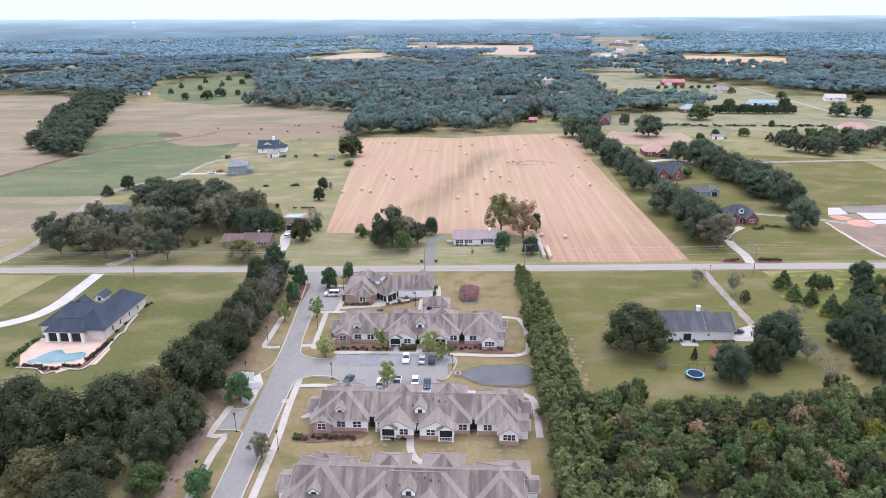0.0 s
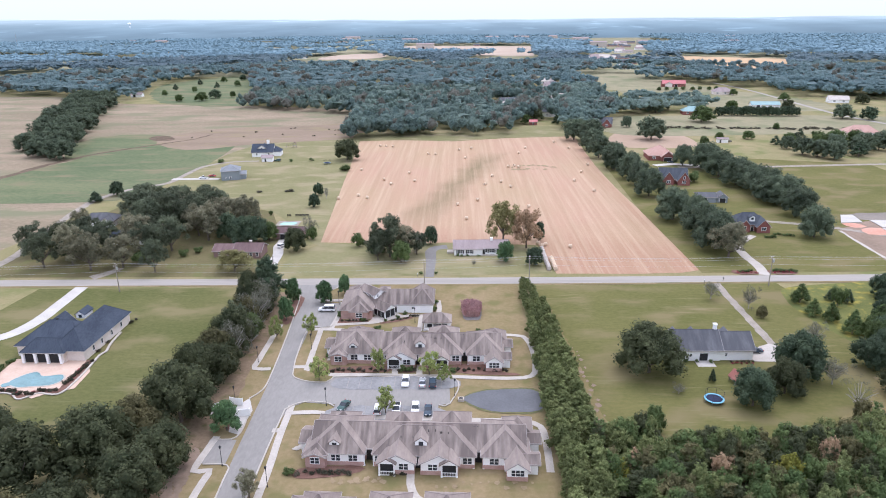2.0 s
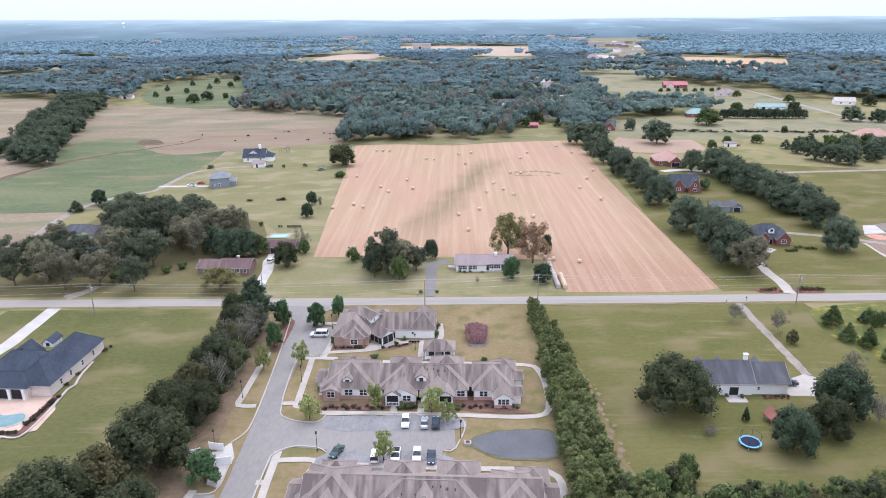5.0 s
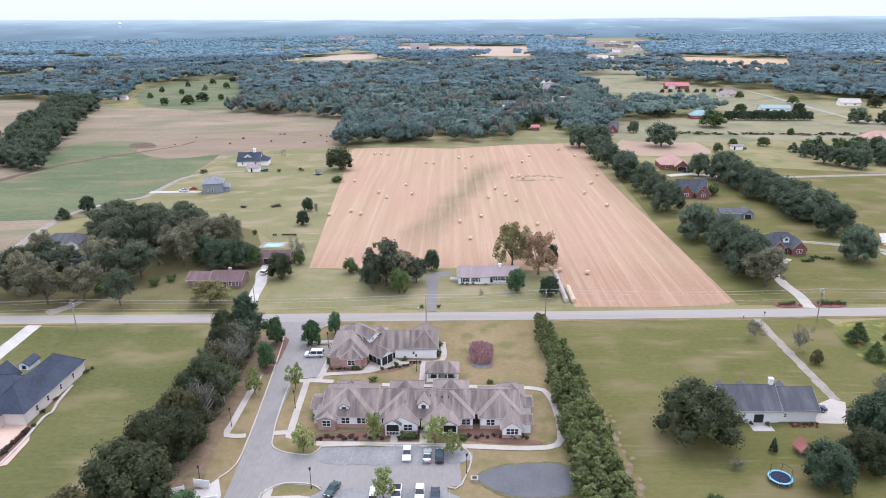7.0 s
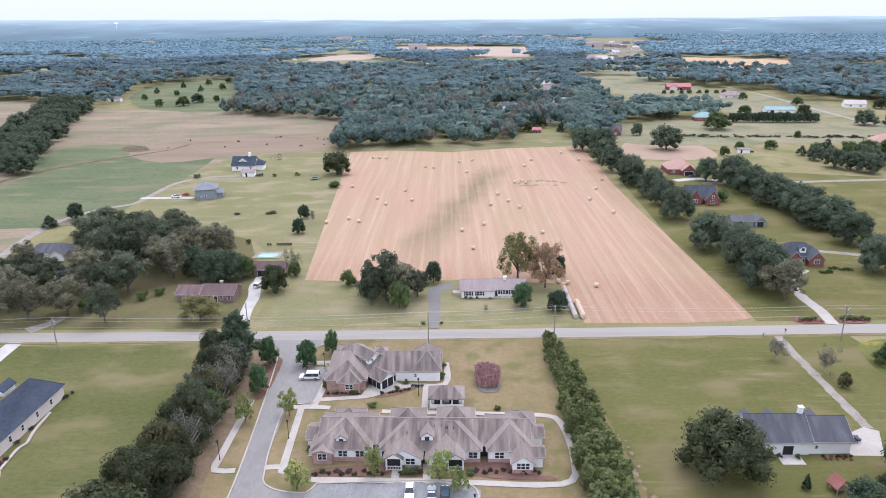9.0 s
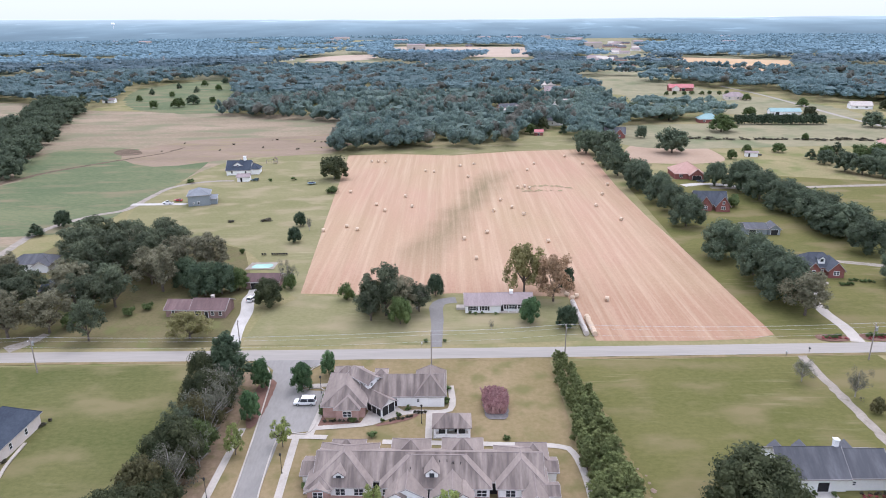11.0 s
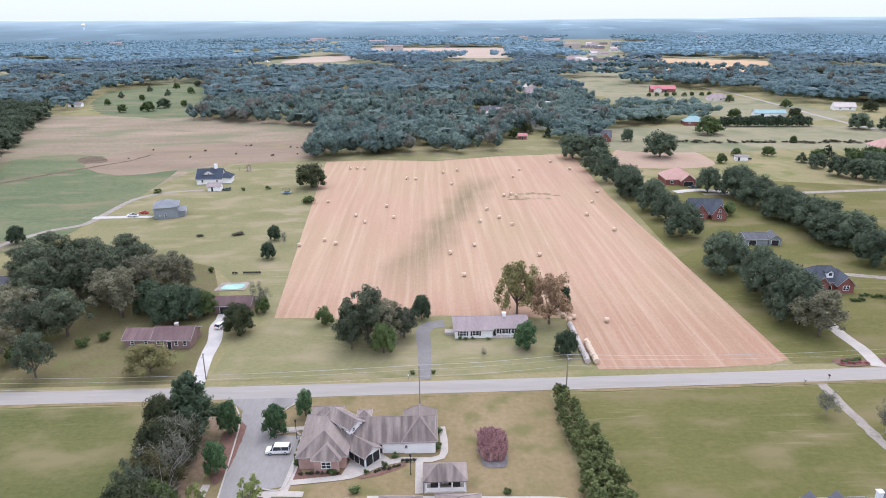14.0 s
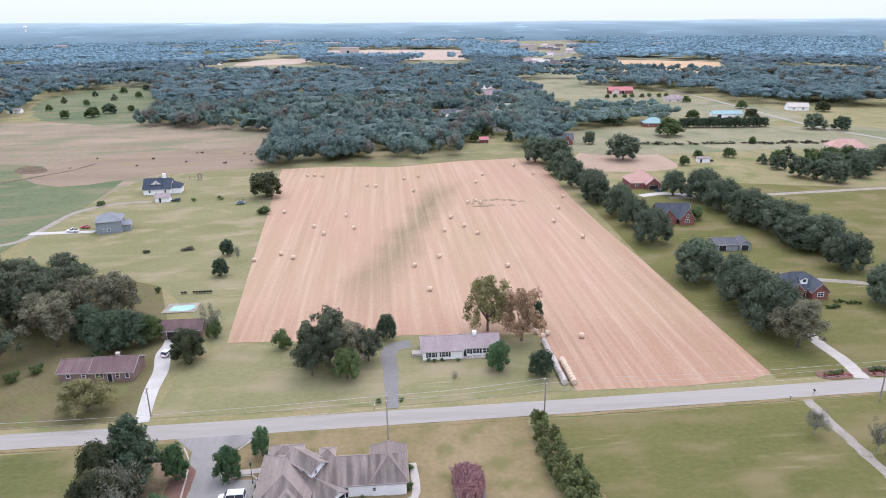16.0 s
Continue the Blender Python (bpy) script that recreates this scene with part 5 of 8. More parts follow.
def clumps(rng, centres, radii, squash, leaf, count, core=0.82, fine=1):
    """Foliage: uneven cores inside a shell of many small bent leaf sprays. Returns vertices and triangles."""
    V, F, n = [], [], 0
    iv, jf = ICO2 if fine == 2 else ICO1
    for c, r in zip(centres, radii):
        k = iv * (r * core * rng.uniform(0.72, 1.12, (len(iv), 1))) * (1, 1, squash)
        V.append(k + c)
        F.append(jf + n)
        n += len(iv)
    w = np.array(radii) ** 2
    pick = rng.choice(len(radii), count, p=w / w.sum())
    d = rng.normal(size=(count, 3))
    d /= np.linalg.norm(d, axis=1)[:, None]
    d[:, 2] = np.where(d[:, 2] < -0.45, -d[:, 2], d[:, 2])
    R = np.array(radii)[pick][:, None]
    pos = np.array(centres)[pick] + d * R * rng.uniform(0.62, 1.16, (count, 1)) * (1, 1, squash)
    nrm = d + (0, 0, 0.25) + rng.normal(scale=0.42, size=(count, 3))
    nrm /= np.linalg.norm(nrm, axis=1)[:, None]
    t = np.cross(nrm, rng.normal(size=(count, 3)))
    t /= np.linalg.norm(t, axis=1)[:, None]
    b = np.cross(nrm, t)
    s = leaf * rng.uniform(0.55, 1.35, (count, 1))
    p = rng.uniform(0.6, 1.1, (count, 1))
    flat = np.array((1, 1, squash * 0.85))
    tri = np.stack([pos - t * s * flat, pos + (nrm * 0.3 - b * p) * s * flat, pos + (t + b * 0.4) * s * flat], 1).reshape(-1, 3)
    V.append(tri)
    F.append(np.arange(count * 3).reshape(-1, 3) + n)
    return np.concatenate(V), np.concatenate(F)


def crown_parts(kind, seed, count=1500, leaf=0.085, lumps=30, fine=1):
    """Triangles of a crown of radius 1 between height 0 and 1."""
    rng = np.random.default_rng(seed)
    C, R = [], []
    for i in range(lumps):
        a, u = i * 2.4 + rng.uniform(-0.5, 0.5), (i + rng.uniform(0, 1)) / lumps
        if kind == "round":
            z = 0.16 + 0.66 * u
            rad = rng.uniform(0.5, 0.82) * math.sqrt(max(0.04, 1 - ((z - 0.34) / 0.56) ** 2))
            r, sq = rng.uniform(0.15, 0.29), 0.62
        elif kind == "tall":
            z = 0.16 + 0.72 * u
            rad = rng.uniform(0.3, 0.78) * (1 - 0.62 * u * u)
            r, sq = rng.uniform(0.16, 0.30) * (1 - 0.35 * u), 0.42
        elif kind == "open":
            z = 0.30 + 0.62 * u
            rad = rng.uniform(0.1, 0.92) * math.sqrt(max(0.05, 1 - ((z - 0.45) / 0.62) ** 2))
            r, sq = rng.uniform(0.11, 0.24), 0.55
        elif kind == "lacy":
            z = 0.24 + 0.66 * u
            rad = rng.uniform(0.1, 0.85) * math.sqrt(max(0.06, 1 - ((z - 0.42) / 0.60) ** 2))
            r, sq = rng.uniform(0.12, 0.24), 0.6
        elif kind == "cone":
            z = 0.12 + 0.80 * u
            rad = 0.74 * (1 - u) ** 0.75 * rng.uniform(0.75, 1.1)
            r, sq = 0.30 * (1 - u) + 0.13, 0.38
        else:
            z = rng.uniform(0.2, 0.66)
            rad = rng.uniform(0.1, 0.7)
            r, sq = rng.uniform(0.25, 0.42), 0.7
        C.append((rad * math.cos(a), rad * math.sin(a), z))
        R.append(r)
    if kind in ("round", "tall"):
        C += [(0, 0, 0.40), (0, 0, 0.62), (0, 0, 0.82)]
        R += [0.62, 0.5, 0.26] if kind == "round" else [0.55, 0.42, 0.2]
    return clumps(rng, np.array(C), np.array(R), sq, leaf, count, 0.45 if kind in ("open", "lacy") else 0.74, fine)


def crown(kind, seed, material, count=1500, leaf=0.085, lumps=30, fine=1):
    v, f = crown_parts(kind, seed, count, leaf, lumps, fine)
    return raw_mesh("crown", v, f, material)


def sparse(seed, material, count=3000):
    """A thin crown through which the branches show."""
    rng = np.random.default_rng(seed)
    C = rng.normal(scale=(0.42, 0.42, 0.19), size=(36, 3)) + (0, 0, 0.55)
    v, f = clumps(rng, C, rng.uniform(0.14, 0.28, 36), 0.6, 0.034, count, 0.12)
    return raw_mesh("crown", v, f, material)


def trunk(seed, low=0.3, limbs=7, r=0.055, material=None, reach=0.62):
    """A tapered trunk and limbs that end inside the crown, in the crown's unit size."""
    rnd = random.Random(seed)
    bm = bmesh.new()
    rod(bm, (0, 0, -0.02), (0, 0, low), r, r * 0.75, 7)
    rod(bm, (0, 0, low), (rnd.uniform(-0.05, 0.05), rnd.uniform(-0.05, 0.05), 0.82), r * 0.75, r * 0.2, 6)
    for i in range(limbs):
        a = i * 2.4 + rnd.uniform(-0.3, 0.3)
        z = low * rnd.uniform(0.7, 1.3)
        e = reach * rnd.uniform(0.6, 1.0)
        rod(bm, (0, 0, z), (e * math.cos(a), e * math.sin(a), z + rnd.uniform(0.18, 0.42)), r * 0.45, r * 0.12, 5)
    return mesh_of("trunk", bm, material or M_BARK)


KINDS, LIGHT = {}, {}
for key, form, mat, cnt, lf, lumps, fine in (
        ("oak", "round", M_OAK, 6600, 0.043, 46, 1), ("pecan", "round", M_PECAN, 6000, 0.045, 48, 1), ("mid", "round", M_MIDLEAF, 4000, 0.053, 34, 1), ("dark", "round", M_DARKLEAF, 5400, 0.047, 40, 1), ("olive", "round", M_OLIVE, 4600, 0.052, 44, 1),
        ("tall", "tall", M_MIDLEAF, 2400, 0.065, 34, 1), ("darktall", "tall", M_DARKLEAF, 4200, 0.06, 40, 1), ("gum", "lacy", M_GUM, 5600, 0.045, 50, 1), ("russet", "lacy", M_AUTUMN, 5600, 0.045, 50, 1),
        ("maple", "lacy", M_MAPLE, 1500, 0.075, 30, 1), ("cone", "cone", M_MIDLEAF, 2200, 0.075, 26, 1), ("screen", "tall", M_CYPRESS, 1900, 0.083, 30, 1), ("cedar", "cone", M_DARKLEAF, 1800, 0.08, 24, 1),
        ("yellow", "tall", M_YELLOW, 1900, 0.08, 26, 1), ("airy", "open", M_LACY, 5200, 0.045, 48, 1), ("airyoak", "open", M_GROVE, 5600, 0.045, 52, 1), ("street", "round", M_STREET, 2300, 0.075, 26, 1), ("shrub", "bush", M_SHRUB, 280, 0.15, 9, 1), ("bush", "bush", M_MIDLEAF, 800, 0.10, 12, 1), ("flower", "bush", M_FLOWER, 300, 0.14, 9, 1)):
    wood = trunk(5, 0.12 if form in ("cone", "bush") else 0.2, material=M_BARK)
    LIGHT[key] = [(crown(form, 17 * i + len(key) + 5, mat, cnt // 3, lf * 1.55, lumps * 3 // 4, fine), wood) for i in range(3)]
    KINDS[key] = [(crown(form, 11 * i + len(key) + 3, mat, cnt, lf, lumps, fine), wood) for i in range(3)]
KINDS["thin"] = [(sparse(i + 40, M_GREYLEAF), trunk(i + 9, 0.25, 14, 0.05, M_PALEBARK, 0.8)) for i in range(3)]
KINDS["bare"] = [(sparse(i + 60, M_GREYLEAF, 500), trunk(i + 19, 0.2, 18, 0.04, M_PALEBARK, 0.9)) for i in range(2)]

TREE_WORDS = {"airy": ("open-crowned tree with olive-brown thinning leaves", "tree"), "airyoak": ("open-crowned oak with uneven dark green leaves", "tree"), "street": ("young street tree with light green leaves", "tree"),
              "pecan": ("broad pecan tree with uneven grey-green crown", "tree"), "oak": ("broad oak with dense dark green crown", "tree"), "mid": ("rounded tree with mid-green leaves", "tree"), "dark": ("rounded tree with very dark green leaves", "tree"), "olive": ("broad tree with olive leaves starting to turn", "tree"),
              "tall": ("upright mid-green tree with uneven crown", "tree"), "darktall": ("tall dark evergreen tree", "tree"), "gum": ("tall sweetgum with olive-brown autumn leaves", "tree"), "russet": ("tall tree with russet autumn leaves", "tree"),
              "maple": ("young street tree with fresh yellow-green leaves", "tree"), "cone": ("young conical tree with mid-green leaves", "tree"), "screen": ("conical screening evergreen in a dense row", "tree"), "cedar": ("dark conical cedar tree", "tree"),
              "yellow": ("small yellow-green autumn tree", "tree"), "flower": ("low red-flowering garden shrub", "shrub"), "shrub": ("low dark brownish garden shrub", "shrub"), "bush": ("rounded bush with green leaves", "shrub"), "thin": ("thin grey-green tree with pale branches", "tree"), "bare": ("almost bare tree with pale grey branches", "tree")}
TREES = random.Random(77)


def tree(kind, x, y, h, r, group=""):
    words, cat = TREE_WORDS[kind]
    e = new("shrub" if cat == "shrub" else "tree")
    c, t = TREES.choice(LIGHT[kind] if y > 400 and kind in LIGHT else KINDS[kind])
    e.matrix_world = pose(x, y, 0, 0, 0, TREES.uniform(0, 360)) @ Matrix.Diagonal((r, r * TREES.uniform(0.9, 1.1), h, 1))
    part("trunk" if cat == "tree" else "stems", t, None, e)
    part("crown" if cat == "tree" else "foliage", c, None, e)
    return tagged(e, words, cat, group)


def grove(group, rows, shrink=0.9):
    for kind, x, y, h, r in rows:
        tree(kind, x, y + 0.4 * r * (h > 3), h * (shrink if h > 8 else 1.0), r, group)


grove("grove by the road", [("airyoak", -98.6, 221.7, 13.2, 5.2), ("airy", -121.8, 222.8, 15, 7.2), ("cedar", -167.5, 316.9, 5.6, 3.6), ("dark", -162.9, 329.2, 7.6, 3.9), ("airyoak", -123.9, 271.7, 19, 8.9), ("airyoak", -109.3, 265.7, 20, 9.6),
                            ("airyoak", -102, 243, 15, 8.6), ("airy", -115.6, 245.7, 15, 8.0), ("airy", -92.3, 254.9, 17, 9.0), ("airy", -91.6, 271.0, 15, 7.8), ("airy", -81.6, 270.8, 15, 8.3), ("airyoak", -103.7, 271.2, 16, 8.9)])
grove("grove by the road", [("dark", -77.5, 252, 12.5, 7.0), ("dark", -72.7, 254.0, 12, 5.5), ("mid", -68.5, 257.4, 8.8, 4.2), ("airyoak", -115.4, 286.8, 16, 8.3), ("airy", -101.7, 289.7, 12.2, 8.5), ("airyoak", -126.2, 243.6, 13, 6.0),
                            ("gum", -71.5, 222.2, 8.6, 6.4), ("oak", -55.4, 244.5, 10.2, 4.9), ("thin", -52.6, 259.6, 10.9, 3.3), ("airy", -131.2, 228.8, 17, 6.0), ("airyoak", -140, 226, 14, 6.5), ("airy", -112, 226, 13, 7.0)])
grove("grove by the road", [("airyoak", -136, 250, 13, 6.0), ("airy", -145, 262, 12, 6), ("airyoak", -135, 300, 14, 7.0), ("airy", -88, 285, 11, 6), ("bush", -108, 231, 5, 4.5), ("dark", -134, 236, 13, 6), ("airyoak", -152, 240, 13, 6.5), ("dark", -85, 259, 12, 6)])
grove("grove by the road", [("airyoak", -117, 262, 17, 8), ("airy", -110, 275, 16, 8), ("airyoak", -98, 280, 16, 8), ("airyoak", -106.6, 238, 14, 7), ("oak", -124, 290, 15, 8), ("airyoak", -107, 296, 14, 7.5), ("airyoak", -133, 282, 15, 8), ("airy", -98.5, 262, 14, 7), ("airyoak", -113, 252, 13, 6), ("airyoak", -128, 236, 14, 7), ("oak", -143, 244, 13, 7)])
grove("lawn shrubs", [("bush", -95.0, 239.4, 3.2, 2.2), ("bush", -91.2, 244.3, 2.7, 2.0), ("bush", -77.3, 294.5, 2.3, 1.1), ("dark", -63.0, 328.0, 6.5, 2.9), ("dark", -60.6, 306.2, 6.6, 3.2), ("thin", -57.9, 321.9, 6.2, 1.4), ("oak", -62.3, 411.7, 14.6, 9.2),
                      ("bush", -59.1, 384.2, 3.8, 3.6), ("shrub", -79.2, 337.4, 1.3, 2.8), ("shrub", -94.0, 336.1, 1.0, 2.0), ("mid", -52.0, 258.6, 5.5, 2.6), ("bush", -138, 410, 2.6, 2.6), ("bush", -96, 412, 2, 1.4), ("bush", -84, 414, 2.2, 1.8)])
grove("trees by the ranch house", [("bush", -32.3, 249.8, 6.0, 2.9), ("airyoak", -19.5, 236.1, 17.5, 7.2), ("airyoak", -23.5, 233.5, 11, 5.0), ("airy", -15.5, 238.5, 13, 5.4), ("mid", -15.0, 231.7, 9.4, 3.8), ("thin", -10.7, 241.4, 10.2, 5.2), ("airyoak", -10, 240, 9.5, 4.4), ("dark", -5.3, 252.2, 7.6, 3.3), ("gum", 22.3, 252.6, 18.0, 7.2),
                                   ("russet", 30.4, 246.0, 16.6, 6.4), ("dark", 36.0, 256.3, 8.0, 2.6), ("street", 21.6, 232.4, 8.6, 3.6), ("dark", 31.4, 228.6, 7.0, 3.6), ("thin", 10.5, 229.6, 2.7, 0.9), ("oak", -24, 243, 10, 4.5), ("bush", -24.5, 240, 4.5, 3.8)])
grove("trees east of the field", [("pecan", 90.6, 415.3, 16.8, 8.7), ("pecan", 94.5, 463.7, 18.8, 10.2), ("pecan", 85.9, 478, 17.3, 10.2), ("pecan", 92.6, 382.2, 15.6, 7.9), ("pecan", 96.3, 360, 16.3, 7.9), ("pecan", 96.0, 321.6, 15.8, 8.6), ("pecan", 95.5, 281.7, 16.2, 9.0),
                                  ("pecan", 99.6, 266.8, 17.3, 6.4), ("pecan", 99.0, 256.1, 16.7, 9.0), ("pecan", 99.8, 243.7, 16.7, 9.0), ("airy", 100.8, 234.0, 14.3, 8.1), ("pecan", 96, 396, 15.1, 7.9), ("pecan", 92, 440, 16.2, 9.0), ("pecan", 97, 344, 14.0, 7.3)])
grove("trees among the eastern houses", [("pecan", 143.0, 380.3, 17.3, 10.4), ("pecan", 144.2, 363.1, 16.2, 9.4), ("pecan", 145.6, 342.6, 16.7, 10.2), ("pecan", 151.5, 324.2, 15.8, 10.2), ("pecan", 149.6, 337.7, 13.7, 10.1), ("pecan", 152.6, 304.2, 16.1, 9.9),
                                         ("pecan", 149.4, 286.8, 15.2, 8.0), ("pecan", 142.3, 257.8, 14.8, 7.2), ("pecan", 139.2, 476.5, 18.1, 11.3), ("pecan", 148.0, 310, 13.8, 10.1), ("pecan", 134, 392, 14.0, 6.8), ("bush", 127, 352, 6, 4)])
grove("small trees in the east meadow", [("mid", 186.4, 480.0, 5.1, 3.6), ("mid", 169.0, 460.1, 5.9, 3.8), ("mid", 205.7, 479.0, 6.1, 4.5), ("mid", 243.7, 522.2, 5.1, 2.9), ("cedar", 215.1, 457.9, 6.5, 4.2), ("pecan", 215.6, 442.3, 9.6, 5.7), ("pecan", 216.0, 421.7, 12.8, 7.0),
                                         ("pecan", 221.2, 414.1, 12.4, 6.9), ("pecan", 227.6, 406.7, 12.8, 7.5), ("cedar", 232.9, 462.4, 11.1, 5.2), ("pecan", 240.1, 436.3, 12.1, 6.6), ("mid", 201.2, 557.7, 14.6, 11), ("pecan", 252, 425, 12, 7), ("cedar", 246, 415, 11, 6), ("pecan", 262, 440, 12, 7)])
for x, y, h, r in ((222, 456, 9, 5.5), (234, 442, 12, 7), (238, 428, 12, 7), (247, 446, 12, 7), (256, 430, 13, 7.5), (262, 452, 11, 6.5), (270, 438, 12, 7), (276, 424, 12, 7), (282, 450, 12, 7), (290, 434, 12, 7.5), (300, 446, 11, 7)):
    tree(TREES.choice(("pecan", "pecan", "mid")), x, y, h, r, "small trees in the east meadow")
grove("hedgerow behind the meadow", [("pecan", 191.8, 635.7, 13, 10), ("pecan", 172.9, 637.1, 13, 10), ("pecan", 180, 615, 14, 9.1), ("pecan", 321.1, 572.4, 13.7, 9.6), ("pecan", 135.5, 535.8, 10.1, 5.0), ("pecan", 160, 650, 13, 10), ("pecan", 145, 625, 13, 9), ("dark", 338, 565, 12, 8)])
grove("evergreen hedge by the shed", [("dark", 228 + i * 5.2, 596 - i * 0.4, 8.6 + (i % 3) * 0.7, 5.0) for i in range(13)])
grove("street trees", [("street", -45.1, 197.2, 8.0, 2.8), ("street", -44.1, 183.9, 7.6, 2.7), ("maple", -43.8, 172.1, 6.6, 2.5), ("street", -35.4, 196.7, 8.1, 2.9), ("maple", -35.0, 174.6, 6.6, 2.4), ("street", -30.4, 203.5, 6.9, 2.4), ("maple", -28.1, 150.0, 6.2, 2.6),
                       ("maple", -14.4, 154.0, 6.6, 2.5), ("maple", -2.0, 152.8, 6.6, 2.6), ("maple", 1.6, 149.6, 5.0, 2.2), ("street", -43.5, 129.2, 8.4, 3.3), ("airy", -32.7, 108.6, 5.6, 2.6), ("maple", -10.8, 136.0, 6.4, 2.7), ("street", -41.0, 97.5, 6.0, 3.0)])
grove("trees round the white house", [("oak", 51.0, 152.0, 14.5, 8.3), ("thin", 81.6, 199.1, 6.1, 3.1), ("thin", 90.1, 192.2, 7.8, 2.6), ("olive", 91.0, 185.9, 4.2, 1.6), ("dark", 85.2, 150.6, 13.6, 6.6), ("dark", 69.8, 138.4, 10.5, 5.6), ("thin", 91.8, 148.4, 8.3, 3.7),
                                      ("thin", 98.2, 170.0, 6.7, 3.0), ("mid", 45.5, 129.6, 6.3, 2.4), ("oak", 79, 144, 10, 4.5), ("bare", 92, 138, 8, 4), ("cedar", 64.6, 150.6, 3.6, 1.0), ("thin", 55.2, 145.6, 2.6, 1.7), ("dark", 112.5, 160.5, 10, 5.6), ("oak", 106, 143, 11, 5.6), ("dark", 118, 170, 9, 5.0)])
grove("scrub in the weed field", [("cone", 107.0, 196.3, 6.5, 3.0), ("cedar", 116.7, 198.7, 3.8, 1.6), ("cone", 106.4, 187.5, 5.4, 2.5), ("cone", 109.3, 183.4, 6.2, 2.4), ("cone", 111.0, 175.5, 8.4, 2.7), ("dark", 133.7, 201.0, 7.6, 3.9), ("cone", 122.0, 181.4, 6.2, 3.6),
                                  ("dark", 104.6, 156, 9.3, 4.9), ("cone", 130.7, 189.7, 5.5, 3.3), ("dark", 105.6, 141.8, 9.4, 4.5), ("cedar", 120.8, 196.3, 4.7, 1.7), ("mid", 113, 166, 8, 4), ("dark", 140, 192, 7, 4), ("mid", 120, 158, 9, 5), ("mid", 132, 172, 7, 4)])
grove("woods west of the street", [("oak", -54.5, 130.5, 16, 8.2), ("oak", -51, 114.4, 12, 5.8), ("oak", -53, 105.3, 13, 6.5), ("oak", -64, 113.2, 16, 8.4), ("oak", -74, 106, 16, 9), ("olive", -71, 96.7, 10.0, 6.0), ("mid", -50.6, 97.4, 6.6, 4.0), ("oak", -53, 147, 12, 6.0),
                                   ("oak", -53, 165, 14, 5.5), ("thin", -51.5, 179.2, 13.9, 5.5), ("darktall", -52.4, 194.5, 18.0, 6.4), ("oak", -84, 114, 15, 8), ("dark", -93, 106, 14, 8), ("oak", -84, 97, 13, 7)])
grove("woods west of the street", [("oak", -52, 154, 11, 5), ("mid", -51.5, 171, 9, 4.6), ("oak", -51.5, 188, 10, 4.2), ("olive", -60, 122, 13, 6.5), ("oak", -62, 98, 11, 6), ("dark", -101, 98, 14, 8), ("oak", -104, 110, 13, 7), ("oak", -95, 91, 12, 7), ("bare", -49.6, 168, 9, 3), ("oak", -60, 88, 12, 6)])

tree("dark", -255, 300, 8, 5, "tree belt in the western pasture")
for i in range(13):
    tree(TREES.choice(("oak", "mid", "olive", "airyoak", "oak")), -54.5 + TREES.uniform(-2.5, 2.0), 136 + i * 4.9, TREES.uniform(8.5, 13.5), TREES.uniform(4.2, 5.8), "woods west of the street")
for i in range(22):
    tree(TREES.choice(("cone", "cedar", "bush", "mid", "dark")), 108 + TREES.uniform(0, 34) + 0.1 * i, 152 + TREES.uniform(0, 50), TREES.uniform(3, 7), TREES.uniform(1.8, 3.6), "scrub in the weed field")
for x, y, h in ((-51.0, 160, 13), (-51.4, 188, 13)):
    tree("thin", x, y, h, 4.6, "woods west of the street")
for x, y, h in ((-50.2, 176, 11), (-50.6, 170, 10), (-50.4, 184, 11)):
    tree("bare", x, y, h, 3.6, "woods west of the street")
grove("trees in the far meadow", [("mid", -290, 730, 9, 6), ("mid", -268, 735, 11, 8), ("dark", -262, 760, 11, 8), ("mid", -330, 790, 7, 4), ("mid", -310, 830, 7, 4), ("cedar", -345, 860, 8, 4), ("cedar", -300, 880, 8, 4), ("mid", -280, 900, 8, 5), ("cedar", -340, 930, 8, 4), ("mid", -318, 960, 8, 5), ("dark", -300, 990, 9, 6), ("mid", -245, 770, 7, 4)])

# the screen of evergreens beside the apartments
for i in range(37):
    y = 94 + i * 3.2
    s = 1.0 - 0.40 * max(0, (y - 150) / 60)
    for off in (-1, 0, 1):
        if y > 196 and off > 0:
            continue
        tree("screen", 28.1 - (y > 170) * 0.025 * (y - 170) + off * 2.9 * s + TREES.uniform(-0.6, 0.6), y + TREES.uniform(-0.8, 0.8), TREES.uniform(5.0, 7.4) * s, TREES.uniform(2.4, 3.3) * s, "evergreen screen")

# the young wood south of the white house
# the floor's dark colour is painted shade between the trees
sheet("wood_floor", [(30, 60), (31, 122), (45, 124), (60, 121), (80, 126), (100, 134), (112, 146), (150, 150), (150, 60)], surface("dark_leaf_litter", (0.05, 0.045, 0.03), (0.095, 0.085, 0.05), 0.3, 2), 0.06, "floor of the young wood, darkened for tree shade", "leaf litter", jitter=0.6)


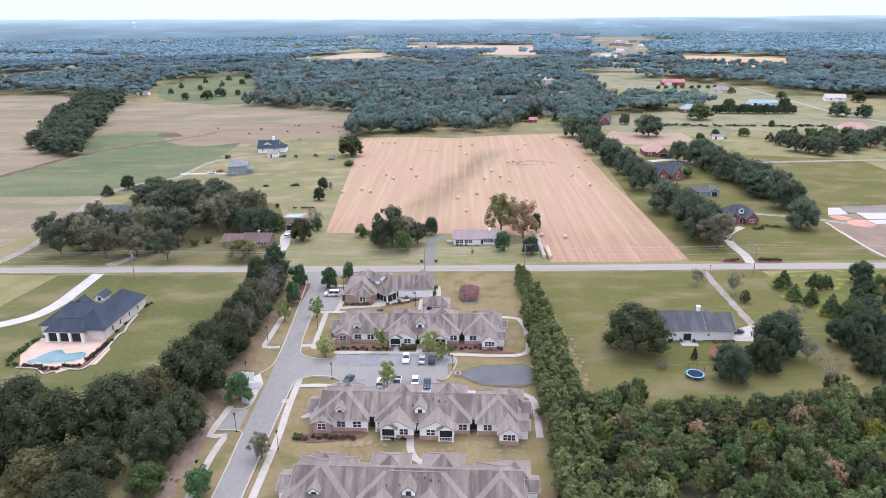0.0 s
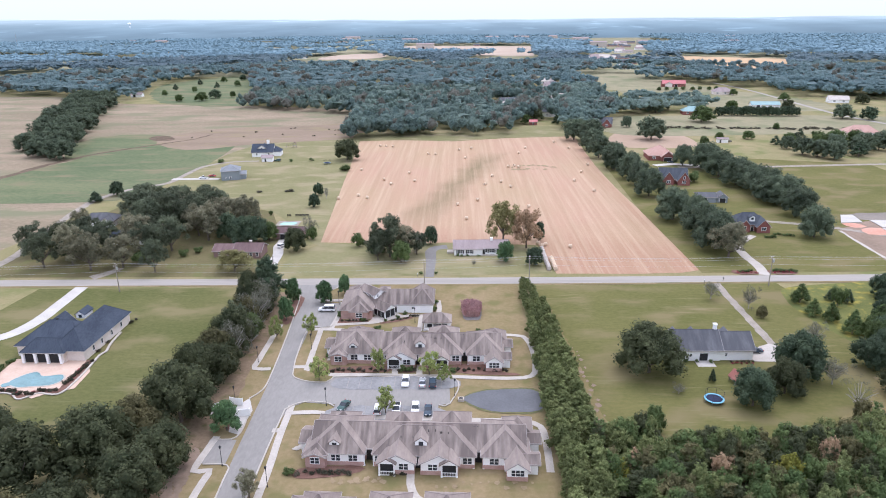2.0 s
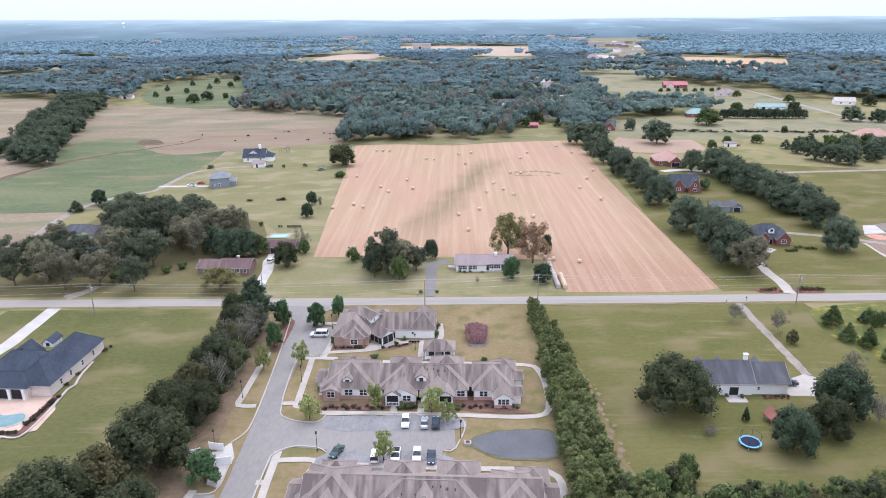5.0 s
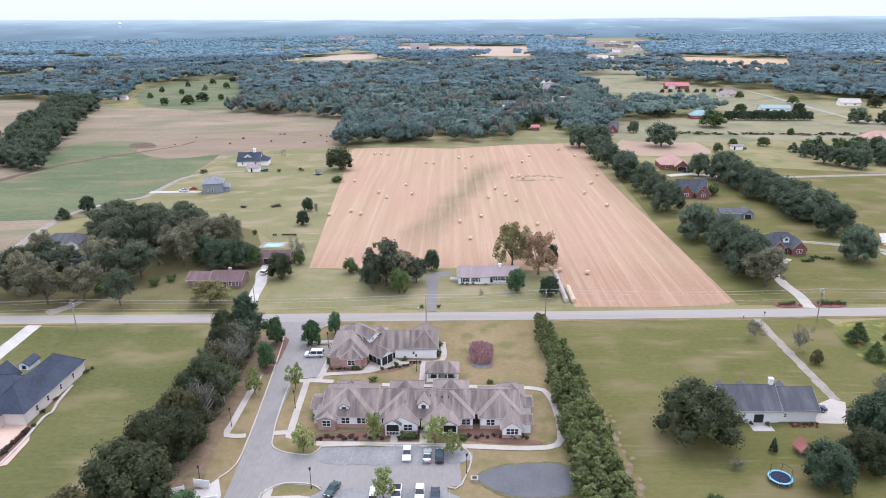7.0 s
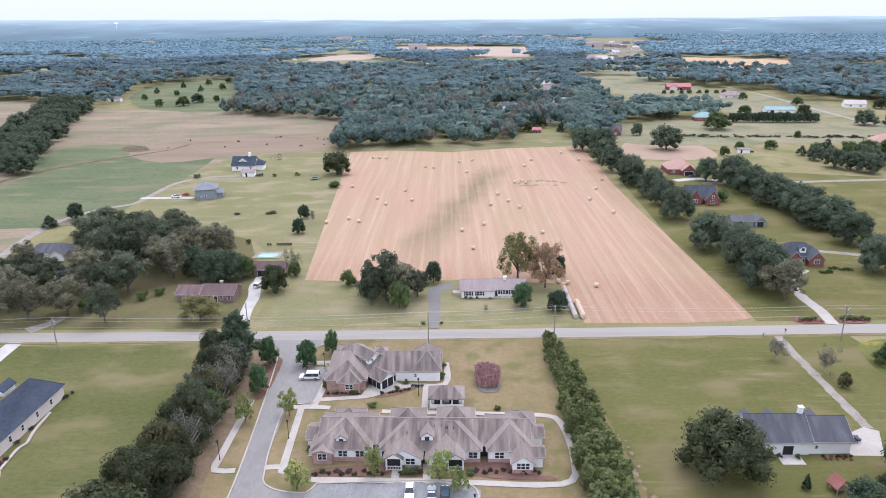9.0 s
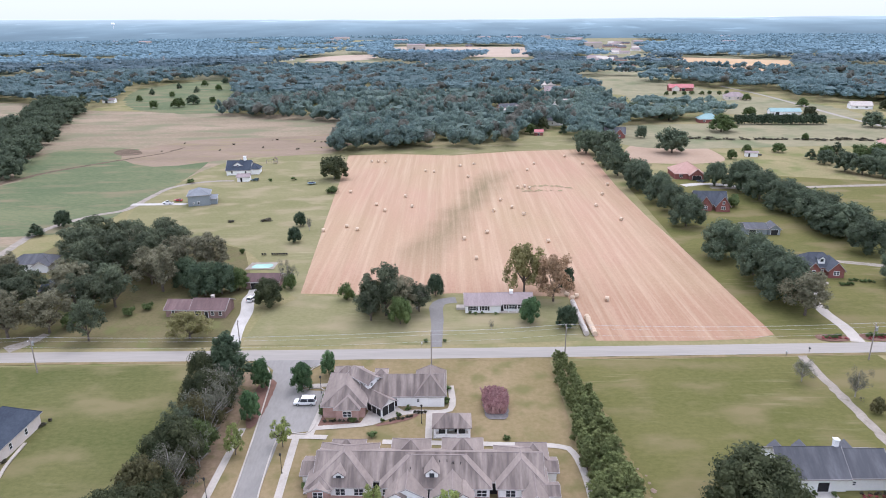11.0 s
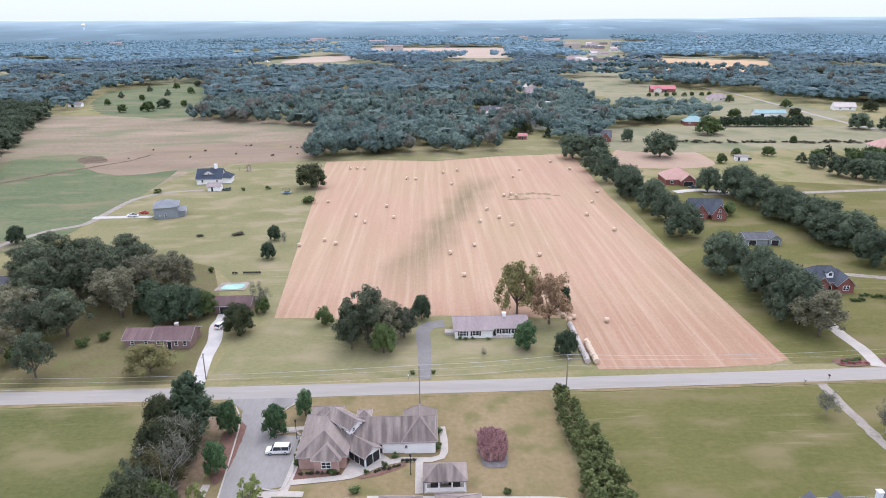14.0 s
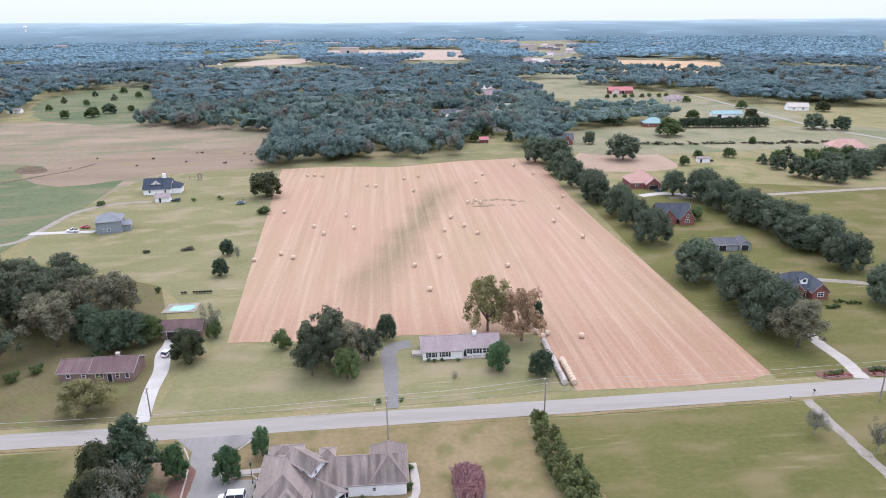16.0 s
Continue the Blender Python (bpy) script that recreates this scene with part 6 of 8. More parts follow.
def thicket(name, label, seed, spots, forms, material, count=900, leaf=0.075, lumps=20):
    """Many small trees too close to tell apart, in one mesh."""
    rng = np.random.default_rng(seed)
    V, F, n = [], [], 0
    made = [crown_parts(forms[i % len(forms)], seed + i, count, leaf, lumps, 1) for i in range(5)]
    for x, y, h, r in spots:
        v, f = made[rng.integers(5)]
        a = rng.uniform(0, 6.283)
        c, s = math.cos(a), math.sin(a)
        V.append(np.stack([x + r * (c * v[:, 0] - s * v[:, 1]), y + r * (s * v[:, 0] + c * v[:, 1]), h * v[:, 2]], 1))
        F.append(f + n)
        n += len(v)
    return tagged(new(name, raw_mesh(name, np.concatenate(V), np.concatenate(F), material)), label, "woods", kind="stuff")


belt = []
for i in range(16):
    k = i / 15
    for off in (0, -13, -24):
        if off > -24 or i % 3:
            belt.append((-246 - 118 * k + off + TREES.uniform(-4, 4), 428 + 300 * k + TREES.uniform(-6, 6), TREES.uniform(12, 17), TREES.uniform(8.0, 11.5)))
thicket("tree_belt", "belt of broad dark trees across the pasture", 500, belt, ("round", "open", "round"), M_PECAN, 3600, 0.05, 44)

spots = []
for i in range(660):
    x, y = TREES.uniform(31, 134), TREES.uniform(84, 130)
    y = min(y, 125 - 3.0 * math.sin(x * 0.13) + max(0, x - 78) * 0.5 - TREES.uniform(0, 3))
    y += 6 * (x > 84) * TREES.random()
    spots.append((x, y, TREES.uniform(4.4, 8.2), TREES.uniform(1.9, 3.5)))
for k, (m, words, w) in enumerate(((M_MIDLEAF, "mid-green young trees of the mixed wood", 250), (M_OLIVE, "olive young trees of the mixed wood", 100), (M_OAK, "dark green young trees of the mixed wood", 150), (M_CYPRESS, "grey-green young trees of the mixed wood", 130), (M_YELLOW, "yellowing young trees of the mixed wood", 12), (M_AUTUMN, "russet young trees of the mixed wood", 10))):
    mine, spots = spots[:w], spots[w:]
    thicket("young_wood", words, 300 + 10 * k, mine, ("round", "tall", "tall"), m)


# ---- far woods ----
def inside(x, y, poly):
    n, c = len(poly), np.zeros(len(x), bool)
    for i in range(n):
        (x0, y0), (x1, y1) = poly[i - 1], poly[i]
        c ^= ((y0 > y) != (y1 > y)) & (x < (x1 - x0) * (y - y0) / (y1 - y0 + 1e-9) + x0)
    return c


# where the far houses stand: a town, the near woods, and scattered
HOME_SPOTS = random.Random(31)
HOMES = []
for i in range(64):
    if i < 30:
        d, a = HOME_SPOTS.uniform(1250, 2300), HOME_SPOTS.gauss(12.4, 1.6)
    elif i < 46:
        d, a = HOME_SPOTS.uniform(600, 1050), HOME_SPOTS.uniform(3.0, 9)
    else:
        d, a = HOME_SPOTS.uniform(900, 2600), HOME_SPOTS.uniform(-30, 30)
    HOMES.append((d * math.sin(radians(a)), d * math.cos(radians(a)) + 40, d))

CLEAR = [
    [(60, 540), (58, 574), (98, 574), (98, 540)],
    [(325, 1500), (345, 1900), (480, 2250), (560, 2250), (415, 1500)],
    [(-480, 2050), (-440, 2350), (-250, 2400), (-300, 2100)],
    [(60, 2500), (80, 2900), (400, 2900), (380, 2500)],
    [(-66, 200), (-64, 488), (-30, 500), (40, 498), (56, 560), (96, 540), (88, 200)],
    [(-70, 200), (-78, 505), (-80, 560), (-84, 605), (-100, 628), (-204, 668), (-222, 700), (-364, 722), (-470, 790), (-700, 770), (-600, 200)],
    [(-386, 915), (-350, 1044), (-296, 1017), (-205, 712), (-215, 660), (-330, 690)],
    [(-164, 2187), (228, 2081), (173, 1558), (-124, 1666)],
    [(-285, 1487), (-282, 1646), (-185, 1733), (-163, 1530)],
    [(166, 845), (166, 1047), (281, 1055), (300, 860)],
    [(100, 200), (100, 520), (135, 600), (160, 690), (166, 845), (300, 880), (440, 720), (540, 560), (720, 200)],
    [(378, 1170), (500, 1060), (640, 1377), (471, 1507)],
    [(-1224, 2887), (-930, 3400), (-775, 2880)],
]


def wood(name, near, far, gap, height, spread, detail, sprays, material, label, seed, half=36, only=None):
    """Every tree of a wood in one mesh, on the land between two distances that is not cleared."""
    rng = np.random.default_rng(seed)
    n = int(math.radians(2 * half) / 2 * (far ** 2 - near ** 2) / gap ** 2)
    d = np.sqrt(rng.uniform(near ** 2, far ** 2, n))
    a = np.radians(rng.uniform(-half, half, n))
    x, y = d * np.sin(a), d * np.cos(a) + 40
    keep = np.ones(n, bool)
    if only:
        keep[:] = False
    for p in only or ():
        keep |= inside(x, y, p)
    for p in () if only else CLEAR:
        keep &= ~inside(x, y, p)
    gaps = np.array([noise.noise((0.0042 * u, 0.0026 * w, 3.7)) for u, w in zip(x, y)])
    keep &= gaps < (0.6 if only else 0.27 if far > 1250 else 0.42)
    for u, w, d in HOMES:
        room = 13 if d < 1100 else 30
        keep &= ~((abs(x - u - 6) < room) & (y > w - 2.0 * room) & (y < w + room))
    x, y = x[keep], y[keep]
    n = len(x)
    iv, jf = ICO1
    h = height * (rng.uniform(0.66, 1.2, n) if far < 800 else rng.uniform(0.76, 1.14, n))
    r = spread * rng.uniform(0.75, 1.25, n)
    m = n * detail
    own = np.repeat(np.arange(n), detail)
    place = rng.normal(size=(m, 3))
    place /= np.linalg.norm(place, axis=1)[:, None]
    size = rng.uniform(0.44, 0.66, m) if detail > 1 else np.full(m, 0.9)
    near = 1 - size
    cx, cy = x[own] + place[:, 0] * r[own] * near, y[own] + place[:, 1] * r[own] * near
    flat = 0.5 if far < 800 else 0.36
    cz = h[own] * (1.1 - flat + 0.8 * flat * place[:, 2] * near)
    k = np.stack([r[own] * size, r[own] * size, h[own] * flat * size], 1)
    v = iv[None] * rng.uniform(0.6, 0.95, (m, len(iv), 1)) * k[:, None, :] + np.stack([cx, cy, cz], 1)[:, None, :]
    V, F = [v.reshape(-1, 3)], [(jf[None] + np.arange(m)[:, None, None] * len(iv)).reshape(-1, 3)]
    if sprays:
        own = np.repeat(np.arange(m), sprays)
        w = len(own)
        q = rng.normal(size=(w, 3))
        q /= np.linalg.norm(q, axis=1)[:, None]
        q[:, 2] = np.abs(q[:, 2]) * 0.95 - 0.15
        pos = np.stack([cx[own], cy[own], cz[own]], 1) + q * k[own] * rng.uniform(0.8, 1.15, (w, 1))
        q = q + rng.normal(scale=0.45, size=(w, 3))
        t = np.cross(q, rng.normal(size=(w, 3)))
        t /= np.linalg.norm(t, axis=1)[:, None]
        b = np.cross(q, t)
        b /= np.linalg.norm(b, axis=1)[:, None]
        s = (k[own, 0] * rng.uniform(0.22, 0.5, w))[:, None] * (1, 1, 0.8)
        V.append(np.stack([pos - t * s, pos - b * s, pos + t * s], 1).reshape(-1, 3))
        F.append(np.arange(w * 3).reshape(-1, 3) + m * len(iv))
    # an added sheet below the crowns that keeps dark shade out of the gaps
    cell = gap * 1.3
    ix, iy = np.floor(x / cell).astype(int), np.floor(y / cell).astype(int)
    ox, oy = ix.min() - 2, iy.min() - 2
    full = np.zeros((ix.max() - ox + 3, iy.max() - oy + 3), bool)
    full[ix - ox, iy - oy] = True
    inner = full.copy()
    for dx in (-1, 0, 1):
        for dy in (-1, 0, 1):
            inner &= np.roll(full, (dx, dy), (0, 1)) | ((abs(dx) + abs(dy)) == 2)
    a, b = np.nonzero(inner)
    if gap < 20 and len(a):
        corner = np.stack([np.stack([a + u, b + w], 1) for u, w in ((0, 0), (1, 0), (1, 1), (0, 1))], 1).reshape(-1, 2)
        spot, back = np.unique(corner, axis=0, return_inverse=True)
        lift = height * (rng.uniform(0.62, 0.90, len(spot)) if far < 800 else rng.uniform(0.80, 0.98, len(spot)))
        shift = rng.uniform(-0.3, 0.3, (len(spot), 2)) * cell
        W = np.stack([(spot[:, 0] + ox) * cell + shift[:, 0], (spot[:, 1] + oy) * cell + shift[:, 1], lift], 1)
        q = back.reshape(-1, 4) + sum(len(k) for k in V)
        V.append(W)
        F += [q[:, (0, 1, 2)], q[:, (0, 2, 3)]]
    ob = new(name, raw_mesh(name, np.concatenate(V), np.concatenate(F), material, smooth=True))
    return tagged(ob, label, "woods", kind="stuff")


wood("woods", 440, 545, 7.8, 13.5, 5.0, 5, 44, M_WOODS, "oak and pine trees along the wood's edge", 9)
wood("woods", 545, 760, 7.4, 13, 4.8, 3, 18, M_WOODS, "dense mixed oak and pine wood behind the field", 1)
wood("woods", 455, 800, 9.5, 12, 6.2, 4, 20, M_WOODS, "tree clumps among the far eastern meadows", 6, only=[
    [(82, 526), (101, 505), (150, 605), (148, 677), (109, 660)], [(141, 606), (174, 596), (239, 634), (243, 690), (179, 712)], [(109, 660), (148, 657), (156, 800), (130, 800), (105, 790)]])
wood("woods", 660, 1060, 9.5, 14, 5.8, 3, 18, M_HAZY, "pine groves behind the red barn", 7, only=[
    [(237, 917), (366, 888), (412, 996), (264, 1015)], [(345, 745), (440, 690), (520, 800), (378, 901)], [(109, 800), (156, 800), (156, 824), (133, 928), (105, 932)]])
wood("woods", 445, 760, 24, 14.5, 5.8, 5, 30, M_TURNING, "turning olive-brown trees among the wood", 11)
wood("woods", 760, 1100, 32, 16, 7.8, 3, 16, M_TURNING, "turning trees among the far woodland", 12)
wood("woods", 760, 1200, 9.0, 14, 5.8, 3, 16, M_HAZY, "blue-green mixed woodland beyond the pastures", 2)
wood("woods", 1200, 1500, 11.0, 14, 7.4, 2, 12, M_HAZEDWOODS, "far blue-green pine woodland", 3)
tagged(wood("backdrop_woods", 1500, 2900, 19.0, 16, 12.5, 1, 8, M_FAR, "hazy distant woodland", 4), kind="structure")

# the hazy land that goes on to the horizon, with lumps of woodland on it
def rise(d):
    """Height at which far flat land shows at a distance d, seen from 81 m up."""
    true = 2900.0 * (40000.0 / 2900.0) ** ((d - 2900.0) / 1960.0)
    return 81.2 * (1 - d / true)


rng = np.random.default_rng(8)
rings, turns = np.linspace(2900, 4860, 60), 500
ang = np.radians(np.linspace(-180, 180, turns))
V = []
for d in rings:
    wob = np.array([noise.noise((4 * math.sin(a), 4 * math.cos(a), d * 0.01)) for a in ang])
    z = rise(d) + (wob * 1.6 + rng.uniform(-0.7, 0.9, turns)) * (d < 4840) - (d < 2910) * 3
    z = z + 26 * np.clip(-np.sin(ang) * 1.9, 0, 1) * (d - 2900) / 1960
    V.append(np.stack([d * np.sin(ang), d * np.cos(ang), z], 1))
i, j = np.meshgrid(np.arange(len(rings) - 1), np.arange(turns - 1), indexing="ij")
q = (i * turns + j).ravel()
tagged(new("backdrop", raw_mesh("backdrop", np.concatenate(V), np.stack([q, q + 1, q + 1 + turns, q + turns], 1), M_HORIZON)), "pale blue land to the horizon, haze painted as glow", "backdrop", kind="structure")


# ---- small far houses ----
FARH = random.Random(41)


def far_house(x, y, turn, w, d, wall, roof, label):
    h = empty("house", x, y, turn)
    block(h, (0, w, 0, d, 3.2, d * 0.3, "gx", wall, roof, None))
    window(h, w * 0.3, -0.03, 1.0, (1.9, 1.5))
    window(h, w * 0.7, -0.03, 1.0, (1.9, 1.5))
    return tagged(h, label, "house", "far houses")


for x, y, d in HOMES:
    wall, roof, words = FARH.choice(((M_SIDING, M_GREYROOF, "white far house with grey roof among trees"), (M_SIDING, M_WRAP, "white far building with pale metal roof"), (M_CREAM, M_GREYROOF, "cream far house with grey roof among trees"), (M_BRICK, M_SLATE, "brick far house with dark roof among trees")))
    big = 1.0 if d < 1100 else 1.25
    far_house(x, y, FARH.uniform(-20, 20), FARH.uniform(12, 22) * big, FARH.uniform(8, 12) * big, wall, roof, words)

for i in range(16):
    d, a = FARH.uniform(1900, 2800), FARH.uniform(-30, 24)
    w, b = FARH.uniform(26, 60), empty("warehouse", d * math.sin(radians(a)), d * math.cos(radians(a)) + 40, FARH.uniform(-15, 15))
    block(b, (0, w, 0, 24, 13, 2.5, "gx", M_WRAP, M_GREYROOF, None))
    door(b, w * 0.4, -0.05, 0, 6, 7)
    tagged(b, "long pale warehouse among the distant woods", "warehouse", "far warehouses")

grove("brush on the pasture", [("shrub", TREES.uniform(-200, -75), TREES.uniform(500, 548), TREES.uniform(0.7, 1.5), TREES.uniform(0.6, 1.3)) for i in range(12)])
grove("small trees by the barn", [("mid", 236 + i * 9.5, 806 + (i % 2) * 3, 4.5, 3.2) for i in range(8)])
grove("brush line across the meadow", [("shrub", 150 + i * 4.6 + TREES.uniform(-2, 2), 533 - i * 0.45 + TREES.uniform(-2, 2), TREES.uniform(1.2, 2.6), TREES.uniform(2, 3.8)) for i in range(34)])
grove("trees by the far houses", [("mid", 60, 556, 8, 5), ("oak", 70, 575, 12, 8), ("oak", 52, 585, 12, 8), ("cedar", 84, 556, 8, 4), ("mid", 330, 700, 8, 6), ("oak", 390, 668, 11, 8), ("mid", 300, 752, 7, 5), ("mid", 256, 640, 9, 7), ("oak", 304, 634, 10, 7)])


# ---- landmarks far off ----
def water_tower(x, y, z, h):
    e = empty("water_tower", x, y)
    part("column", cyl(bmesh.new(), 0, 0, z - 6, z + h * 0.72, h * 0.07, h * 0.05, 12), M_SIDING, e)
    bm = bmesh.new()
    bmesh.ops.create_uvsphere(bm, u_segments=16, v_segments=8, radius=h * 0.24, matrix=Matrix.Translation((0, 0, z + h * 0.82)) @ Matrix.Diagonal((1, 1, 0.75, 1)))
    part("tank", bm, M_SIDING, e)
    return tagged(e, "white far water tower above the woods", "water tower")


water_tower(-1510, 3270, 41, 34)


def radio_mast(x, y, h):
    e = empty("radio_mast", x, y)
    for k in range(3):
        a = k * 2.0944
        bm = rod_of((0.9 * math.cos(a), 0.9 * math.sin(a), 0), (0.3 * math.cos(a), 0.3 * math.sin(a), h), 0.16)
        part("leg", bm, M_GALV, e)
    bm = bmesh.new()
    for i in range(14):
        r = 0.9 - 0.6 * i / 14
        z = h * i / 14
        for k in range(3):
            a, b = k * 2.0944, (k + 1) * 2.0944
            rod(bm, (r * math.cos(a), r * math.sin(a), z), (r * math.cos(b), r * math.sin(b), z + h / 14), 0.07, 0.07, 4)
    part("lattice", bm, M_GALV, e)
    return tagged(e, "thin grey lattice mast beyond the woods", "radio mast")


def rod_of(a, b, r):
    bm = bmesh.new()
    rod(bm, a, b, r, r, 5)
    return bm


radio_mast(-1243, 1985, 54)


# ---- drives, walks and kerbs ----
for pts, w, m, label in (
    ([(-58.2, 219), (-60.3, 232), (-61, 242), (-63.0, 252), (-61.5, 259.5)], (3.0, 4.2), M_WHITECONC, "white concrete drive of the brick ranch"),
    ([(-4.5, 218.9), (-4.6, 235), (-5.0, 245), (-3.0, 249), (1.0, 250)], (2.7, 4.5), M_DRIVE, "grey asphalt drive of the ranch house"),
    ([(88.0, 214), (87.6, 205), (87.2, 185), (87.0, 170)], (2.4, 2.2), M_GRAVEL, "pale gravel lane to the white house"),
    ([(-117, 212), (-116.3, 196), (-116.2, 184), (-120, 174), (-134, 166), (-170, 158)], (4.2, 4.6), M_WHITECONC, "white concrete drive of the pool house"),
    ([(-160, 218), (-158, 240), (-164, 275), (-168, 300), (-169, 325), (-160, 346), (-149, 356), (-147, 374), (-145, 396), (-137, 408), (-126, 413), (-116, 414)], (4.0, 3.0), M_GRAVEL, "long pale gravel farm drive"),
    ([(-118, 218.6), (-114.5, 223), (-112.5, 228)], (4.6, 2.6), M_GRAVEL, "short pale drive among the oaks"),
    ([(106.4, 220.3), (107.8, 229), (107.6, 240), (110, 252), (120, 263)], (3.6, 3.0), M_CONC, "white concrete drive of the brick house"),
    ([(130, 390), (165, 389), (230, 394), (330, 400), (420, 410)], 4.0, M_GRAVEL, "pale lane east of the houses"),
    ([(118, 395), (130, 398), (144, 393)], 5.0, M_WHITECONC, "pale forecourt between the brick houses"),
    ([(345, 520), (332, 583), (331, 640), (337, 796), (330, 900)], 4.5, M_ROAD, "far country road past the barn"),
    ([(-150, 366), (-135, 366), (-124, 366)], 3.5, M_WHITECONC, "white concrete apron beside the grey house"),
    ([(118, 287), (150, 276), (172, 262)], 3.0, M_GRAVEL, "thin gravel track on the eastern lawn"),
):
    strip("driveway", pts, w, m, 0.06, label, "driveway", jitter=0.22 if m is M_GRAVEL else 0.05, step=1.5)
sheet("forecourt", [(78.4, 160.8), (78.6, 166.5), (86.2, 170.5), (88.6, 169), (84.6, 160.6)], M_CONC, 0.07, "pale concrete pad beside the white house", "driveway", curve=False)
sheet("forecourt", [(-64, 250), (-65, 259.4), (-57, 259.4), (-59.5, 249)], M_WHITECONC, 0.07, "pale concrete turning pad by the garage", "driveway", curve=False)

WALKS = (
    [(-30.0, -160), (-31.2, 60), (-31.2, 100), (-31.3, 116.5), (-31.9, 128), (-32.1, 140.0)],
    [(-32.0, 152.2), (-32.5, 164), (-33.0, 178.9)],
    [(-36.0, 178.9), (-30.5, 178.9), (-26.6, 178.6)],
    [(-34.0, 130.4), (-31.9, 130.5)],
    [(-35.6, 157.6), (-32.7, 157.8)],
    [(-31.6, 137.1), (-24.3, 137.1), (-24.7, 133), (-26.6, 124.8), (-28.0, 124.6)],
    [(-45.0, 182), (-45.2, 174), (-45.4, 161), (-45.2, 156.8), (-41.2, 156.7)],
    [(-44.9, 128.2), (-45.6, 117.0), (-42.6, 117.2), (-42.9, 110), (-42.6, 90)],
    [(-26.5, 153.9), (-11, 153.6), (3, 153.0), (17, 152.2), (22.6, 153.4), (24.0, 158), (24.2, 166), (23.2, 173), (20.5, 175.2), (10, 175.9), (-15, 177.0)],
    [(-27.5, 172), (-27.3, 161)],
    [(-10.4, 153.8), (-10.4, 156.6)],
    [(-4.4, 153.6), (-4.5, 158.5)],
    [(-22.0, 135.6), (-12, 135.5), (6.7, 134.6), (18, 134.2), (22.2, 132.2), (22.7, 126), (22.4, 117)],
    [(-4.0, 118.5), (-3.9, 113.5), (-2.6, 109.8), (0.2, 107.4)],
    [(-29.4, 198), (-29.6, 188), (-30.3, 179.4)],
    [(-30.2, 181.9), (-24, 182.6), (-18, 183.6), (-14.2, 186.2), (-9, 188.1), (-1.2, 188.7), (-1.0, 199.0)],
    [(-5.6, 187.8), (-5.6, 178.0)],
    [(-36, 199.3), (-30, 199.6), (-27.8, 199.6)],
)
for pts in WALKS:
    strip("sidewalk", pts, 1.5, M_CONC, 0.12, "pale concrete footpath across dry grass", "sidewalk", step=2.0)
sheet("patio", [(-20.4, 183.6), (-14.0, 185.6), (-10.6, 187.6), (-13.4, 190.6), (-19.0, 188.4)], M_CONC, 0.13, "pale concrete patio by the clubhouse porch", "patio", curve=False)

KERBS = (
    [(-37.0, -160), (-38.3, 60), (-38.5, 98), (-39.0, 114), (-39.6, 118.6), (-44.5, 118.9)],
    [(-44.6, 127.2), (-41.6, 127.2), (-40.4, 129.5), (-40.6, 135)],
    [(-42.4, 143), (-40.4, 147), (-40.4, 155), (-41.4, 172), (-43.0, 193), (-44.2, 203), (-46.5, 208.5)],
    [(-31.4, -160), (-32.7, 60), (-33.1, 98), (-33.3, 134), (-32.7, 139.0), (-29.6, 141.5), (-24.6, 141.2), (-22.5, 139.6)],
    [(-25.0, 152.7), (-26.4, 150.2), (-31.4, 150.8), (-34.6, 152.8), (-35.4, 156), (-36.3, 164), (-36.4, 179.4), (-30.4, 180.8), (-30.3, 197.2), (-36.7, 197.8), (-36.2, 205), (-33.4, 209.5)],
    [(-25.0, 152.8), (2.9, 152.7), (3.2, 141.0), (0.7, 140.3)],
)
for pts in KERBS:
    strip("kerb", pts, 0.28, M_CONC, 0.05, "raised pale concrete kerb along the asphalt", "kerb", step=1.2, deep=0.17)
sheet("traffic_island", [(-34.6, 152.9), (-31.4, 150.9), (-26.3, 150.4), (-25.2, 152.4), (-26, 153.1), (-34, 156.5)], M_DRYLAWN, 0.14, "grass island with mulch at the lot entrance", "traffic island", curve=False)
sheet("parking_bay", [(-40.2, 119.2), (-40.4, 127.0), (-46.0, 127.2), (-45.6, 119.2)], M_ASPHALT, 0.10, "dark asphalt bay beside the street", "parking bay", curve=False)
sheet("dumpster_pad", [(-50.4, 136.6), (-49.6, 139.6), (-44.5, 139.8), (-42.4, 143), (-40.3, 138), (-40.6, 128.8), (-43.0, 129.8), (-44.0, 135)], M_WHITECONC, 0.11, "pale concrete pad of the refuse enclosure", "concrete pad", curve=False)
BEDS = (
    [(-26.6, 153.9), (-25.8, 157.0), (-12, 158.4), (-12, 155.4), (-20, 154.8)],
    [(-9.6, 155.0), (-9.4, 157.0), (-5.6, 157.0), (-5.4, 155.0)],
    [(3.2, 156.0), (4.5, 159.0), (12, 159.0), (15, 155.6), (19, 154.6), (19.4, 153.6), (8, 154.2)],
    [(-26.0, 115.2), (-25.6, 117.8), (-14.0, 118.8), (-14.0, 116.8), (-20, 115.2)],
    [(-29.4, 183.2), (-29.6, 198), (-28.6, 198), (-28.4, 186), (-25, 184.4), (-20.2, 184.6), (-20.6, 183.6)],
    [(-16.8, 183.4), (-12.6, 185.2), (-8.6, 187.2), (-8.4, 186.2), (-12, 184.0), (-16.4, 182.6)],
    [(-46.2, 190), (-46.0, 201), (-42.4, 201), (-42.2, 186), (-44, 182)],
    [(-42.4, 130.4), (-41.2, 132.6), (-43.0, 133.4), (-44.4, 131.4)],
)
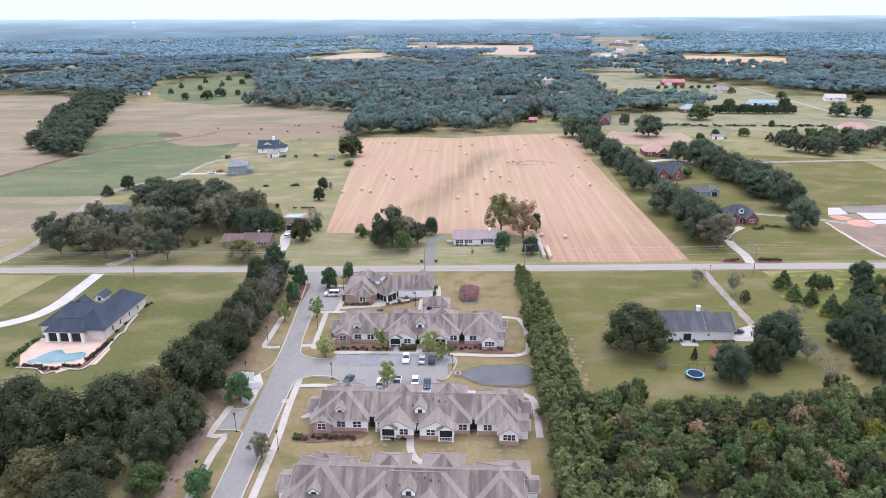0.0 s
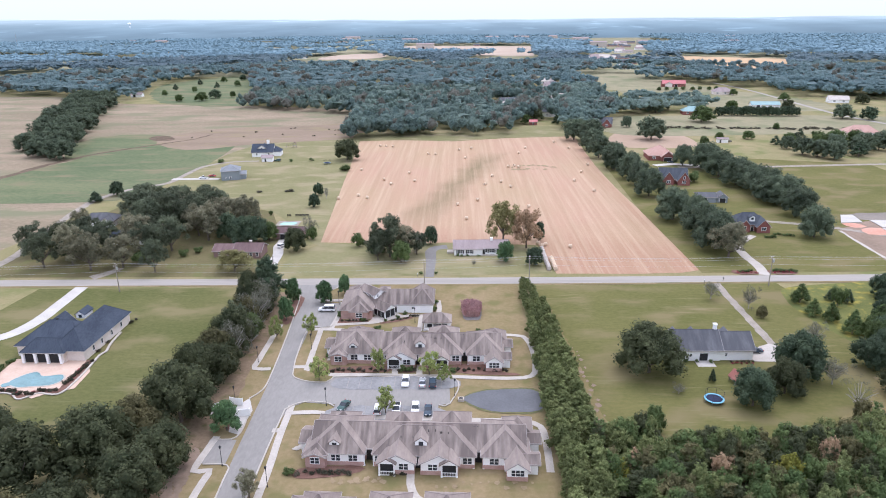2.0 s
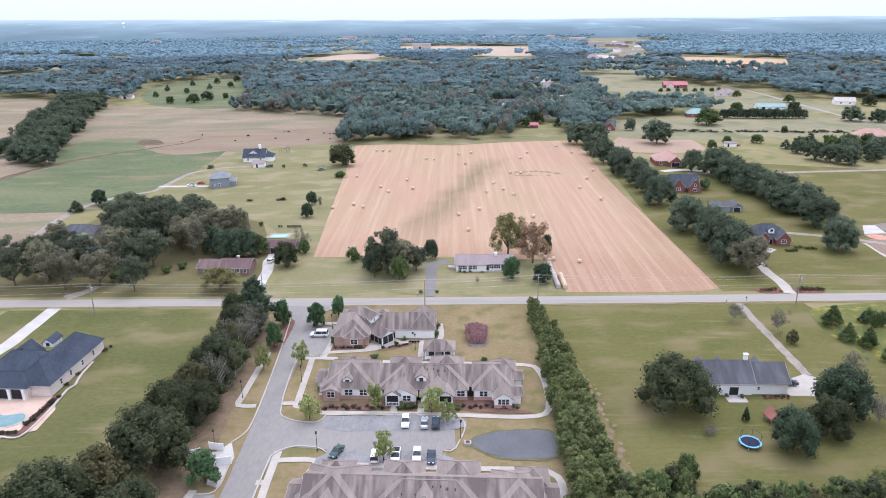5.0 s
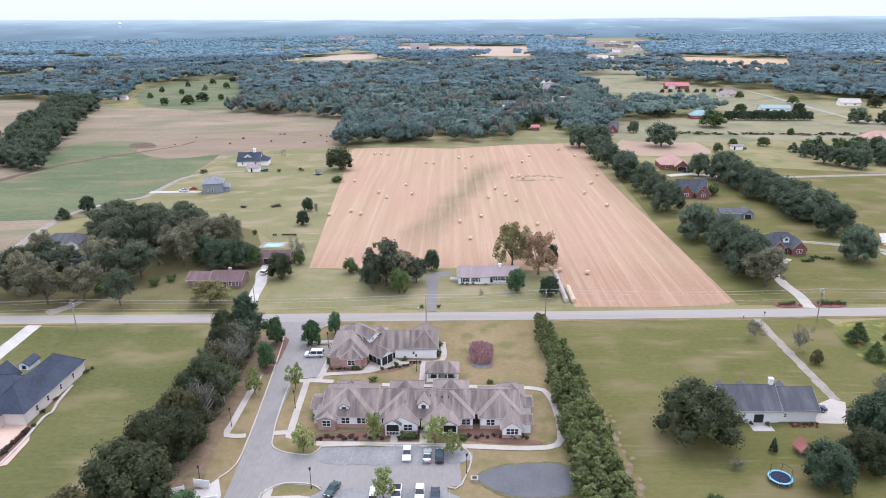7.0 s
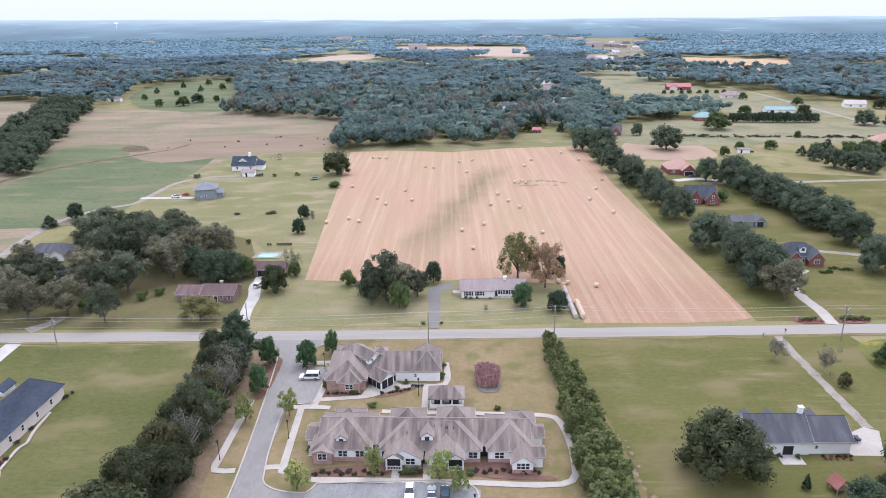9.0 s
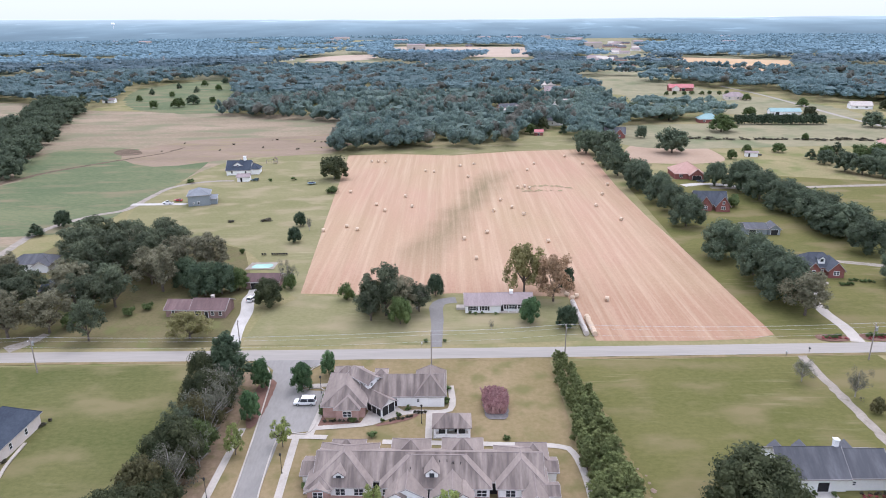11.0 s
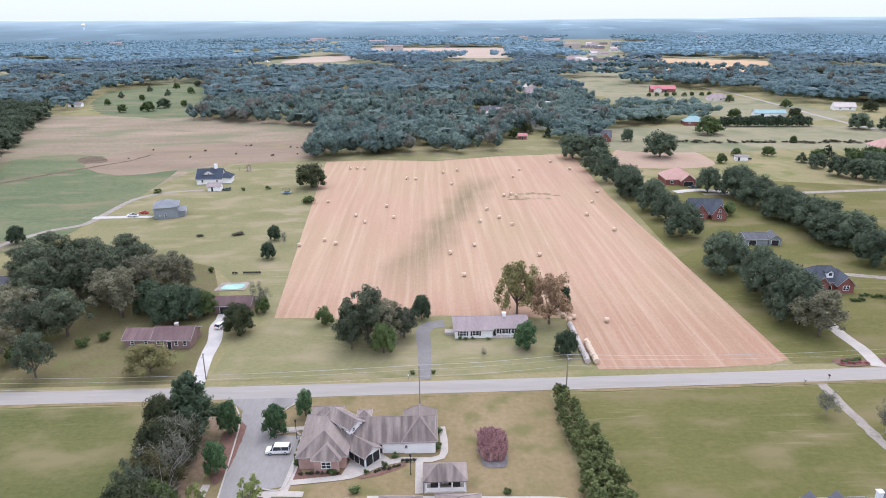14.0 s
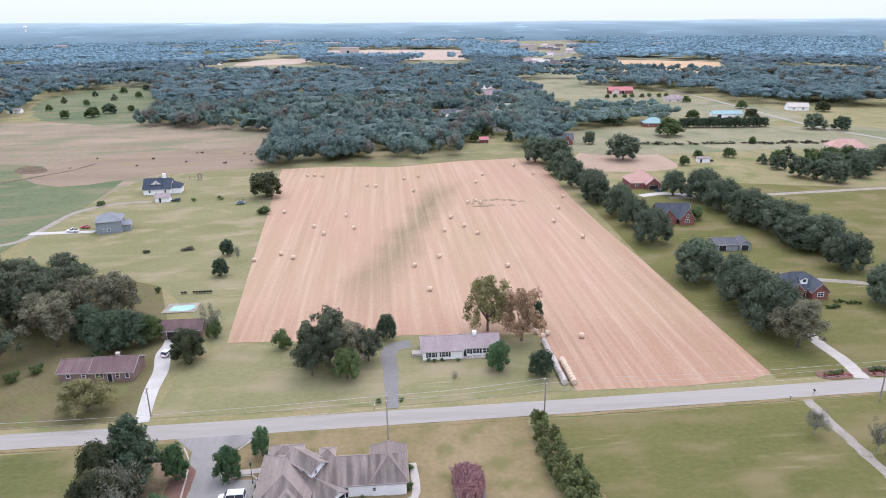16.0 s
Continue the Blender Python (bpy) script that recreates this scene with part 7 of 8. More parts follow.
for pts in BEDS:
    sheet("mulch_bed", pts, M_MULCH, 0.10, "brown pine-straw mulch bed with shrubs", "mulch bed", jitter=0.12, step=1.0)


def worn(label, spots, lo, hi, material=None):
    """Irregular worn blotches of ground in one piece."""
    rnd = random.Random(len(spots) + len(label))
    bm = bmesh.new()
    z = lifted(0.06)
    for i, (x, y) in enumerate(spots):
        r = rnd.uniform(lo, hi)
        vs = [bm.verts.new((x + r * rnd.uniform(0.5, 1.25) * math.cos(k * 0.5236), y + r * rnd.uniform(0.6, 1.5) * math.sin(k * 0.5236), z + 0.0004 * i)) for k in range(12)]
        bm.faces.new(vs)
    bmesh.ops.triangulate(bm, faces=bm.faces)
    return tagged(new("worn_grass", mesh_of("worn_grass", bm, material or M_BARE)), label, "bare ground", kind="structure")


WORN = random.Random(17)
worn("bare reddish earth under the trees", [(-47.6 + WORN.uniform(-1.2, 1.2), 96 + i * 0.9) for i in range(30)], 0.9, 1.9, M_MULCH2)

for pts in ([(-22.4, 147.4), (-22.4, 152.3), (2.6, 152.3), (2.8, 147.6)], [(-22.0, 134.9), (-22.0, 139.6), (0.2, 139.4), (0.2, 134.6)]):
    sheet("parking_bay", pts, surface("darker_bay_asphalt", (0.19, 0.186, 0.184), (0.29, 0.282, 0.276), 0.25, 1.5, 0.85), 0.10, "darker stained asphalt of the parking bays", "parking bay", jitter=0.35, step=1.2)
# parking lines
for i in range(9):
    for y0, y1 in ((147.6, 152.4), (134.8, 139.6)):
        x = -21 + i * 2.75
        if y1 < 140 or x < 2:
            strip("parking_line", [(x, y0), (x, (y0 + y1) / 2), (x, y1)], 0.1, M_ROAD, 0.145, "thin faded painted parking line", "road marking")

# ---- water ----
POND = [(6.2, 143.2), (9.6, 146.0), (14, 146.9), (22.0, 147.0), (24.2, 143.4), (22.8, 138.4), (16, 137.6), (11.6, 138.2), (8.0, 140.6)]
sheet("pond_bank", [(x + (x - 15.2) * 0.06, y + (y - 142.6) * 0.12) for x, y in POND], surface("pond_bank_grass", (0.10, 0.11, 0.05), (0.18, 0.165, 0.085), 0.3, 2), 0.06, "dark grassy rim of the pond", "bank", jitter=0.25, step=1.0)
sheet("pond", POND, M_POND, 0.10, "still grey retention pond", "pond", jitter=0.12, step=1.0)
ob = empty("pond_outlet", 5.6, 142.4)
part("box", box(bmesh.new(), -0.7, 0.7, -0.6, 0.6, 0, 0.7), M_CONC, ob)
part("grate", box(bmesh.new(), -0.4, 0.4, -0.35, 0.35, 0.7, 0.76), M_METAL, ob)
tagged(ob, "square concrete outlet box at the pond's edge", "drain box")
sheet("pool_deck", [(-103.6, 145.6), (-107.4, 152), (-107.8, 161.5), (-88.6, 160.6), (-85.4, 155), (-85.0, 147.0), (-89.5, 145.4), (-92.5, 142.6), (-96, 144.6)], surface("tan_paving", (0.50, 0.36, 0.28), (0.60, 0.45, 0.36), 0.3, 2.5), 0.10, "tan paved deck round the swimming pool", "pool deck", curve=False)
POOL = [(-102.2, 149.6), (-100.6, 153.2), (-98.2, 154.6), (-95.6, 152.6), (-91.6, 153.4), (-90.0, 151.0), (-91.6, 148.6), (-95.2, 148.0), (-99.0, 147.6)]
sheet("pool_coping", [(x + (x + 96.4) * 0.07, y + (y - 151) * 0.11) for x, y in POOL], M_CONC, 0.11, "pale stone coping of the pool", "pool coping", step=0.8, deep=0.06)
sheet("pool", POOL, M_POOL, 0.19, "free-form turquoise swimming pool", "swimming pool", step=0.8)
sheet("spa", [(-103.4, 148.6), (-102.0, 149.8), (-100.8, 148.6), (-102.2, 147.4)], M_POOL, 0.2, "small round pale spa basin", "spa", step=0.5)
sheet("pool_deck", [(-71.6, 277.6), (-71.0, 284.6), (-61.6, 284.6), (-61.8, 277.6)], M_GRAVEL, 0.10, "grey paved deck round the farther pool", "pool deck", curve=False)
sheet("pool", [(-69.6, 279.0), (-69.0, 282.4), (-66.4, 282.8), (-63.4, 283.0), (-62.6, 280.6), (-64.2, 278.8)], glassy("mint_pool_water", (0.25, 0.42, 0.33), 0.1), 0.14, "small mint-green swimming pool", "swimming pool", step=1.0)


# ---- vehicles ----
def profile_solid(bm, prof, w, taper=0.0, zt=None):
    """Extrudes a side outline (y along the car, z up) across the width; points above zt are drawn in by taper."""
    L = []
    for s in (-1, 1):
        L.append([bm.verts.new((s * (w / 2 - (taper if zt and z > zt else 0)), y, z)) for y, z in prof])
    n = len(prof)
    bm.faces.new(L[0])
    bm.faces.new(L[1][::-1])
    for i in range(n):
        bm.faces.new((L[0][i], L[1][i], L[1][(i + 1) % n], L[0][(i + 1) % n]))
    bmesh.ops.recalc_face_normals(bm, faces=bm.faces)
    return bm


def car(x, y, turn, kind, paint, label, name="car"):
    """Length along local y, nose to +y."""
    c = empty(name, x, y, turn, 0.12)
    l, w, h, belt = {"van": (4.9, 1.85, 1.9, 1.05), "suv": (4.15, 1.68, 1.55, 0.95), "sedan": (4.05, 1.62, 1.32, 0.86), "pickup": (4.9, 1.75, 1.65, 1.0)}[kind]
    f, r = l / 2, -l / 2
    bm = profile_solid(bmesh.new(), [(r, 0.35), (f, 0.35), (f, belt * 0.72), (f - 0.15, belt * 0.86), (f - (1.0 if kind == "van" else 1.35), belt), (r + 0.05, belt), (r, belt * 0.9)], w)
    bmesh.ops.bevel(bm, geom=list(bm.edges), offset=0.06, segments=1, affect="EDGES")
    part("body", bm, paint, c)
    fr = f - (1.0 if kind == "van" else 1.35)
    cab = {"van": (r + 0.05, r + 0.2, fr - 0.7, fr), "suv": (r + 0.05, r + 0.35, fr - 0.75, fr), "sedan": (r + 0.7, r + 1.35, fr - 0.85, fr), "pickup": (r + 2.2, r + 2.35, fr - 0.75, fr)}[kind]
    bm = profile_solid(bmesh.new(), [(cab[0], belt - 0.02), (cab[3], belt - 0.02), (cab[2], h - 0.05), (cab[1], h - 0.05)], w - 0.08, 0.14, belt)
    part("glass", bm, M_GLASS, c, "dark car windows")
    bm = profile_solid(bmesh.new(), [(cab[1] - 0.02, h - 0.14), (cab[2] + 0.05, h - 0.14), (cab[2] - 0.05, h), (cab[1] + 0.1, h)], w - 0.32)
    roof = part("roof", bm, paint, c)
    for s in (-1, 1):
        bm = bmesh.new()
        for yy in (cab[1], (cab[1] + cab[2]) / 2, cab[2]):
            rod(bm, (s * (w / 2 - 0.05), yy + (0.25 if yy == cab[2] else 0), belt - 0.05), (s * (w / 2 - 0.19), yy, h - 0.08), 0.06, 0.06, 4)
        part("pillars", bm, paint, roof)
    if kind == "pickup":
        part("cargo_bed", box(bmesh.new(), -w / 2 + 0.15, w / 2 - 0.15, r + 0.15, r + 2.0, belt - 0.04, belt + 0.01), M_DARK, c, "dark open cargo bed")
    for s in (-1, 1):
        for yy in (f - 0.95, r + 0.95):
            t = part("wheel", cyl(bmesh.new(), s * (w / 2 - 0.1), yy, 0.34, 0.24, 0.34, seg=14, axis="x"), M_TYRE, c)
            part("rim", cyl(bmesh.new(), s * (w / 2 - 0.02), yy, 0.34, 0.1, 0.2, seg=10, axis="x"), M_GALV, t)
        part("headlight", box(bmesh.new(), s * (w / 2 - 0.4) - 0.18, s * (w / 2 - 0.4) + 0.18, f - 0.08, f + 0.02, 0.62, 0.78), M_TRIM, c)
        part("tail_light", box(bmesh.new(), s * (w / 2 - 0.16) - 0.1, s * (w / 2 - 0.16) + 0.1, r - 0.02, r + 0.08, 0.7, 0.95), M_REDPAINT, c)
    return tagged(c, label, "car", "parked vehicles")


car(-33.6, 191.4, 90, "van", M_WHITEPAINT, "white passenger van parked by the clubhouse", "van")
car(-7.4, 149.6, 180, "suv", M_WHITEPAINT, "white sport utility car parked in the lot")
car(-3.4, 149.2, 0, "sedan", M_SILVER, "silver-white saloon parked in the lot")
car(-1.0, 149.1, 0, "suv", M_BLUEPAINT, "dark blue car parked in the lot")
car(-4.4, 138.0, 180, "suv", M_WHITEPAINT, "white sport utility car parked by the apartments")
car(-1.6, 137.4, 180, "sedan", M_BLUEPAINT, "dark slate car parked by the apartments")
car(-12.6, 137.8, 0, "suv", M_WHITEPAINT, "white car parked under the lot tree")
car(-8.6, 137.8, 180, "pickup", M_WHITEPAINT, "white pickup parked under the lot tree", "pickup_truck")
car(-20.4, 139.2, 160, "sedan", M_GREENPAINT, "dark green car parked at the lot's end")
car(-61.6, 250.6, -20, "suv", M_WHITEPAINT, "white car on the brick ranch's drive")
car(80.4, 165.6, 90, "sedan", M_BLUEPAINT, "dark car on the white house's pad")
car(-133, 366.5, 80, "pickup", M_WHITEPAINT, "white pickup beside the grey house", "pickup_truck")
car(-130, 371.5, 75, "sedan", M_REDPAINT, "red car beside the grey house")
car(-104.5, 413, 90, "suv", M_GREENPAINT, "dark green car near the white shed")
car(129.5, 402, 60, "sedan", M_BLUEPAINT, "dark car before the salmon-roofed house")
car(188, 470, 70, "pickup", M_DARK, "dark truck near the trailer shed", "pickup_truck")


# ---- hay ----
def bale_mesh():
    bm = bmesh.new()
    bmesh.ops.create_cone(bm, cap_ends=True, segments=18, radius1=0.75, radius2=0.75, depth=1.25, matrix=Matrix.Translation((0, 0, 0.72)) @ Matrix.Rotation(radians(90), 4, "Y"))
    bmesh.ops.bevel(bm, geom=[e for e in bm.edges if len(e.link_faces) == 2 and any(len(f.verts) > 4 for f in e.link_faces)], offset=0.09, segments=2, affect="EDGES")
    for v in bm.verts:
        v.co += Vector([noise.noise(v.co * 2.0) * 0.06] * 3)
    return mesh_of("hay_bale", bm, M_HAY)


BALE = bale_mesh()
ROLL = random.Random(12)


def bale(x, y, material=None, turn=None, group="hay bales on the field", label="round hay bale lying on stubble"):
    ob = new("hay_bale", BALE if material is None else material)
    ob.matrix_world = pose(x, y, 0.05, 0, 0, ROLL.uniform(-60, 60) if turn is None else turn)
    return tagged(ob, label, "hay bale", group)


for x, y in ((8.7, 286.4), (4.9, 309), (36.9, 305.1), (71.8, 333.7), (65.9, 356.2), (-17.6, 356.9), (-21.7, 375.7), (-29.6, 350.2), (-52, 321), (-43.2, 326.6), (-38.3, 322.2), (14.2, 317.4), (31.8, 343.3), (27.6, 354.4), (23.5, 367.3), (18.9, 348.6), (39.7, 390.4), (37.5, 394.3)):
    bale(x, y)
for x, y in ((73.1, 376.9), (80, 396.4), (49.2, 450), (43.3, 432.4), (77.1, 448.7), (70.4, 470.5), (14, 450), (5.8, 445.3), (-9, 430), (-13.6, 431.7), (-46.9, 459.7), (-43, 459.6), (-38.3, 457.6), (-49.4, 385.1), (9.7, 417.2), (46.8, 248.7), (-34.3, 360.7), (34, 392)):
    bale(x, y)
wrapped = BALE.copy()
wrapped.materials.clear()
wrapped.materials.append(M_WRAP)
for i in range(17):
    bale(35.9 + 0.05 * math.sin(i), 225.4 + i * 1.3, wrapped, 90 + ROLL.uniform(-4, 4), "row of wrapped bales", "round bale wrapped in white plastic")
for i in range(9):
    bale(38.1 + 0.06 * math.sin(i * 2), 225.2 + i * 1.3, None, 90 + ROLL.uniform(-4, 4), "row of stacked hay bales", "round hay bale in a tight row")
for x, y in ((36.4, 249.5), (37.9, 251.2), (35.2, 252.4)):
    bale(x, y, None, None, "row of stacked hay bales", "round hay bale at the row's end")


# ---- poles, wires and lamps ----
def utility_pole(x, y, h, transformer=False, lean=0.0):
    p = empty("utility_pole", x, y)
    part("pole", cyl(bmesh.new(), 0, 0, 0, h, 0.17, 0.12, 8), M_WOOD, p)
    part("crossarm", box(bmesh.new(), -0.06, 0.06, -1.1, 1.1, h - 0.7, h - 0.55), M_WOOD, p)
    for d in (-0.95, 0, 0.95):
        part("insulator", cyl(bmesh.new(), 0, d, h - 0.55 if d else h, h - 0.35 if d else h + 0.2, 0.06, seg=6), M_TRIM, p)
    if transformer:
        part("transformer", cyl(bmesh.new(), 0.42, 0, h - 2.0, h - 1.1, 0.27, seg=12), M_GALV, p, "grey drum transformer")
    return tagged(p, "weathered wooden utility pole beside the road", "utility pole", "utility poles")


POLES = ((-210, 203.5, 9.6), (-102.6, 206.4, 9.6), (-5.6, 207.2, 10.2), (27.6, 210.6, 10.2), (103.4, 210.6, 10.0), (200, 213, 10))
for i, (x, y, h) in enumerate(POLES):
    utility_pole(x, y, h, i in (1, 4))


def wire(a, b, sag, r=0.018, label="thin sagging power line between poles"):
    cu = bpy.data.curves.new("power_line", "CURVE")
    cu.dimensions, cu.bevel_depth, cu.bevel_resolution = "3D", r, 0
    sp = cu.splines.new("POLY")
    sp.points.add(14)
    for i in range(15):
        t = i / 14
        q = Vector(a).lerp(Vector(b), t)
        sp.points[i].co = (q.x, q.y, q.z - sag * 4 * t * (1 - t), 1)
    cu.materials.append(M_GALV)
    return tagged(new("power_line", cu), label, "power line", "power lines")


for (x0, y0, h0), (x1, y1, h1) in zip(POLES, POLES[1:]):
    for d, dz in ((-0.95, -0.35), (0, 0.2), (0.95, -0.35), (0, -2.6)):
        wire((x0, y0 + d, h0 + dz), (x1, y1 + d, h1 + dz), 0.9 if x1 - x0 > 60 else 0.4)
utility_pole(-57.0, 221.4, 7.0)
utility_pole(-107.9, 255.6, 8.5)


def post_lamp(x, y, h=4.0):
    p = empty("post_lamp", x, y)
    part("post", cyl(bmesh.new(), 0, 0, 0, h, 0.07, 0.05, 8), M_METAL, p)
    part("base", cyl(bmesh.new(), 0, 0, 0, 0.5, 0.13, 0.1, 8), M_METAL, p)
    part("lantern", cyl(bmesh.new(), 0, 0, h, h + 0.45, 0.13, 0.24, 6), M_DARK, p)
    part("cap", cyl(bmesh.new(), 0, 0, h + 0.45, h + 0.7, 0.28, 0.03, 6), M_METAL, p)
    return tagged(p, "black metal post lamp beside a footpath", "street lamp", "post lamps")


for x, y in ((-45.0, 140.8), (-40.6, 118.6), (-33.2, 167), (-24.4, 140.2), (4.2, 144.2), (-30.2, 112.5), (-7.2, 183.6), (-45.2, 160), (-30.8, 196)):
    post_lamp(x, y)


# ---- garden and yard things ----
def trampoline(x, y, pad, label):
    t = empty("trampoline", x, y)
    bm = bmesh.new()
    n = 28
    for i in range(n):
        a, b = 6.2832 * i / n, 6.2832 * (i + 1) / n
        v = [bm.verts.new((r * math.cos(q), r * math.sin(q), z)) for z in (0.86, 0.94) for r, q in ((1.75, a), (2.15, a), (2.15, b), (1.75, b))]
        for f in ((3, 2, 1, 0), (4, 5, 6, 7), (1, 2, 6, 5), (3, 0, 4, 7)):
            bm.faces.new([v[k] for k in f])
    part("safety_pad", bm, pad, t)
    part("mat", cyl(bmesh.new(), 0, 0, 0.84, 0.88, 1.8, seg=28), M_MAT, t, "dark blue jumping mat")
    for i in range(6):
        a = 6.2832 * i / 6
        part("leg", rod(bmesh.new(), (1.95 * math.cos(a), 1.95 * math.sin(a), 0), (1.95 * math.cos(a), 1.95 * math.sin(a), 0.86), 0.05, 0.05, 6), M_GALV, t)
        part("net_pole", rod(bmesh.new(), (2.05 * math.cos(a), 2.05 * math.sin(a), 0.9), (2.05 * math.cos(a), 2.05 * math.sin(a), 2.5), 0.035, 0.035, 6), M_METAL, t)
    bm = bmesh.new()
    for i in range(36):
        a, b = 6.2832 * i / 36, 6.2832 * (i + 1) / 36
        rod(bm, (2.05 * math.cos(a), 2.05 * math.sin(a), 2.5), (2.05 * math.cos(b), 2.05 * math.sin(b), 2.5), 0.03, 0.03, 4)
    part("top_rail", bm, M_METAL, t)
    return tagged(t, label, "trampoline", "trampolines")


trampoline(61.9, 142.2, M_NET, "round trampoline with blue pad and net poles on grass")
trampoline(-72.5, 404.2, M_TEAL, "round trampoline with pale green pad beside the field oak")


def play_hut():
    p = empty("play_hut", 70.2, 150.8, 15)
    bm = bmesh.new()
    gable_slabs(bm, -1.3, 1.3, -1.2, 1.2, 1.4, 1.5, 0.2, "y")
    part("roof", bm, surface("faded_red_boards", (0.30, 0.12, 0.10), (0.40, 0.19, 0.15), 0.5, 4), p)
    for sx in (-1, 1):
        for sy in (-1, 1):
            part("post", box(bmesh.new(), sx * 1.2 - 0.08, sx * 1.2 + 0.08, sy * 1.1 - 0.08, sy * 1.1 + 0.08, 0, 1.5), M_WOOD, p)
    part("deck", box(bmesh.new(), -1.2, 1.2, -1.1, 1.1, 0.7, 0.8), M_WOOD, p)
    return tagged(p, "small faded red wooden play hut", "play hut")


play_hut()


def pink_bed():
    """A tall bed of dry pink twiggy shrubs."""
    rng = np.random.default_rng(5)
    n = 2600
    x, y = rng.uniform(-2.4, 2.4, n), rng.uniform(0.2, 8.4, n)
    keep = (np.abs(x / 2.4) ** 4 + np.abs((y - 4.3) / 4.3) ** 4) < 1
    x, y = x[keep], y[keep]
    n = len(x)
    h = rng.uniform(1.5, 2.5, n)
    dx, dy = rng.normal(scale=0.35, size=(2, n))
    w = 0.07
    a = rng.uniform(0, 3.14, n)
    p0 = np.stack([x - w * np.cos(a), y - w * np.sin(a), np.zeros(n)], 1)
    p1 = np.stack([x + w * np.cos(a), y + w * np.sin(a), np.zeros(n)], 1)
    p2 = np.stack([x + dx + 3 * w * np.cos(a), y + dy + 3 * w * np.sin(a), h], 1)
    p3 = np.stack([x + dx - 3 * w * np.cos(a), y + dy - 3 * w * np.sin(a), h + rng.uniform(-0.2, 0.2, n)], 1)
    v = np.stack([p0, p1, p2, p3], 1).reshape(-1, 3)
    q = np.arange(n)[:, None] * 4
    e = empty("ornamental_grass_bed", 8.9, 186.6)
    part("foliage", raw_mesh("foliage", v, np.concatenate([q + (0, 1, 2), q + (0, 2, 3)]), M_PINK), None, e)
    sheet("gravel_rim", [(6.5, 186), (6.6, 194.6), (11.3, 194.6), (11.4, 186), (9, 185.0)], surface("grey_rim", (0.13, 0.12, 0.12), (0.24, 0.22, 0.21), 0.6, 3), 0.07, "grey gravel rim of the ornamental bed", "gravel", jitter=0.15, step=0.8)
    return tagged(e, "tall bed of dry dusty-pink ornamental twigs", "plant bed")


pink_bed()

SH = random.Random(31)


def shrubs(kind, group, spots, lo, hi, wide=1.0):
    for x, y in spots:
        tree(kind, x + SH.uniform(-0.2, 0.2), y + SH.uniform(-0.2, 0.2), SH.uniform(lo, hi), SH.uniform(lo, hi) * 0.75 * wide, group)


shrubs("shrub", "shrubs before the apartments", [(-25.4 + i * 1.25, 155.4 + 0.8 * (i % 2)) for i in range(11)] + [(-9.2 + i * 0.9, 155.6) for i in range(5)] + [(5 + i * 1.3, 156.2 - 0.5 * (i % 2)) for i in range(10)], 0.7, 1.2)
shrubs("shrub", "shrubs before the apartments", [(-25.2 + i * 1.2, 116.2 + 0.5 * (i % 2)) for i in range(9)] + [(-7.6, 116.0), (-5.6, 116.1)], 0.8, 1.3)
shrubs("bush", "rounded bushes by the apartments", [(-27.4, 116.4), (-8.2, 155.6), (-6.8, 155.6), (3.8, 155.2), (-28, 166), (-28, 163), (10.4, 177.6), (-17.4, 178.6)], 1.2, 2.0)
shrubs("bush", "shrubs round the clubhouse", [(-29.2, 187 + i * 1.3) for i in range(8)] + [(-22, 184.4), (-15.6, 184.4), (-12.2, 186.2), (-10.0, 188.6), (-2.0, 191), (-2.0, 193), (-2.0, 197.5)], 0.9, 1.7)
shrubs("shrub", "shrubs round the clubhouse", [(-28 + i * 1.0, 184.3) for i in range(8)] + [(-14 + i * 0.9, 184.5 + i * 0.35) for i in range(6)] + [(-9 + i * 0.8, 187.6) for i in range(4)], 0.5, 0.9)
shrubs("bush", "shrubs round the pool deck", [(-108.2, 148 + i * 1.5) for i in range(9)] + [(-106.8 + i * 1.1, 146.4) for i in range(3)], 1.0, 1.6)
strip("mulch_bed", [(-103.6, 146.0), (-98.9, 145.6), (-95.4, 143.4), (-92.4, 145.8), (-88.2, 146.0), (-87.6, 153), (-88.4, 161.0)], 1.9, M_MULCH, 0.11, "brown mulch bed with rocks along the pool deck", "mulch bed", jitter=0.2, step=0.8)
strip("kerb", [(-104.4, 145.2), (-98.7, 144.6), (-95.3, 142.2), (-92.2, 144.8), (-87.2, 144.8), (-86.5, 153), (-87.3, 163.6), (-86.6, 165.4), (-87.6, 170), (-88.2, 177)], (0.35, 0.7), M_CONC, 0.06, "pale stone edging round the pool deck", "kerb", step=0.8, deep=0.2)
shrubs("flower", "flowers round the pool deck", [(-88.0 - 0.1 * i, 152 + i * 1.7) for i in range(5)] + [(-100.5, 145.9), (-93.4, 145.0), (-97.2, 144.6)], 0.5, 0.9)
shrubs("shrub", "shrubs round the pool deck", [(-87.6 - 0.08 * i, 160 - i * 1.3) for i in range(9)] + [(-102.5 + i * 1.25, 145.9 - (1.4 if 4 <= i <= 7 else 0)) for i in range(12)] + [(-88.9, 166), (-88.6, 171), (-88.4, 183.4), (-87.8, 185)], 0.8, 1.4)
shrubs("bush", "clipped shrubs by the drive mouth", [(-7.4, 221.6), (-2.3, 221.9), (61.5, 160.4), (64.0, 160.3), (67.6, 160.3), (4.8, 239.6), (6.4, 239.6), (8.2, 239.6), (12.6, 239.4)], 0.8, 1.2)
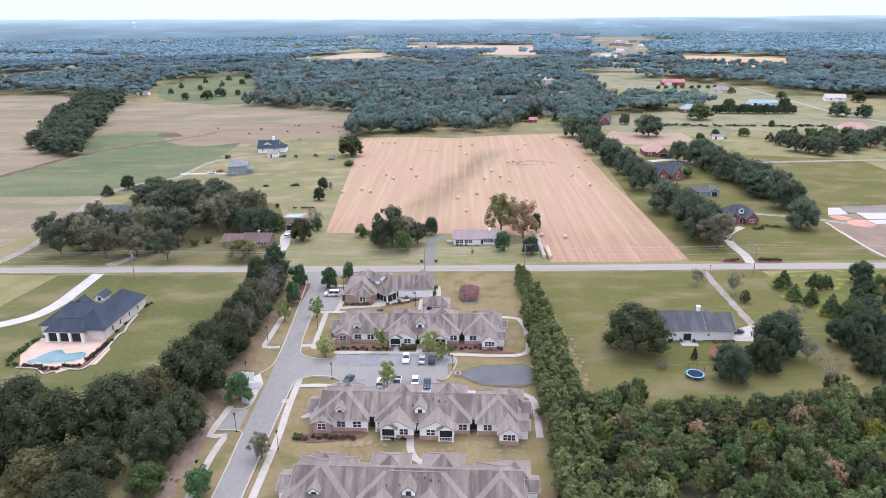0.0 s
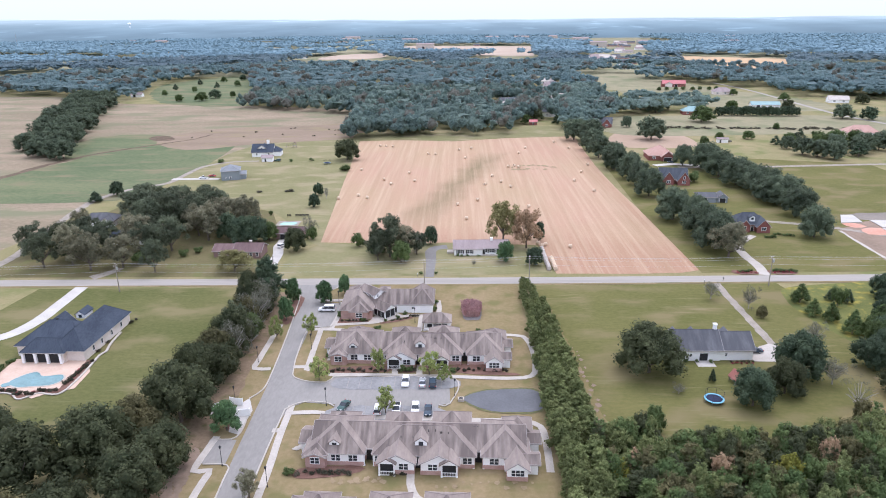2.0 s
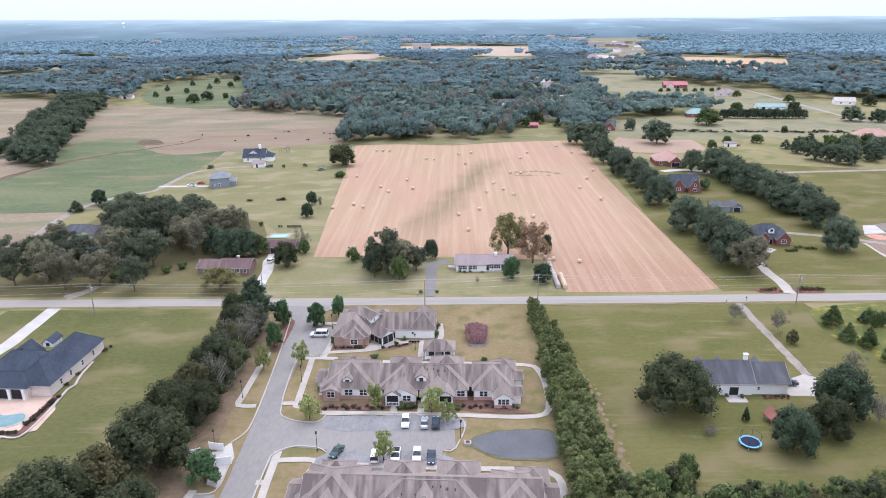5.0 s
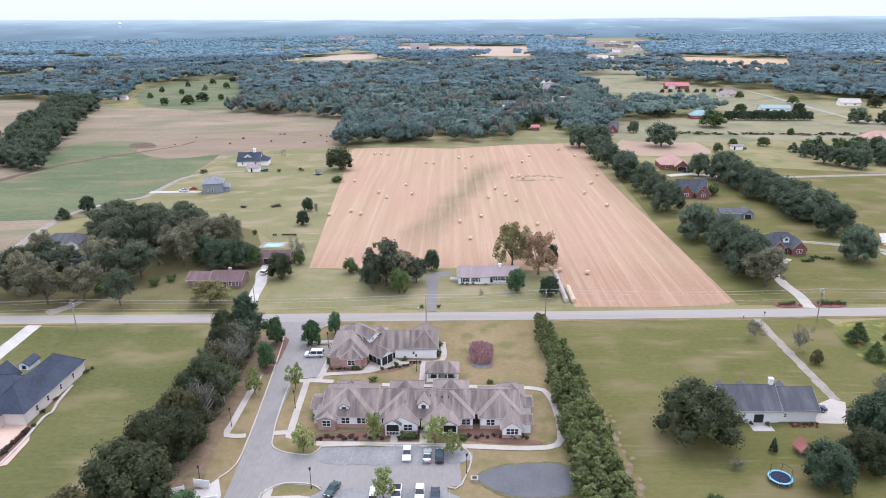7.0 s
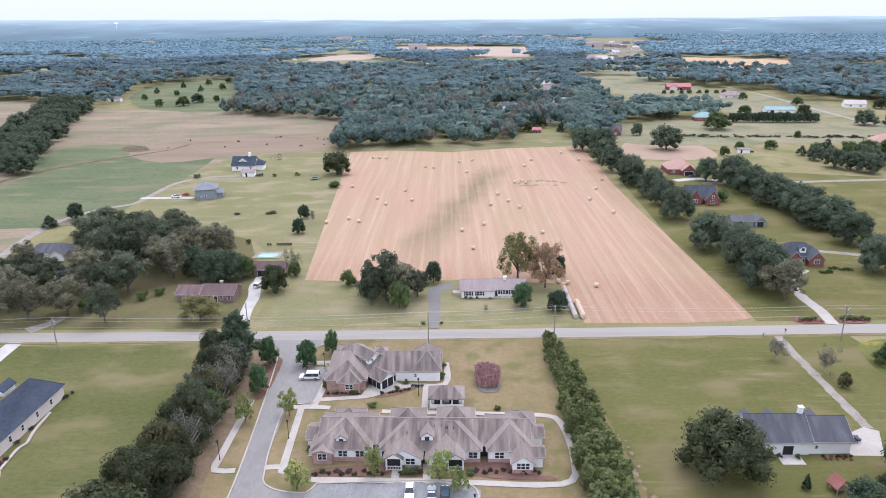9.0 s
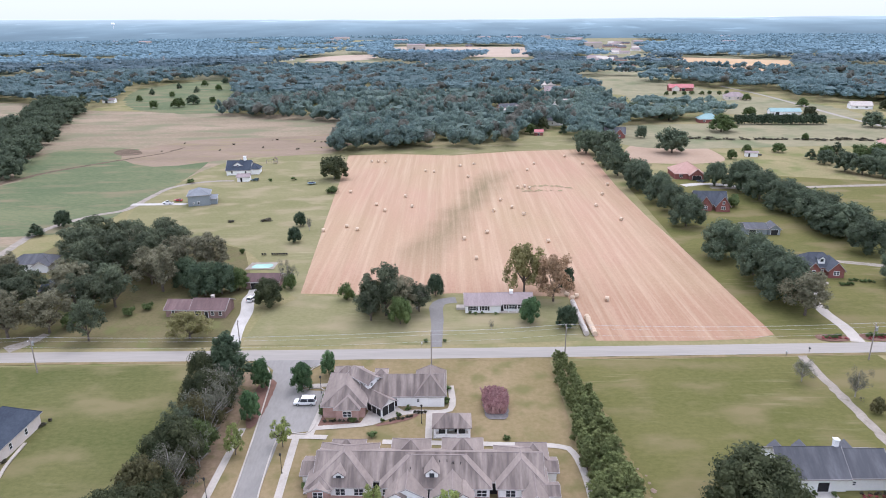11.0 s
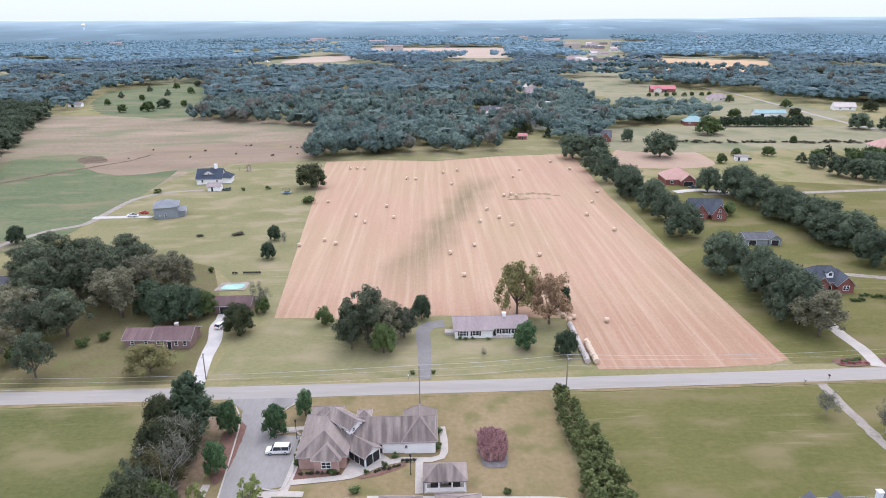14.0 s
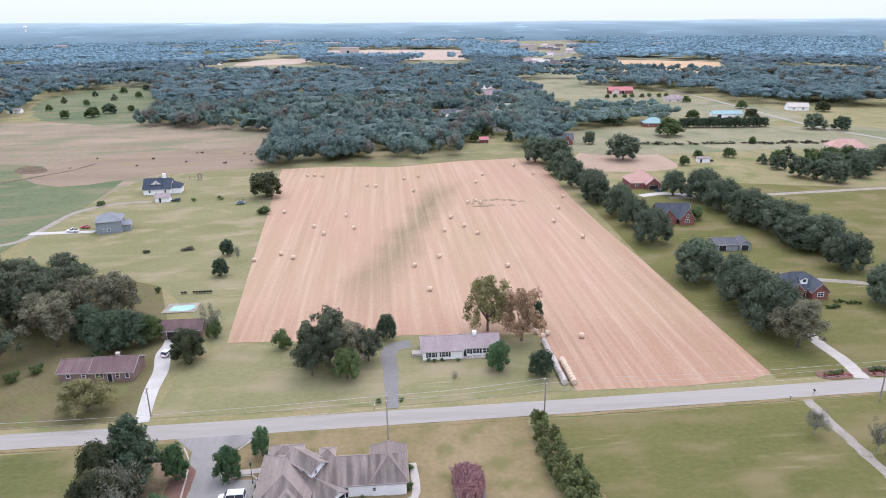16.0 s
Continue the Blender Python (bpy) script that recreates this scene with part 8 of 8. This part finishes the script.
shrubs("bush", "flower beds at the brick house's drive", [(98.8 + i * 1.1, 222.6 + 0.2 * i) for i in range(5)] + [(110.6 + i * 1.2, 223.6 - 0.1 * i) for i in range(7)] + [(129 + i * 1.2, 263.4 - 0.4 * i) for i in range(6)] + [(124 + i, 260.0) for i in range(4)], 0.9, 1.5)
shrubs("shrub", "flower beds at the white house", [(73 + i * 1.0, 160.4) for i in range(6)], 0.5, 0.8)

for x, y, k in ((90.7, 214.8, 1), (84.0, 213.0, 0), (-8.4, 218.9, 0), (-62.2, 218.4, 0)):
    m = empty("letterbox", x, y)
    part("post", box(bmesh.new(), -0.06, 0.06, -0.06, 0.06, 0, 1.05), M_WOOD, m)
    part("box", box(bmesh.new(), -0.13, 0.13, -0.28, 0.28, 1.05, 1.35), M_DARK if k else M_GALV, m)
    tagged(m, "roadside letterbox on a wooden post", "letterbox", "letterboxes")

for x, y, turn in ((-48.6, 138.2, 20), (-44.6, 140.4, -10), (-41.8, 135.8, 10)):
    d = empty("fence_panel", x, y, turn)
    part("panel", box(bmesh.new(), -1.5, 1.5, -0.05, 0.05, 0.1, 1.8), M_SIDING, d)
    for s in (-1.5, 1.5):
        part("post", box(bmesh.new(), s - 0.08, s + 0.08, -0.08, 0.08, 0, 1.95), M_SIDING, d)
    tagged(d, "white panel of the refuse enclosure", "fence panel", "refuse enclosure panels")

# red flowers at the mouth of the brick house's drive
for pts in ([(97.4, 221.2), (97.4, 224.6), (104.2, 224.4), (104.4, 220.9)], [(109.6, 221.0), (109.4, 224.8), (117.2, 225.0), (117.4, 221.2)]):
    sheet("mulch_bed", pts, M_MULCH, 0.08, "brown mulch bed with red flowering shrubs", "mulch bed", jitter=0.15, step=1.0)
shrubs("flower", "flowers at the drive's mouth", [(98.4 + i * 1.4, 221.9 + (i % 2) * 0.5) for i in range(5)] + [(110.4 + i * 1.4, 222.0 + (i % 2) * 0.5) for i in range(5)], 0.7, 1.1)
shrubs("flower", "flowers by the white house", [(72.6 + i * 1.2, 159.6) for i in range(5)], 0.5, 0.7)


def garden_chair(x, y, turn):
    """A low dark slatted pool chair."""
    c = empty("garden_chair", x, y, turn, 0.1)
    part("seat", box(bmesh.new(), -0.3, 0.3, -0.35, 0.3, 0.34, 0.4), M_DARK, c)
    back = bmesh.new()
    box(back, -0.3, 0.3, 0.24, 0.3, 0.4, 1.05)
    bmesh.ops.rotate(back, verts=back.verts, cent=(0, 0.3, 0.4), matrix=Matrix.Rotation(radians(-18), 3, "X"))
    part("backrest", back, M_DARK, c)
    for sx in (-0.27, 0.27):
        part("armrest", box(bmesh.new(), sx - 0.04, sx + 0.04, -0.32, 0.34, 0.58, 0.63), M_DARK, c)
        for sy in (-0.3, 0.26):
            part("leg", box(bmesh.new(), sx - 0.03, sx + 0.03, sy - 0.03, sy + 0.03, 0, 0.6), M_DARK, c)
    return tagged(c, "dark wooden garden chair in a row behind the pool", "chair", "chairs behind the pool")


for i in range(7):
    garden_chair(-65.6 + i * 0.86, 292.5, 180)
for i in range(2):
    garden_chair(-69.2 + i * 0.95, 292.4, 180)


def play_set(x, y, turn):
    """A timber climbing frame with a small gabled roof and a swing beam."""
    p = empty("play_set", x, y, turn)
    for sx in (-1.0, 1.0):
        for sy in (-1.0, 1.0):
            part("post", box(bmesh.new(), sx - 0.07, sx + 0.07, sy - 0.07, sy + 0.07, 0, 2.6), M_WOOD, p)
    part("deck", box(bmesh.new(), -1.1, 1.1, -1.1, 1.1, 1.3, 1.42), M_WOOD, p)
    bm = bmesh.new()
    gable_slabs(bm, -1.1, 1.1, -1.1, 1.1, 2.6, 0.9, 0.2, "y")
    part("roof", bm, M_BROWNROOF, p)
    part("swing_beam", rod(bmesh.new(), (-5.2, 0, 2.4), (-1.0, 0, 2.4), 0.08, 0.08, 6), M_WOOD, p)
    for sy in (-1.1, 1.1):
        part("brace", rod(bmesh.new(), (-5.2, 0, 2.45), (-5.5, sy, 0), 0.07, 0.07, 6), M_WOOD, p)
    for sx in (-4.2, -2.6):
        part("swing", box(bmesh.new(), sx - 0.25, sx + 0.25, -0.1, 0.1, 0.5, 0.55), M_DARK, p)
        for d in (-0.22, 0.22):
            part("chain", rod(bmesh.new(), (sx + d, 0, 0.5), (sx + d, 0, 2.4), 0.015, 0.015, 4), M_METAL, p)
    return tagged(p, "brown timber play set with swings on the lawn", "play set")


play_set(-104.6, 459.6, 8)
worn("dry worn patch of lawn by the wood", [(-66.5 + WORN.uniform(-2, 2), 128 + i * 1.5) for i in range(9)], 1.0, 2.2, M_BARE)
worn("bare reddish earth beside the evergreen screen", [(35.2 + WORN.uniform(-1.0, 1.4), 128 + i * 2.1) for i in range(20)], 0.25, 0.8, M_MULCH2)
worn("thin pinkish grass before the apartments", [(-19 + i * 0.8 + WORN.uniform(-0.6, 0.6), 114.4 + WORN.uniform(-0.7, 0.7)) for i in range(14)] + [(1 + i * 1.6, 113.4 + WORN.uniform(-1, 1)) for i in range(12)], 0.25, 0.7, surface("thin_pinkish_grass", (0.25, 0.19, 0.115), (0.31, 0.235, 0.15), 0.3, 1.5))
worn("thin weedy patches in the hay stubble", [(48 + 11 * math.cos(i * 0.29) + WORN.uniform(-1.6, 1.6), 391.5 + 5.5 * math.sin(i * 0.29) + WORN.uniform(-1.2, 1.2)) for i in range(19)] + [(36 + i * 1.5, 386 + WORN.uniform(-1, 1)) for i in range(6)], 0.5, 1.7, surface("weedy_stubble", (0.235, 0.195, 0.11), (0.33, 0.26, 0.16), 0.3, 2))
